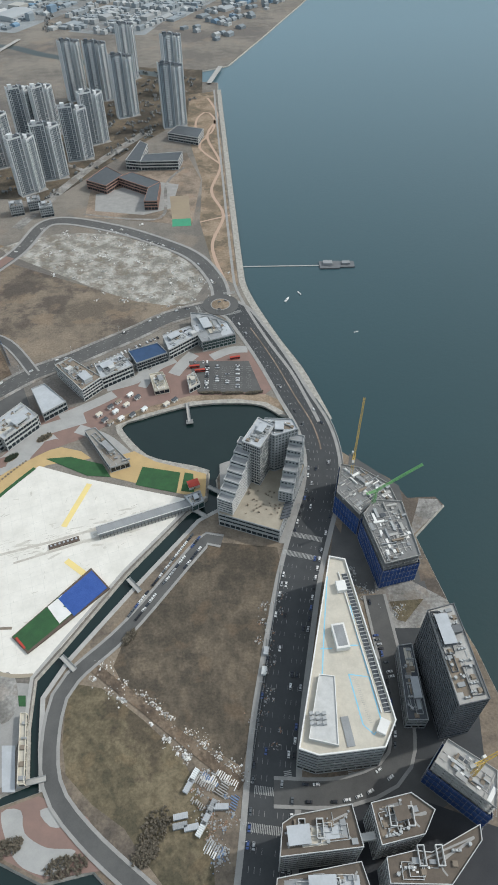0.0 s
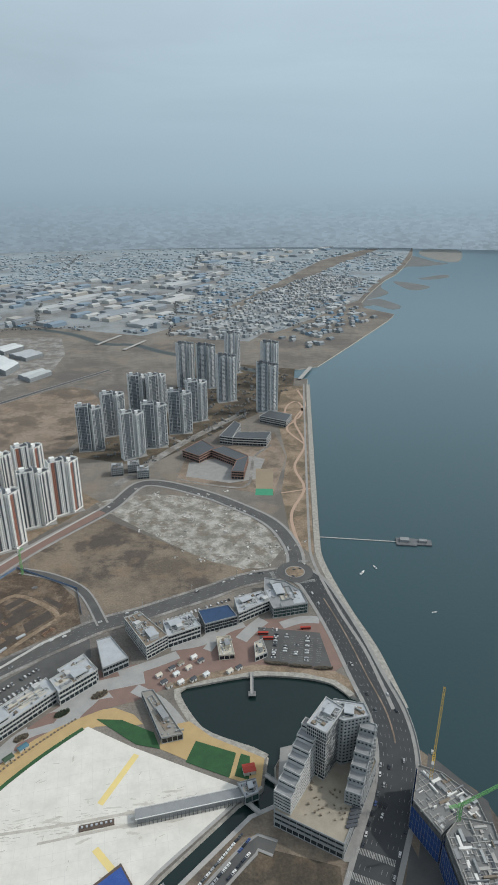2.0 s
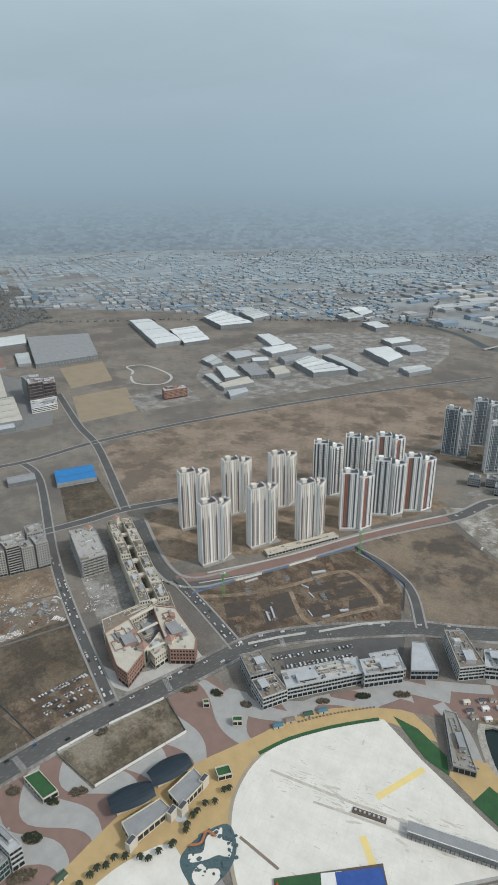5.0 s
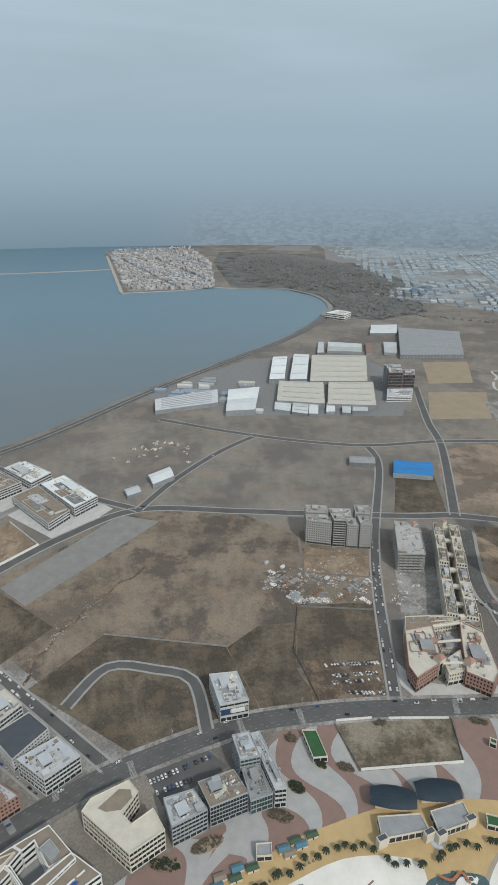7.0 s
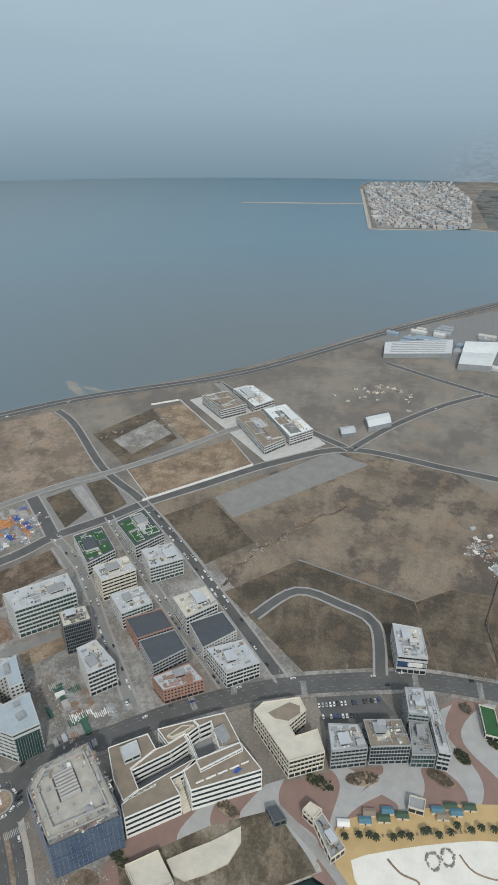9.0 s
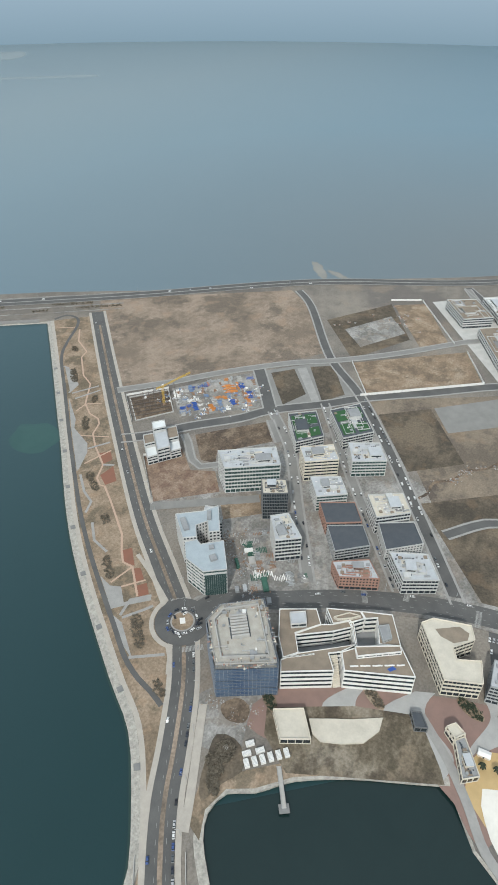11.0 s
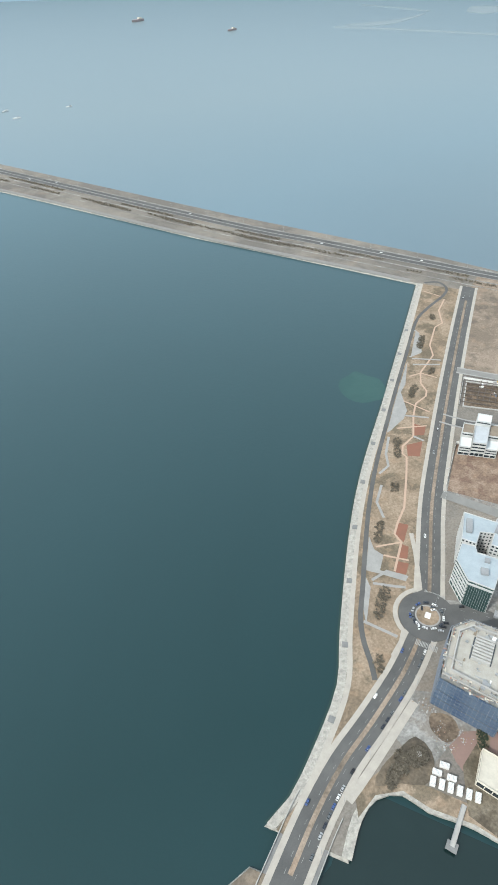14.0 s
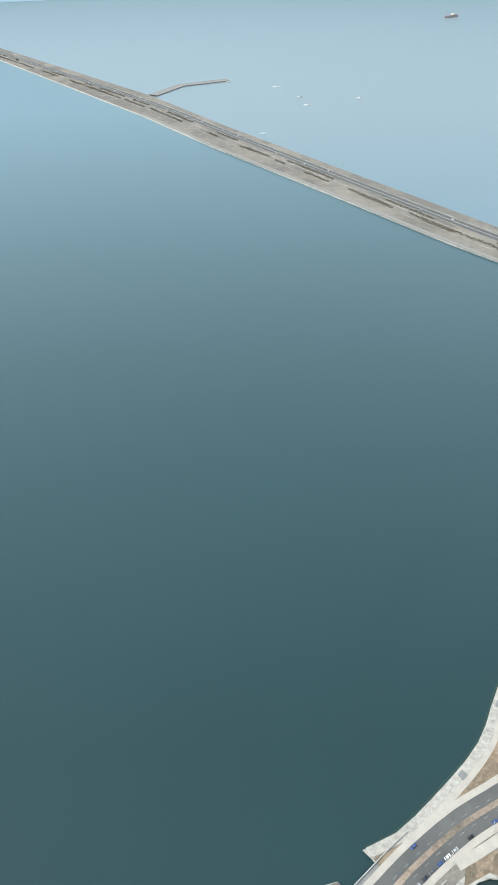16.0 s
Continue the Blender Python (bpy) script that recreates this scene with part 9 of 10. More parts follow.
for k, (x, y, a, b, rz) in enumerate(((-295, 16, 11, 4.5, 70), (-302, 47, 12, 5, 100), (-310, 105, 10, 5, 60), (-330, 124, 7, 4.5, 40), (-376, 134, 6, 4, 20), (-268, -50, 12, 4, 58), (-226, -116, 11, 4, 50), (-337, 168, 7, 4, 50),
                                      (-352, 300, 8, 4, 60), (-330, 314, 6, 4, 20), (-300, 322, 5, 3, 20), (-372, 215, 5, 3, 80), (-226, 402, 7, 3, 45), (-200, 428, 8, 3.5, 40), (-250, 372, 6, 3, 45), (-345, 150, 5, 3, 30))):
    pad("planting_bed", oval(x, y, a + 0.8, b + 0.8, rz), SOIL, 0.3, "oval planting bed in a plaza", "bed", 0.2)
    shrub_bed(oval(x, y, a, b, rz), "dark bare shrubs in an oval bed", 70, k, 1.6, TWIG if k % 3 else LEAF)
for k, (x, y, a, b, rz) in enumerate(((-112, 74, 13, 6, 10), (-150, 84, 10, 5, 20), (-176, -123, 8, 7, 20), (-164, -124, 9, 5, 60), (-154, -119, 9, 4, 40), (-62, 92, 14, 8, 60), (-66, 80, 9, 6, 40), (-92, 218, 8, 3, 55), (-40, 489, 12, 1.6, 0), (-16, 488, 12, 1.6, 0), (6, 488, 9, 1.6, 8))):
    shrub_bed(oval(x, y, a, b, rz), "dark bare bushes in rough grass", 130, 40 + k, 2.0, TWIG)
for k, (x, y) in enumerate(PARK_SHRUBS):
    shrub_bed(oval(x, y, 8.5, 4.5, 40 + 7 * (k % 4)), "dark leafless bushes on a park lawn", 42, 60 + k, 1.3, TWIG)


def palm_model():
    root = thing("palm_tree", "short palm with drooping dull green fronds", "tree", group="beach palms")
    bm = bmesh.new()
    bmesh.ops.create_cone(bm, cap_ends=True, segments=8, radius1=0.32, radius2=0.22, depth=5.0, matrix=Matrix.Translation((0, 0, 2.5)))
    part("trunk", bm, BARK, root)
    for k in range(11):
        bm = bmesh.new()
        a = k * 2.4
        pts = [(0.2 + 0.55 * j, 5.0 + 1.0 * math.sin(j * 0.55) - 0.05 * j * j * (1 + 0.4 * (k % 3))) for j in range(6)]
        prev = None
        for j, (rr, z) in enumerate(pts):
            w = 0.7 * (1 - abs(j - 2.2) / 5)
            c, s = math.cos(a), math.sin(a)
            cur = [bm.verts.new((rr * c - w * s, rr * s + w * c, z - 0.25)), bm.verts.new((rr * c, rr * s, z)), bm.verts.new((rr * c + w * s, rr * s - w * c, z - 0.25))]
            if prev:
                bm.faces.new((prev[0], cur[0], cur[1], prev[1]))
                bm.faces.new((prev[1], cur[1], cur[2], prev[2]))
            prev = cur
        part("frond", bm, LEAF, root)
    return root


palm = palm_model()
PALM_LINE = smooth_line([(-255, 36), (-258, 58), (-265, 90), (-272, 118), (-276, 136), (-270, 154), (-256, 170), (-250, 190), (-252, 222), (-252, 250)], 5)
places = along(PALM_LINE, 7.2)
for k, (x, y, a) in enumerate(places):
    m_ = pose(x + rnd.uniform(-3, 3), y + rnd.uniform(-3, 3), 0.2, 0, 0, rnd.uniform(0, 360))
    if k == 0:
        palm.matrix_basis = m_
    else:
        copy_thing(palm, m_)
bm = bmesh.new()
for l in ([(-262, 60), (-268, 95), (-272, 118)], [(-251.5, 338.5), (-238.3, 360.4), (-223.9, 381.0), (-210.9, 397.8)]):
    for x, y, a in along(smooth_line(l, 5), 3.4):
        box(bm, x, y, 0.2, 1.6, 1.6, 0.6, a)
        box(bm, x, y, 0.8, 1.1, 1.1, 0.5, a + 45)
tagged(obj("planter_row", bm, BROWN_ROOF), "rows of small brown straw planters", "planters", kind="stuff")


# ---- surf park buildings ----
def hut(label, x, y, rz, sx, sy, h, roof, wall=WHITE, group=""):
    root = thing("hut", label, "hut", x, y, 0.1, rz, group)
    bm = bmesh.new()
    box(bm, 0, 0, 0, sx, sy, h)
    part("wall", bm, wall, root)
    bm = bmesh.new()
    v = [bm.verts.new(p) for p in ((-sx / 2 - 0.3, -sy / 2 - 0.3, h), (sx / 2 + 0.3, -sy / 2 - 0.3, h), (sx / 2 + 0.3, sy / 2 + 0.3, h), (-sx / 2 - 0.3, sy / 2 + 0.3, h), (-sx / 2, 0, h + 0.9), (sx / 2, 0, h + 0.9))]
    for f in ((0, 1, 5, 4), (2, 3, 4, 5), (1, 2, 5), (3, 0, 4), (3, 2, 1, 0)):
        bm.faces.new([v[i] for i in f])
    part("roof", bm, roof, root)
    bm = bmesh.new()
    box(bm, 0, -sy / 2 - 0.05, 0.1, 1.0, 0.12, 2.0)
    part("door", bm, GLASS, root)
    return root


ROOFS = [CREAM, ROOF_DARK, BROWN_ROOF, WHITE, ROOF_DARK, SHEET]
for k, (x, y) in enumerate(((-151, 458), (-141, 469), (-134, 477), (-123, 487), (-144, 450), (-135, 462), (-125, 472), (-115, 483), (-138, 446), (-128, 452), (-117, 457), (-106, 465), (-84, 472), (-76, 478))):
    hut("small market hut with a gabled roof", x, y, 48, 6, 4, 2.8, ROOFS[k % 6], WHITE, "market huts")
CABIN_GREEN = mat("dull_green_cabin_roof", (0.05, 0.085, 0.055), (0.07, 0.105, 0.07), 4, 0.8)
CABIN_TEAL = mat("faded_teal_cabin_roof", (0.07, 0.16, 0.21), (0.1, 0.2, 0.25), 4, 0.8)
CABIN_ROOFS = [(CABIN_GREEN, "dull green"), (CABIN_TEAL, "faded teal"), (BROWN_ROOF, "brown"), (CABIN_GREEN, "dull green"), (CABIN_TEAL, "faded teal")]
for k, (x, y) in enumerate(((-266, 33), (-270, 48), (-276, 51), (-273, 61), (-279, 64), (-277, 74), (-284, 99), (-280, 102), (-288, 109), (-284, 112), (-289, 122), (-262, 322), (-258, 334), (-250, 350), (-243, 362))):
    paint, tone_ = (WHITE, "white") if k == 0 else CABIN_ROOFS[k % 5]
    hut("low beach cabin with a %s roof" % tone_, x, y, 95 if k < 11 else 55, 8.5, 5, 2.6, paint, CREAM, "beach cabins")
block("kiosk", "small kiosk with a flat grey roof", [(-290, 80), (-288, 91), (-279, 89), (-281, 78)], 5, 1, CREAM, GLASS, ROOF_MID, "bands", 0)
block("market_hall", "low cream hall with a flat cream roof", [(-105, 514), (-91, 518), (-82, 491), (-97, 487)], 5, 1, CREAM, GLASS, ROOF_CREAM, "bands", 1)
block("boat_hall", "long low grey hall with a flat roof", [(-160, 430), (-150, 434), (-111, 388), (-128, 381)], 6, 1, GREY_WALL, GLASS, mat("tan_grey_roof", (0.3, 0.28, 0.25), (0.24, 0.225, 0.2), 8, 0.9), "bands", 2)
block("wave_hall", "angled pale blue machine hall at the pool tip", [(-58, 346), (-44, 352), (-40, 340), (-50, 334)], 7, 1, GREY_WALL, GLASS_GREEN, ROOF_GREY, "bands", 2)
hut("small house with a red gabled roof", -51, 364, 20, 10, 8, 4, RED)
block("ticket_hall", "long low pale hall on a promenade", [(-262, 12.5), (-268.5, 18), (-246.3, 34.1), (-238.2, 24.5)], 6, 1, CREAM, GLASS, ROOF_MID, "bands", 1)
block("ticket_hall", "angled cream entrance house on a promenade", [(-267.5, 4.5), (-273.2, 9.4), (-268.8, 17.6), (-261.5, 12.2)], 9, 2, CREAM, GLASS, ROOF_CREAM, "punched", 0)
block("pavilion", "low pavilion with a dark slate roof", [(-267.8, -21.5), (-270.7, -14.4), (-261.4, -6.2), (-257.3, -14.7)], 5, 1, DARK_WALL, GLASS, ROOF_DARK, "bands", 0)
for pts in ([(-217, -108), (-229, -89), (-211, -74), (-200, -93)],):
    block("marquee_hall", "low cream-roofed hall by the basin", pts, 6, 1, CREAM, GLASS, ROOF_CREAM, "bands", 0)
pad("canopy_deck", [(-226.7, -83.2), (-234.8, -69.6), (-242.3, -55.9), (-255.0, -37.2), (-244.2, -35.7), (-230.1, -42.2), (-221.6, -55.6), (-215.8, -68.7), (-218.0, -76.3)], ROOF_CREAM, 1.6, "broad cream deck beside a basin", "deck", 1.5)
for pts in ([(-377, 144), (-374, 156), (-346, 156), (-348, 144)], [(-270, 252), (-264, 262), (-256, 258), (-262, 248)], [(-296, 300), (-290, 306), (-286, 302), (-292, 296)], [(-330, 296), (-326, 300), (-322, 297), (-326, 293)]):
    block("rest_room", "small cream service building with a turf roof", pts, 4.5, 1, CREAM, GLASS, GREEN, "bands", 0)
# twin hall with dark curved roofs
twin = thing("twin_hall", "cream beach hall with two dark curved metal roofs", "building", -285, 205, 0)
for cx, cy, rz in ((-298, 190, 68), (-295, 226, 76)):
    bm = bmesh.new()
    n = 12
    vs = []
    for j in range(n + 1):
        for k in range(7):
            u, v = j / n * 2 - 1, k / 6 * 2 - 1
            x, y = u * 17.5, v * 10.5 * (1 - 0.3 * u * u)
            z = 8 + 3.5 * (1 - v * v) - 0.8 * u * u
            c, s = math.cos(radians(rz)), math.sin(radians(rz))
            vs.append(bm.verts.new((cx + 285 + x * c - y * s, cy - 205 + x * s + y * c, z)))
    for j in range(n):
        for k in range(6):
            bm.faces.new((vs[j * 7 + k], vs[(j + 1) * 7 + k], vs[(j + 1) * 7 + k + 1], vs[j * 7 + k + 1]))
    bmesh.ops.solidify(bm, geom=bm.faces[:], thickness=0.4)
    part("curved_roof", bm, mat("dark_blue_grey_metal", (0.05, 0.075, 0.1), (0.065, 0.09, 0.115), 8, 0.5, fine=1.5), twin, "dark blue-grey curved roof")
    bm = bmesh.new()
    box(bm, cx + 285, cy - 205, 0, 26, 10, 8.2, rz)
    part("hall_wall", bm, CREAM, twin)
for pts, h in (([(-287, 172), (-281, 204), (-268, 204), (-270, 168)], 6), ([(-281, 212), (-282, 240), (-266, 238), (-264, 210)], 6)):
    block("", "", pts, h, 1, CREAM, GLASS, ROOF_MID, "punched", 0, root=twin)
for x, y in ((-270, 168), (-266, 203), (-263, 211), (-268, 238)):
    bm = bmesh.new()
    box(bm, x + 285, y - 205, 0, 4.5, 8, 9, 10)
    part("corner_tower", bm, CREAM, twin)
    bm = bmesh.new()
    box(bm, x + 285, y - 205, 9, 3.4, 6.6, 0.3, 10)
    part("tower_roof", bm, ROOF_DARK, twin)

pad("yard_pool", [(-167.9, 142.6), (-159.0, 142.5), (-152.1, 114.3), (-160.6, 114.5)], ROOF_GREY, 0.42, "long shallow grey pool basin", "pool", 0.2)
pad("lawn", [(-165.1, 175.8), (-159.7, 175.7), (-157.9, 168.1), (-162.7, 168.2)], GREEN, 0.36, "small green turf square", "lawn")
pad("rock_garden", [(-181.1, 191.4), (-170.1, 188.2), (-164.2, 169.6), (-167.1, 158.8), (-175.4, 158.9)], SITE_GROUND, 0.34, "grey rocky garden beside a canal", "garden", 0.1, 4)
block("yard_wall_building", "narrow cream service range beside a canal", [(-159.0, 162.0), (-154.6, 162.0), (-145.8, 117.4), (-150.4, 117.4)], 4, 1, CREAM, GLASS, ROOF_CREAM, "bands", 2)
# machine house along the pool pier
pier = thing("wave_pier", "long low grey pier house across the surf pool", "pier")
bm = bmesh.new()
ribbon(bm, [(-129, 312), (-49, 342)], 3.8, -3.8, 5.5, 5.2)
part("wall", bm, GREY_WALL, pier)
bm = bmesh.new()
ribbon(bm, [(-130, 311.6), (-48, 342.4)], 4.2, -4.2, 5.9, 0.35)
part("roof", bm, ROOF_MID, pier)
for s in (4.6, -4.6):
    bm = bmesh.new()
    ribbon(bm, [(-130, 311.6), (-48, 342.4)], s + 0.3, s - 0.3, 6.6, 0.5)
    part("rail", bm, WHITE, pier)
bm = bmesh.new()
for x, y, a in along([(-129, 312), (-49, 342)], 3.0):
    box(bm, x + 2.0, y - 5.2, 0.3, 0.5, 1.2, 4.5, a)
part("buttress", bm, CONCRETE_DARK, pier)
pier2 = thing("pool_platform", "dark timber platform on the pool floor", "platform")
bm = bmesh.new()
ribbon(bm, [(-169, 299), (-145, 308)], 2.4, -2.4, 1.2, 0.9)
part("deck", bm, mat("dark_timber", (0.1, 0.075, 0.06), (0.14, 0.11, 0.09), 3, 0.9), pier2)
bm = bmesh.new()
for x, y, a in along([(-167, 300), (-147, 307.5)], 3.5):
    box(bm, x, y, 1.2, 1.6, 1.4, 0.9, a)
part("locker", bm, ROOF_GREY, pier2)
# covered ramp with a blue tarpaulin
ramp = thing("ramp", "green ramp half covered by a bright blue tarpaulin", "ramp")
bm = bmesh.new()
prism(bm, [(-180, 219), (-130, 278), (-112, 259), (-165, 206)], 0.3, 2.0)
part("base", bm, bpy.data.materials["dark_timber"], ramp)
bm = bmesh.new()
prism(bm, [(-179, 219), (-150, 253), (-136, 239), (-165, 208)], 2.0, 2.25)
part("turf", bm, GREEN, ramp)
bm = bmesh.new()
prism(bm, [(-151, 250), (-129, 275), (-114, 259), (-136, 235)], 2.3, 2.8)
part("tarpaulin", bm, TARP, ramp, "bright blue tarpaulin")
bm = bmesh.new()
prism(bm, [(-158, 243), (-148, 254), (-142, 248), (-146, 243), (-136, 240), (-146, 229)], 2.3, 2.6)
part("sheet", bm, WHITE, ramp, "crumpled white sheet")
bm = bmesh.new()
box(bm, -172, 214, 2.26, 1.6, 12, 0.3, 45)
part("mat_strip", bm, RED, ramp)
# play pool with rock and slides
play = thing("play_pool", "children's splash pool with dark rocks and slides", "pool")
bm = bmesh.new()
prism(bm, smooth_line([(-239, 187), (-240, 208), (-232, 227), (-218, 222), (-209, 210), (-207, 194), (-214, 180), (-227, 180)], 3, True), 0.3, 0.5)
for k in range(60):
    a, d = rnd.uniform(0, 6.28), rnd.uniform(9, 17)
    bmesh.ops.create_icosphere(bm, subdivisions=1, radius=rnd.uniform(0.6, 1.7), matrix=pose(-224 + d * math.cos(a), 205 + d * 1.2 * math.sin(a), 0.6, 0, 0, rnd.uniform(0, 90)) @ Matrix.Diagonal((rnd.uniform(0.7, 1.6), rnd.uniform(0.5, 1.3), 0.55, 1)))
part("rockwork", bm, mat("teal_grey_rockwork", (0.09, 0.14, 0.15), (0.05, 0.08, 0.09), 2, 0.8), play)
bm = bmesh.new()
ribbon(bm, smooth_line([(-240, 196), (-235, 203), (-238, 212), (-230, 214)], 1.5), 0.9, -0.9, 2.4, 0.3)
part("slide", bm, mat("rust_orange_plastic", (0.4, 0.16, 0.07), (0.34, 0.13, 0.06), 2, 0.4), play)
bm = bmesh.new()
prism(bm, smooth_line([(-224, 184), (-216, 181), (-209, 186), (-208, 195), (-213, 199), (-219, 194), (-225, 193)], 2, True), 0.36, 0.6)
prism(bm, smooth_line([(-236, 192), (-230, 200), (-236, 210), (-233, 222), (-226, 216), (-219, 219), (-213, 210), (-220, 206), (-224, 198), (-231, 189)], 2, True), 0.4, 0.62)
part("basin", bm, POOL, play)
bm = bmesh.new()
bmesh.ops.create_cone(bm, cap_ends=True, segments=24, radius1=5, radius2=5, depth=0.3, matrix=Matrix.Translation((-262, 208, 0.35)))
part("round_pad", bm, ROOF_GREY, play)
for x, y in ((-249.5, 92), (-253, 102)):
    bm = bmesh.new()
    for k in range(16):
        a = 6.28 * k / 16
        bmesh.ops.create_icosphere(bm, subdivisions=1, radius=rnd.uniform(0.6, 1.3), matrix=Matrix.Translation((x + rnd.uniform(4.8, 6.2) * math.cos(a), y + rnd.uniform(3.8, 5) * math.sin(a), 0.6)))
    tagged(obj("rock_ring", bm, ROCK_GREY), "ring of tan boulders round sand", "rocks")

pad("pond_floor", [(-219, 56), (-226, 62), (-228.6, 75.7), (-221, 82), (-213, 76), (-210, 66)], GRASS_OLIVE, 0.46, "drained pond with dark green sludge", "pond", 0.1, 3)
bm = bmesh.new()
ribbon(bm, smooth_line([(-247, 62), (-239, 70), (-235, 81), (-228, 80)], 2), 0.8, -0.7, 0.44)
ribbon(bm, smooth_line([(-256, 110), (-246, 118), (-243, 136), (-249, 152)], 3), 0.6, -0.6, 0.445)
tagged(obj("pool_stain", bm, SOIL), "brown run-off stain on a drained pool", "stain", kind="structure")

# ---- walls and fences ----
def part_like(ob, parent):
    """Another piece on the same mesh."""
    o = new(ob.name.split(".")[0], ob.data)
    o.parent = parent
    return o


def fence(line, h, material, label, panel=11.0):
    root = thing("fence", label, "fence")
    for a, b in zip(line, line[1:]):
        d = math.dist(a, b)
        n = max(1, round(d / panel))
        ang = math.degrees(math.atan2(b[1] - a[1], b[0] - a[0]))
        bm = bmesh.new()
        box(bm, 0, 0, 0.05, d / n - 0.06, 0.14, h)
        one = part("panel", bm, material, root)
        for k in range(n):
            t_ = (k + 0.5) / n
            if k:
                one = part_like(one, root)
            one.matrix_basis = pose(a[0] + (b[0] - a[0]) * t_, a[1] + (b[1] - a[1]) * t_, 0, 0, 0, ang)
        bm = bmesh.new()
        for k in range(n + 1):
            t_ = k / n
            box(bm, a[0] + (b[0] - a[0]) * t_, a[1] + (b[1] - a[1]) * t_, 0, 0.16, 0.3, h + 0.15, ang)
        part("post", bm, STEEL, root)
    return root


fence([(-331, 179), (-324, 222), (-317, 264)], 3.4, WHITE, "tall white hoarding round a bare plot")
fence([(-383, 178), (-378, 210)], 3, WHITE, "white hoarding along a road")
fence([(-374, 224), (-361, 276)], 3, WHITE, "white hoarding along a road")
fence([(-331, 179), (-382, 176)], 2, STEEL, "grey mesh fence of a bare plot")
fence([(-317, 264), (-360, 278)], 2, STEEL, "grey mesh fence of a bare plot")
fence([(-642, -218), (-750, -90)], 4, WHITE, "long white hoarding round a building plot")
fence([(-750, -90), (-822, -132)], 3, WHITE, "white hoarding round a building plot")
fence([(-714, -260), (-648, -212)], 3, WHITE, "white hoarding round a building plot")
fence([(-952, -240), (-836, -154)], 3, WHITE, "white hoarding round a building plot")
fence([(-927, -284), (-952, -242)], 3, WHITE, "white hoarding round a building plot")
fence([(-406, -378), (-355, -328)], 3, WHITE, "white hoarding round a red soil plot")
fence([(-406, -378), (-438, -349)], 3, WHITE, "white hoarding round a red soil plot")
fence([(-532, -436), (-490, -472)], 3, WHITE, "white hoarding round a foundation pit")
fence([(-490, -472), (-450, -430)], 3, WHITE, "white hoarding round a foundation pit")
fence([(-551, -15), (-501, 105)], 1.8, STEEL, "thin mesh fence round a grass field")
fence([(-353, 383), (-336, 412), (-319, 436)], 3.0, WHITE, "pale hoarding along a curving road")
fence([(-310, 447), (-284, 487), (-262, 511)], 3.0, WHITE, "pale hoarding along a curving road")
fence([(-375, 616), (-332, 601), (-284, 584), (-261, 540)], 3.0, TARP_DULL, "faded blue hoarding round a soil plot")
fence([(-376, 615), (-397, 562)], 3.0, TARP_DULL, "faded blue hoarding round a soil plot")
fence([(-398, 561), (-412, 524)], 3.0, WHITE, "white hoarding round a soil plot")
fence([(-412, 523), (-426, 490)], 3.0, TARP_DULL, "faded blue hoarding round a soil plot")
fence([(-426, 488), (-440, 456)], 3.0, WHITE, "white hoarding round a soil plot")
fence([(-441, 455), (-460, 404)], 3.0, TARP_DULL, "faded blue hoarding round a soil plot")
fence([(-2, 126), (24, 272)], 1.6, STEEL, "thin fence along a pavement")
fence([(-545, 197), (-477, 170), (-458, 171), (-408, 172)], 2.2, CONCRETE_DARK, "dark mesh fence beside a car park")
fence([(-610, 215), (-576, 299)], 2.2, CONCRETE_DARK, "dark fence beside a heaped plot")
fence([(-544, 200), (-518, 277)], 2.2, CONCRETE_DARK, "dark fence beside a heaped plot")

# ---- clutter: rubble, containers, stacks ----
def rubble(label, line, width, n, seed, materials, big=1.6):
    n, big = int(n * 1.7), big * 0.55
    """Heaps of broken pieces strewn along a line."""
    r = random.Random(seed)
    l = smooth_line(line, 3)
    heaps = []
    for k in range(max(6, n // 14)):
        x, y = r.choice(l)
        heaps.append((x + r.gauss(0, width), y + r.gauss(0, width), r.uniform(0.6, 2.6)))
    for m_ in materials:
        verts, faces = [], []
        for k in range(n // len(materials)):
            x, y, spread_ = r.choice(heaps)
            x, y = x + r.gauss(0, spread_), y + r.gauss(0, spread_)
            w = r.uniform(0.3, big) * (1.6 if r.random() < 0.12 else 0.9)
            a = r.uniform(0, 6.28)
            b = len(verts)
            for z, s in ((0.05, 1.0), (w * r.uniform(0.4, 0.9), 0.6)):
                for q in range(4):
                    verts.append((x + s * w * math.cos(a + q * 1.57) * r.uniform(0.7, 1.2), y + s * w * math.sin(a + q * 1.57) * r.uniform(0.7, 1.2), z))
            faces += [(b, b + 1, b + 5, b + 4), (b + 1, b + 2, b + 6, b + 5), (b + 2, b + 3, b + 7, b + 6), (b + 3, b, b + 4, b + 7), (b + 4, b + 5, b + 6, b + 7)]
        me = bpy.data.meshes.new("rubble")
        me.from_pydata(verts, [], faces)
        me.materials.append(m_)
        tagged(new("rubble", me), label, "rubble", kind="stuff")


RUST_METAL = mat("rusty_scrap", (0.2, 0.12, 0.08), (0.3, 0.2, 0.14), 2, 0.8)
rubble("white rubble and sacks along a dirt track", [(-113, 200), (-76, 172), (-34, 142), (-8, 122)], 0.7, 420, 1, (WHITE, CONCRETE, SOIL))
rubble("white rubble along a dirt track", [(-118, 190), (-80, 163), (-42, 132)], 0.6, 150, 2, (WHITE, CONCRETE))
rubble("heaps of scrap and timber on a vacant lot", [(4, 150), (12, 200), (18, 250)], 5, 240, 3, (CONCRETE, RUST_METAL, STEEL, CONCRETE_DARK))
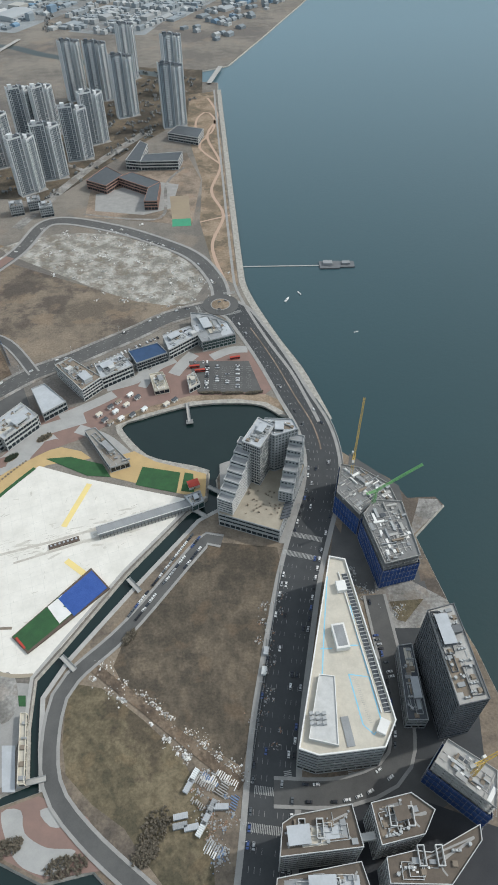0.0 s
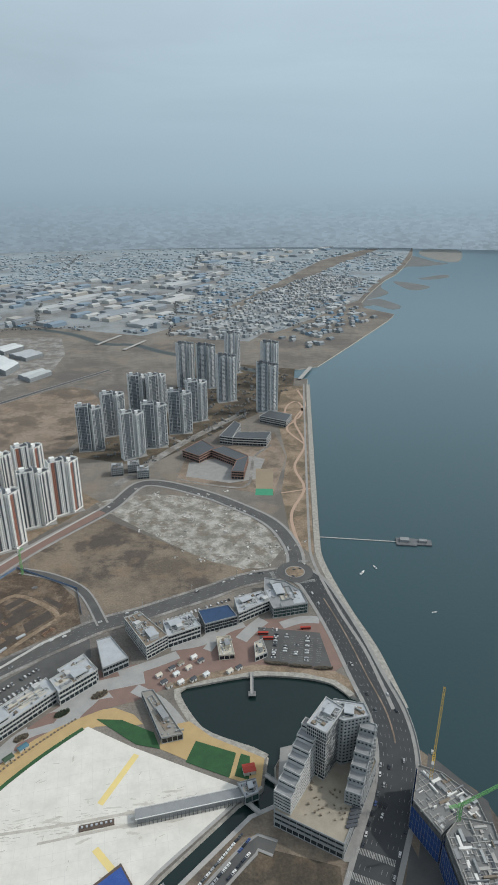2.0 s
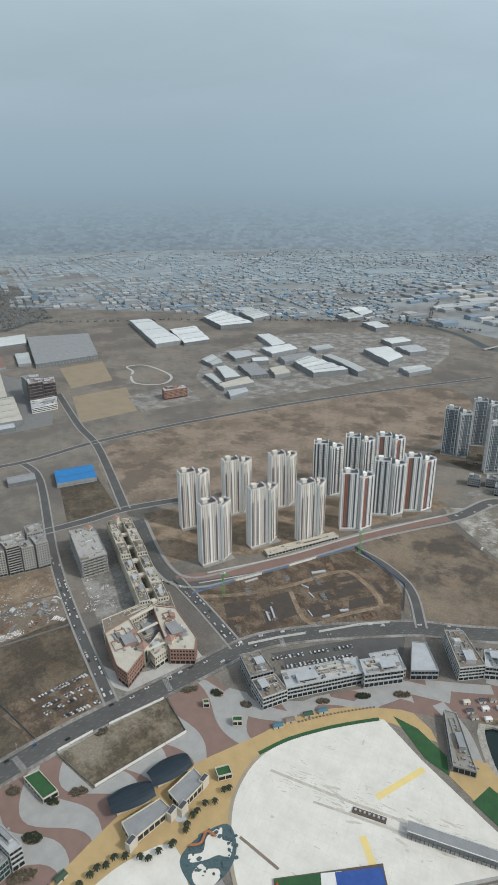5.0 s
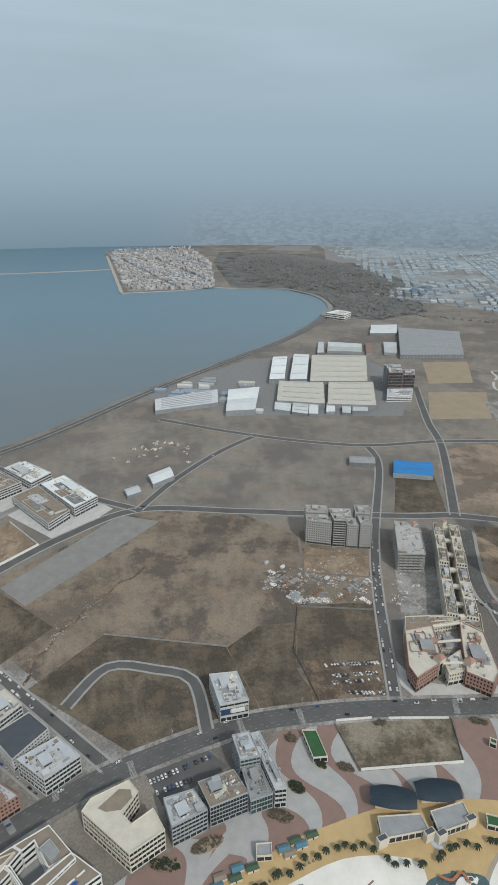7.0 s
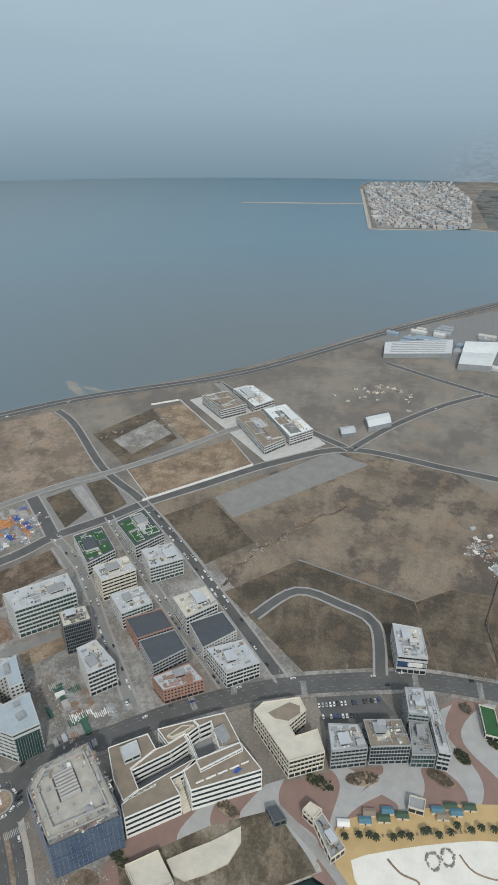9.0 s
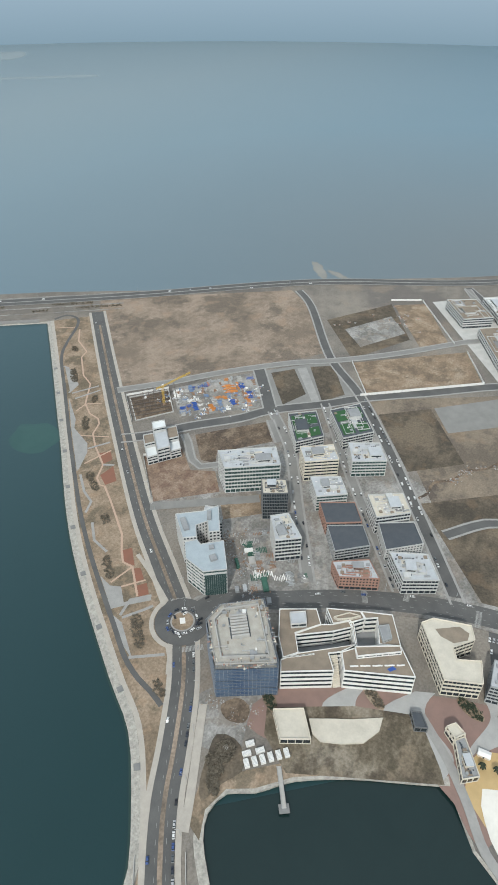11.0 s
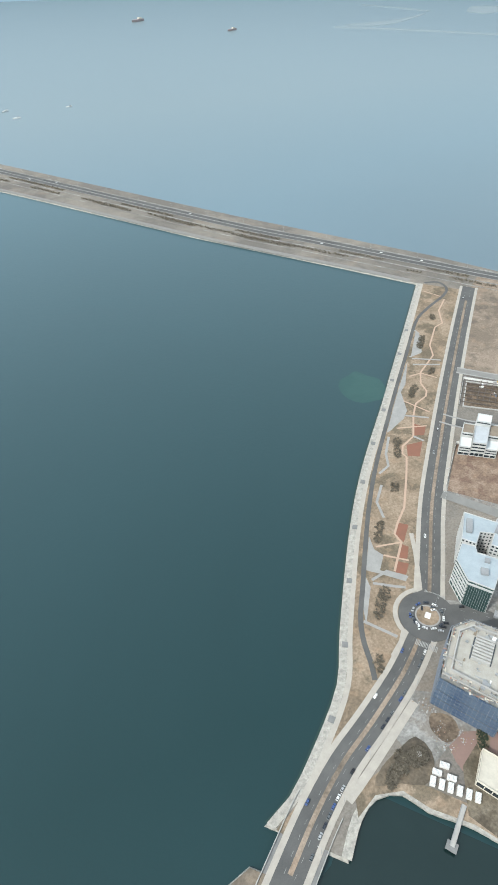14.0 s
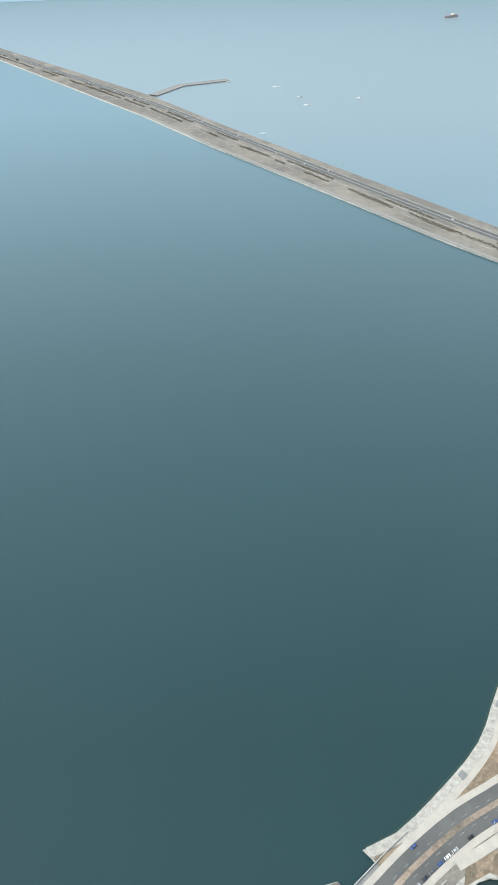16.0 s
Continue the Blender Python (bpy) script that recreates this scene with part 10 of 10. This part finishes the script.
rubble("scattered pale rubble over a field", [(-300, 815), (-200, 800), (-110, 750), (-75, 690), (-150, 690), (-250, 760)], 24, 900, 4, (CONCRETE, WHITE, RUBBLE), 2.4)
rubble("heaps of building debris", [(-590, 170), (-600, 225), (-575, 270), (-545, 282)], 12, 900, 5, (CONCRETE, ROOF_MID, RUST_METAL, STEEL, SOIL, WHITE), 1.7)
rubble("white heap of debris bags", [(-557, 199), (-547, 232)], 2.4, 420, 6, (WHITE, CONCRETE), 1.5)
rubble("debris on a building plot", [(-640, 290), (-600, 280), (-580, 300)], 12, 160, 7, (CONCRETE, SOIL, STEEL))
rubble("stacked building material in a yard", [(-500, -440), (-560, -380), (-575, -330), (-500, -370)], 10, 500, 8, (STEEL, TARP_DULL, RUST_METAL, WHITE, CONCRETE), 3.2)
rubble("debris and material on a soil plot", [(-396, 447), (-375, 440), (-358, 425)], 6, 90, 9, (CONCRETE_DARK, SOIL, RUST_METAL), 1.6)
WET_EARTH = mat("damp_dug_earth", (0.066, 0.056, 0.05), (0.095, 0.078, 0.064), 9, 0.9, fine=1.2, bump=0.8)
for k, pts in enumerate(([(-396, 447), (-380, 483), (-346, 456), (-359, 420)], [(-370, 507), (-354, 534), (-344, 524), (-359, 497)], [(-354, 543), (-339, 566), (-330, 564), (-346, 536)], [(-342, 534), (-326, 558), (-316, 554), (-331, 526)], [(-350, 500), (-336, 530), (-312, 541), (-338, 494)],
            [(-318, 515), (-301, 542), (-291, 531), (-308, 502)], [(-342, 467), (-344, 489), (-316, 499), (-314, 490), (-329, 464)], [(-317, 561), (-314, 566), (-287, 554), (-289, 546)], [(-420, 415), (-400, 440), (-385, 420), (-400, 400)])):
    pad("excavation", pts, WET_EARTH, 0.1 + 0.008 * k, "dark damp rectangle of dug earth", "ground", 0.15)
bm = bmesh.new()
ribbon(bm, smooth_line([(-452, 405), (-419, 440), (-386, 493), (-363, 550), (-343, 563), (-293, 541), (-284, 522)], 6), 3.0, -3.0, 0.19)
ribbon(bm, smooth_line([(-378, 484), (-338, 456), (-320, 458), (-308, 488), (-278, 540)], 6), 2.6, -2.6, 0.2)
tagged(obj("haul_track", bm, SOIL), "worn tan haul track across a soil plot", "track", kind="structure")
bm = bmesh.new()
for x0, y0, x1, y1, w in ((-374, 436, -361, 427, 2.2), (-376, 446, -360, 434, 2.0), (-376, 502, -366, 503, 2.0), (-360, 496, -350, 492, 1.5), (-341, 469, -331, 464, 1.2), (-322, 470, -318, 478, 2.6), (-314, 492, -308, 500, 3.0), (-382, 530, -372, 545, 4.0), (-430, 462, -424, 478, 2.5)):
    box(bm, (x0 + x1) / 2, (y0 + y1) / 2, 0.1, math.dist((x0, y0), (x1, y1)), w, 1.3, math.degrees(math.atan2(y1 - y0, x1 - x0)))
tagged(obj("pipe_stacks", bm, ROOF_GREY), "grey stacks of pipes and sheet piles", "stack", kind="stuff")
rubble("site clutter round low buildings", [(-330, -215), (-352, -230), (-318, -190), (-300, -170)], 7, 320, 10, (CONCRETE, RUST_METAL, SOIL, STEEL, ROOF_MID), 1.8)
rubble("debris along a dirt track", [(-484.0, -102.9), (-511.7, -91.3), (-544.2, -72.8), (-577.9, -48.0), (-614.0, -14.5)], 4, 240, 11, (CONCRETE, CONCRETE_DARK, RUST_METAL))
rubble("spoil and material on a rough plot", [(-800, -320), (-860, -260), (-900, -250), (-830, -220)], 14, 200, 12, (CONCRETE, STEEL, BRICK, SOIL), 1.8)
rubble("tan spoil heaps", [(-1000, 60), (-1050, 100), (-1010, 150)], 18, 240, 13, (SOIL, CONCRETE, CREAM), 4)
rubble("site clutter on an island yard", [(78, 270), (92, 250), (110, 235)], 5, 200, 14, (CONCRETE, STEEL, CONCRETE_DARK))
rubble("scrap and stacked goods in a camp", [(-30, 118), (-24, 100), (-26, 84), (-34, 110)], 5, 200, 15, (CONCRETE, STEEL, SOIL, RUST_METAL))
rubble("piles of goods beside a pavement", [(-15, 108), (-18, 90), (-22, 72)], 2.5, 90, 16, (TARP_DULL, CONCRETE, STEEL))
rubble("site clutter beside the wrapped building", [(-200, -155), (-206, -140), (-196, -128), (-215, -118)], 4, 160, 17, (CONCRETE, RUST_METAL, SOIL, STEEL), 1.1)
rubble("debris round a construction frame", [(-570, 340), (-540, 330), (-520, 320)], 9, 260, 18, (WHITE, CONCRETE, STEEL, RUST_METAL))
for k, (x, y, sx, sy, rz) in enumerate(((-318, -172, 16, 5, 40), (-304, -160, 7, 4, 35), (-336, -196, 9, 6, 40), (-345, -205, 5, 8, 40), (-326, -206, 12, 3, 42))):
    bm = bmesh.new()
    box(bm, x, y, 0.1, sx, sy, 1.4, rz)
    box(bm, x + 1, y + 1, 1.5, sx * 0.6, sy * 0.7, 0.8, rz + 7)
    tagged(obj("material_stack", bm, (NET_GREEN, ROOF_MID, CONCRETE, WHITE, NET_GREEN)[k]), "netted stacks of building material on a site", "stack", kind="stuff")
def goods(label, pts, n, angle, seed, paints):
    """Rows of stacked building goods and machines laid out in a yard, one mesh to a colour."""
    r = random.Random(seed)
    xs, ys = [p[0] for p in pts], [p[1] for p in pts]
    lots = []
    while len(lots) < max(3, n // 9):
        x, y = r.uniform(min(xs), max(xs)), r.uniform(min(ys), max(ys))
        if inside(pts, x, y):
            lots.append((x, y, angle + r.choice((0, 0, 90)), r.uniform(2.5, 8), r.uniform(0.5, 1.6)))
    for k, paint in enumerate(paints):
        bm = bmesh.new()
        for x, y, a, long_, h in lots[k::len(paints)]:
            c, s = math.cos(radians(a)), math.sin(radians(a))
            for j in range(r.randint(4, 12)):
                o, e = 1.5 * j - 6, r.uniform(-1, 1)
                if inside(pts, x - s * o + c * e, y + c * o + s * e):
                    box(bm, x - s * o + c * e, y + c * o + s * e, 0.1, long_ * r.uniform(0.6, 1.1), r.uniform(0.4, 1.1), h * r.uniform(0.4, 1.0), a + r.uniform(-3, 3))
        tagged(obj("stacked_goods", bm, paint), label, "goods", kind="stuff")


goods("stacked pipes, boards and steel in a building yard", [(-534, -431), (-620, -364), (-559, -318), (-488, -385)], 700, 132, 1, (STEEL, ORANGE, TARP_DULL, CONCRETE, RUST_METAL, WHITE, TARP, CONCRETE_DARK))
goods("stacked building goods on an office site", [(-354.7, -222.6), (-382.8, -200.3), (-342.1, -137.9), (-304.7, -177.8)], 260, 40, 2, (CONCRETE, STEEL, NET_GREEN, RUST_METAL, WHITE, CONCRETE_DARK))
goods("steel and timber laid out on a soil plot", [(-439.9, 410.2), (-365.9, 599.0), (-296.4, 569.1), (-268.9, 526.1), (-364.8, 387.5)], 130, 60, 3, (CONCRETE_DARK, RUST_METAL, SOIL, CONCRETE_DARK))
goods("stacked materials on a building plot", [(-623.5, 178.2), (-574.8, 301.3), (-529.1, 282.5), (-548.1, 202.9), (-588.0, 164.6)], 260, 25, 4, (CONCRETE, STEEL, RUST_METAL, ROOF_MID, WHITE))
goods("stacked goods in a site camp", [(-42, 122), (-20, 128), (-8, 112), (-22, 72), (-36, 88)], 110, 60, 5, (CONCRETE, STEEL, WHITE, TARP_DULL))
box_m = [ROOF_GREY, SHEET, ROOF_GREY, ROOF_MID]
for k, (x, y, a) in enumerate(((-42, 116, 60), (-39, 122, 60), (-46, 99, 10), (-46, 94, 10), (-39, 93, 10), (-33, 92, 60), (-30, 98, 62), (-27, 104, 62), (-21, 104, 0), (8, 190, 80), (10, 205, 80), (-300, -190, 40), (-305, -185, 40), (-587.1, 247.7, -65), (-580.7, 265.8, -65), (-573.3, 278.2, -65), (-566.6, 288.1, 25), (-623.0, 203.2, -60), (-636.4, 186.4, -60), (-560.3, 265.0, -65), (-175.8, -105.7, 226), (-179.9, -101.6, 226), (-184.0, -97.6, 226), (-188.2, -93.6, 226), (-192.3, -89.5, 226), (-196.4, -85.5, 226), (-181.7, -109.1, 136), (-188.3, -102.1, 136), (-189.0, -110.7, 136))):
    root = thing("site_container", "white metal site container" if k > 19 else "grey metal site container", "container", x, y, 0.1, a, "site containers")
    bm = bmesh.new()
    box(bm, 0, 0, 0, 9 if k < 9 else 6, 3.4, 2.7)
    part("body", bm, WHITE if k > 19 else box_m[k % 4], root)
    bm = bmesh.new()
    for j in range(7):
        box(bm, -3.6 + 1.2 * j if k < 9 else -2.4 + 0.8 * j, 0, 2.7, 0.2, 3.3, 0.08)
    part("roof_rib", bm, STEEL, root)
for k in range(3):
    root = thing("pipe_stack", "stack of orange pipes on timber", "pipes", -576 + 4.6 * k, -374 + 5.2 * k, 0.1, 128)
    for j in range(4):
        bm = bmesh.new()
        bmesh.ops.create_cone(bm, cap_ends=True, segments=10, radius1=0.55, radius2=0.55, depth=17 - 1.5 * j, matrix=pose(0.6 * j, 1.25 * j - 2, 0.6, 0, 90, 0))
        part("pipe", bm, ORANGE, root)


# ---- cranes ----
def crane(label, x, y, h, jib, heading, paint, z=0.0, lift=0):
    root = thing("tower_crane", label, "crane", x, y, z, heading)

    def lattice(name, a, b, w):
        a, b = Vector(a), Vector(b)
        d = (b - a)
        u = d.normalized()
        side = u.cross(Vector((0, 1, 0))).normalized() if abs(u.y) < 0.9 else Vector((1, 0, 0))
        up = u.cross(side).normalized()
        bm = bmesh.new()

        def bar(p, q, t):
            v = q - p
            mtx = Matrix.Translation((p + q) / 2) @ v.to_track_quat("Z", "Y").to_matrix().to_4x4() @ Matrix.Diagonal((t, t, v.length, 1))
            bmesh.ops.create_cube(bm, size=1, matrix=mtx)
        cs = [side * i * w / 2 + up * j * w / 2 for i, j in ((-1, -1), (1, -1), (1, 1), (-1, 1))]
        for c_ in cs:
            bar(a + c_, b + c_, 0.28)
        n = max(2, int(d.length / (w * 1.6)))
        for k in range(n):
            p, q = a + d * (k / n), a + d * ((k + 1) / n)
            for i in range(4):
                bar(p + cs[i], q + cs[(i + 1) % 4], 0.16)
        part(name, bm, paint, root)
    lattice("mast", (0, 0, 0), (0, 0, h), 2.0)
    lattice("jib", (0, 0, h), (jib, 0.01, h + lift), 1.4)
    lattice("counter_jib", (0, 0, h), (-jib * 0.28, 0.01, h), 1.4)
    bm = bmesh.new()
    box(bm, -jib * 0.26, 0, h - 2, 3, 2, 3)
    part("counterweight", bm, CONCRETE, root)
    bm = bmesh.new()
    box(bm, 1.6, 1.6, h - 1, 2, 1.8, 2.4)
    part("cab", bm, WHITE, root)
    return root


crane("yellow luffing tower crane on a building site", 88, 352, 52, 34, 75, YELLOW_STEEL, lift=34)
crane("green luffing tower crane on a building site", 101, 316, 48, 40, 20, GREEN_STEEL, lift=16)
crane("yellow tower crane rising from a frame", 128, 110, 62, 28, 20, YELLOW_STEEL, lift=18)
crane("yellow tower crane beside a foundation", -500, -420, 26, 42, 160, YELLOW_STEEL, lift=4)
crane("green piling rig on a soil plot", -430, 425, 30, 6, 30, GREEN_STEEL)
crane("green piling rig on a soil plot", -362, 605, 34, 6, 60, GREEN_STEEL)

# ---- water's edge: piers, barge, boats ----
lake_pier = thing("floating_pier", "long thin floating walkway out to a dark barge", "pier", 0, 0, SEA)
bm = bmesh.new()
ribbon(bm, [(-10, 740), (97, 740)], 1.0, -1.0, 0.7, 0.7)
part("walkway", bm, CONCRETE, lake_pier)
barge = thing("barge", "dark flat work barge moored in the lake", "barge", 120, 740, SEA)
bm = bmesh.new()
box(bm, -10, 0, 0, 26, 18, 1.6)
box(bm, 13, 1, 0, 20, 14, 1.6)
part("hull", bm, DARK_WALL, barge)
bm = bmesh.new()
box(bm, -12, 2, 1.6, 12, 8, 3)
box(bm, 12, 2, 1.6, 10, 6, 2.6)
part("deck_house", bm, ROOF_MID, barge)
for a, b in (((-63, 474), (-59, 447)), ((-186, -86), (-164, -70))):
    root = thing("jetty", "small timber jetty with railings", "jetty")
    bm = bmesh.new()
    ribbon(bm, [a, b], 1.5, -1.5, 0.5, 0.5)
    part("deck", bm, CONCRETE, root)
    bm = bmesh.new()
    q = Vector(b)
    box(bm, q.x, q.y, 0.0, 6, 7, 0.46, math.degrees(math.atan2(b[1] - a[1], b[0] - a[0])))
    part("landing", bm, CONCRETE_DARK, root)
    bm = bmesh.new()
    ribbon(bm, [a, b], 1.6, 1.5, 1.5, 1.0)
    ribbon(bm, [a, b], -1.5, -1.6, 1.5, 1.0)
    part("railing", bm, STEEL, root)
for x, y, s, a in ((50, 662, 11, 60), (66, 676, 8, 120), (127, 594, 6, 20), (-173, -1981, 22, 10), (-154, -2071, 24, 40), (-94, -2218, 24, 0), (-998, -3658, 80, 30), (-1306, -3172, 60, 30), (-40, -1700, 14, 0), (60, -2300, 20, 50), (-330, -2050, 20, 20)):
    root = thing("boat", "small pale boat on the water" if s < 50 else "rust-hulled freighter at anchor far out", "boat", x, y, SEA, a)
    bm = bmesh.new()
    v0 = [(-0.5, -0.1), (0.2, -0.11), (0.5, 0), (0.2, 0.11), (-0.5, 0.1)]
    prism(bm, [(s * u, s * v) for u, v in v0], 0, 0.12 * s)
    part("hull", bm, WHITE if s < 50 else HULL_RED, root)
    bm = bmesh.new()
    box(bm, -0.2 * s, 0, 0.12 * s, 0.25 * s, 0.13 * s, 0.08 * s)
    part("cabin", bm, GREY_WALL if s < 50 else CREAM, root)
bm = bmesh.new()
for line in ([(285, -2130), (210, -2260), (60, -2330)],):
    ribbon(bm, line, 16, -16, 0.2, 3)
tagged(obj("mole", bm, ROCK_GREY), "dark stone mole off a causeway", "breakwater", kind="structure")


# ---- lamps and cars ----
def lamp_post():
    root = thing("street_lamp", "slim grey street lamp with a curved arm", "lamp", group="street lamps")
    bm = bmesh.new()
    bmesh.ops.create_cone(bm, cap_ends=True, segments=6, radius1=0.16, radius2=0.09, depth=10, matrix=Matrix.Translation((0, 0, 5)))
    part("post", bm, STEEL, root)
    bm = bmesh.new()
    box(bm, 1.2, 0, 9.9, 2.6, 0.14, 0.14)
    arm = part("lamp_arm", bm, STEEL, root)
    bm = bmesh.new()
    box(bm, 2.5, 0, 9.72, 0.9, 0.3, 0.16)
    part("lamp_head", bm, WHITE, arm)
    return root


lamp = lamp_post()
first = True
for line, off, step in ((ROAD_MAIN, 16, 32), (ROAD_SOUTH, -12, 34), (RING_ROAD, 11.5, 60), (COAST_ROAD[1:8], 12.5, 80)):
    for x, y, a in along(sides(smooth_line(line, 10), off), step, 10):
        m_ = pose(x, y, 0.0, 0, 0, a - 90 if off > 0 else a + 90)
        if first:
            lamp.matrix_basis, first = m_, False
        else:
            copy_thing(lamp, m_)


def car_model():
    root = thing("car", "parked family car with dark windows", "car", group="parked cars")
    bm = bmesh.new()
    prof = [(-2.2, 0.35), (2.2, 0.35), (2.25, 0.75), (1.25, 0.92), (-1.9, 0.98), (-2.25, 0.8)]
    for i, w in ((0, -0.9), (1, 0.9)):
        vs = [bm.verts.new((x, w, z)) for x, z in prof]
        bm.faces.new(vs if i else vs[::-1])
    bm.verts.ensure_lookup_table()
    n = len(prof)
    for k in range(n):
        bm.faces.new((bm.verts[k], bm.verts[(k + 1) % n], bm.verts[n + (k + 1) % n], bm.verts[n + k]))
    box(bm, -0.45, 0, 1.38, 1.9, 1.35, 0.08)
    body = part("body", bm, CAR_PAINT, root)
    bm = bmesh.new()
    v = [bm.verts.new(p) for p in ((-1.9, -0.82, 0.95), (1.1, -0.82, 0.92), (1.1, 0.82, 0.92), (-1.9, 0.82, 0.95), (-1.5, -0.66, 1.4), (0.5, -0.66, 1.4), (0.5, 0.66, 1.4), (-1.5, 0.66, 1.4))]
    for f in ((4, 5, 6, 7), (0, 1, 5, 4), (1, 2, 6, 5), (2, 3, 7, 6), (3, 0, 4, 7)):
        bm.faces.new([v[i] for i in f])
    part("glazing", bm, GLASS, body)
    for x in (-1.4, 1.4):
        for y in (-0.82, 0.82):
            bm = bmesh.new()
            bmesh.ops.create_cone(bm, cap_ends=True, segments=8, radius1=0.34, radius2=0.34, depth=0.2, matrix=pose(x, y, 0.34, 90))
            part("wheel", bm, RUBBER, root)
    return root


car = car_model()
spots = []
r = random.Random(11)


def lane(line, off, step, chance, z=0.25):
    for x, y, a in along(sides(smooth_line(line, 8), off), step, 6):
        if r.random() < chance:
            spots.append((x, y, z, a + (180 if off > 0 else 0)))


def row(a, b, n, heading, chance=0.85, z=0.12):
    for k in range(n):
        if r.random() < chance:
            t_ = k / max(1, n - 1)
            spots.append((a[0] + (b[0] - a[0]) * t_, a[1] + (b[1] - a[1]) * t_, z, heading + r.uniform(-4, 4)))


for off, chance in ((-12.8, 0.55), (-9.2, 0.1), (-5.8, 0.12), (5.8, 0.12), (9.2, 0.1), (12.8, 0.5)):
    lane(ROAD_MAIN[:8], off, 9, chance)
lane(ROAD_MAIN[7:], 9.2, 20, 0.2)
lane(ROAD_MAIN[7:], -9.2, 20, 0.15)
lane(ROAD_SOUTH[1:7], -7.8, 6.5, 0.7, 0.3)
lane(ROAD_SOUTH[1:7], 7.8, 9, 0.3, 0.3)
lane(ROAD_SOUTH[7:], 5, 40, 0.3, 0.3)
lane(RING_ROAD, 7.5, 12, 0.3, 0.3)
lane(RING_ROAD, 5, 40, 0.25, 0.3)
lane(RING_ROAD, -5, 40, 0.25, 0.3)
lane(ROAD_NORTH[1:6], 6, 9, 0.45, 0.35)
lane([(12, 112), (60, 112), (95, 130), (100, 180), (96, 250)], 5, 7, 0.55, 0.5)
lane([(12, 112), (60, 112), (95, 130)], -5, 8, 0.5, 0.5)
for st in (STREETS[0][0], STREETS[1][0], STREETS[2][0][:3], STREETS[6][0][:3], STREETS[5][0]):
    lane(st, 3.2, 7.5, 0.5, 0.42)
    lane(st, -3.2, 7.5, 0.35, 0.42)
lane([(-640, 430), (-550, 395), (-470, 400)], 2, 9, 0.5, 0.4)
row((-50, 309), (-94, 236), 20, 57)
row((-44, 306), (-88, 233), 20, 57)
row((-40, 300), (-70, 252), 12, 57, 0.4)
row((-450, 194), (-441, 245), 18, 10, 0.9)
row((-436, 190), (-428, 241), 18, 10, 0.8)
row((-427, 190), (-420, 236), 16, 10, 0.7)
row((-412, 200), (-403, 233), 12, 10, 0.9)
row((-362, 10), (-374.5, 63), 18, 12, 0.85)
row((-352, 17), (-357, 46), 10, 12)
row((-310, 374), (-262, 444), 20, -35)
row((-320, 384), (-272, 452), 20, -35)
row((-182, 528), (-88, 596), 26, -55)
row((-165, 520), (-100, 572), 16, -55, 0.6)
row((-62, 540), (-40, 540), 6, 90, 0.7)
for k in range(4):
    row((-44 + 11 * k, 497), (-44 + 11 * k, 533), 11, 0, 0.45, 0.26)
row((92, 216), (100, 178), 12, 10, 0.8)
for k in range(11):
    a_ = k * 33 + 10
    spots.append((-249 + 12.4 * math.cos(radians(a_)), -212 + 12.4 * math.sin(radians(a_)), 0.64, a_ + 90))
row((-236, -206), (-236, -218), 3, 60, 1, 0.65)
row((-258, -200), (-250, -196), 3, 150, 1, 0.65)
for x, y, a in along(smooth_line(COAST_ROAD[:9], 30), 34, 5):
    if r.random() < 0.5:
        o = r.choice((-5, 5))
        spots.append((x - math.sin(radians(a)) * o, y + math.cos(radians(a)) * o, 0.55, a))
spots.sort(key=lambda s_: math.hypot(s_[0], s_[1]))
far_cars = bmesh.new()
for x, y, z, a in spots[240:]:
    box(far_cars, x, y, z + 0.2, 4.4, 1.8, 0.75, a)
    box(far_cars, x, y, z + 0.95, 2.2, 1.5, 0.45, a)
FAR_PAINT = palette("far_car_paint", [(0.7, 0.7, 0.69), (0.05, 0.05, 0.055), (0.4, 0.41, 0.42), (0.72, 0.72, 0.71), (0.1, 0.11, 0.12)], 0.35)
tagged(obj("distant_cars", far_cars, FAR_PAINT), "many small distant cars on roads and in car parks", "cars", kind="stuff")
for k, (x, y, z, a) in enumerate(spots[:240]):
    m_ = pose(x, y, z, 0, 0, a)
    if k == 0:
        car.matrix_basis = m_
    else:
        copy_thing(car, m_)
BUS_SPOTS = [(-14, 545, 10), (-58, 531, 8), (-52, 524, 8), (-40, 280, 90)]
for x, y, a in BUS_SPOTS[:3]:
    root = thing("bus", "red tour bus with dark windows", "bus", x, y, 0.25, a)
    bm = bmesh.new()
    box(bm, 0, 0, 0.4, 11, 2.5, 2.8)
    part("body", bm, RED, root)
    bm = bmesh.new()
    box(bm, 0, 0, 1.6, 11.05, 2.56, 1.0)
    part("glazing", bm, GLASS, root)
    for q in (-3.5, 3.5):
        bm = bmesh.new()
        bmesh.ops.create_cone(bm, cap_ends=True, segments=10, radius1=0.5, radius2=0.5, depth=2.52, matrix=pose(q, 0, 0.5, 90))
        part("axle", bm, RUBBER, root)
# bay lines of the north car park
bm = bmesh.new()
for k in range(6):
    for j in range(12):
        box(bm, -44 + 9 * k, 496 + 3.2 * j, 0.245, 5, 0.14, 0.02)
tagged(obj("bay_marking", bm, PAINT_WHITE), "white parking bay lines", "marking", kind="structure")
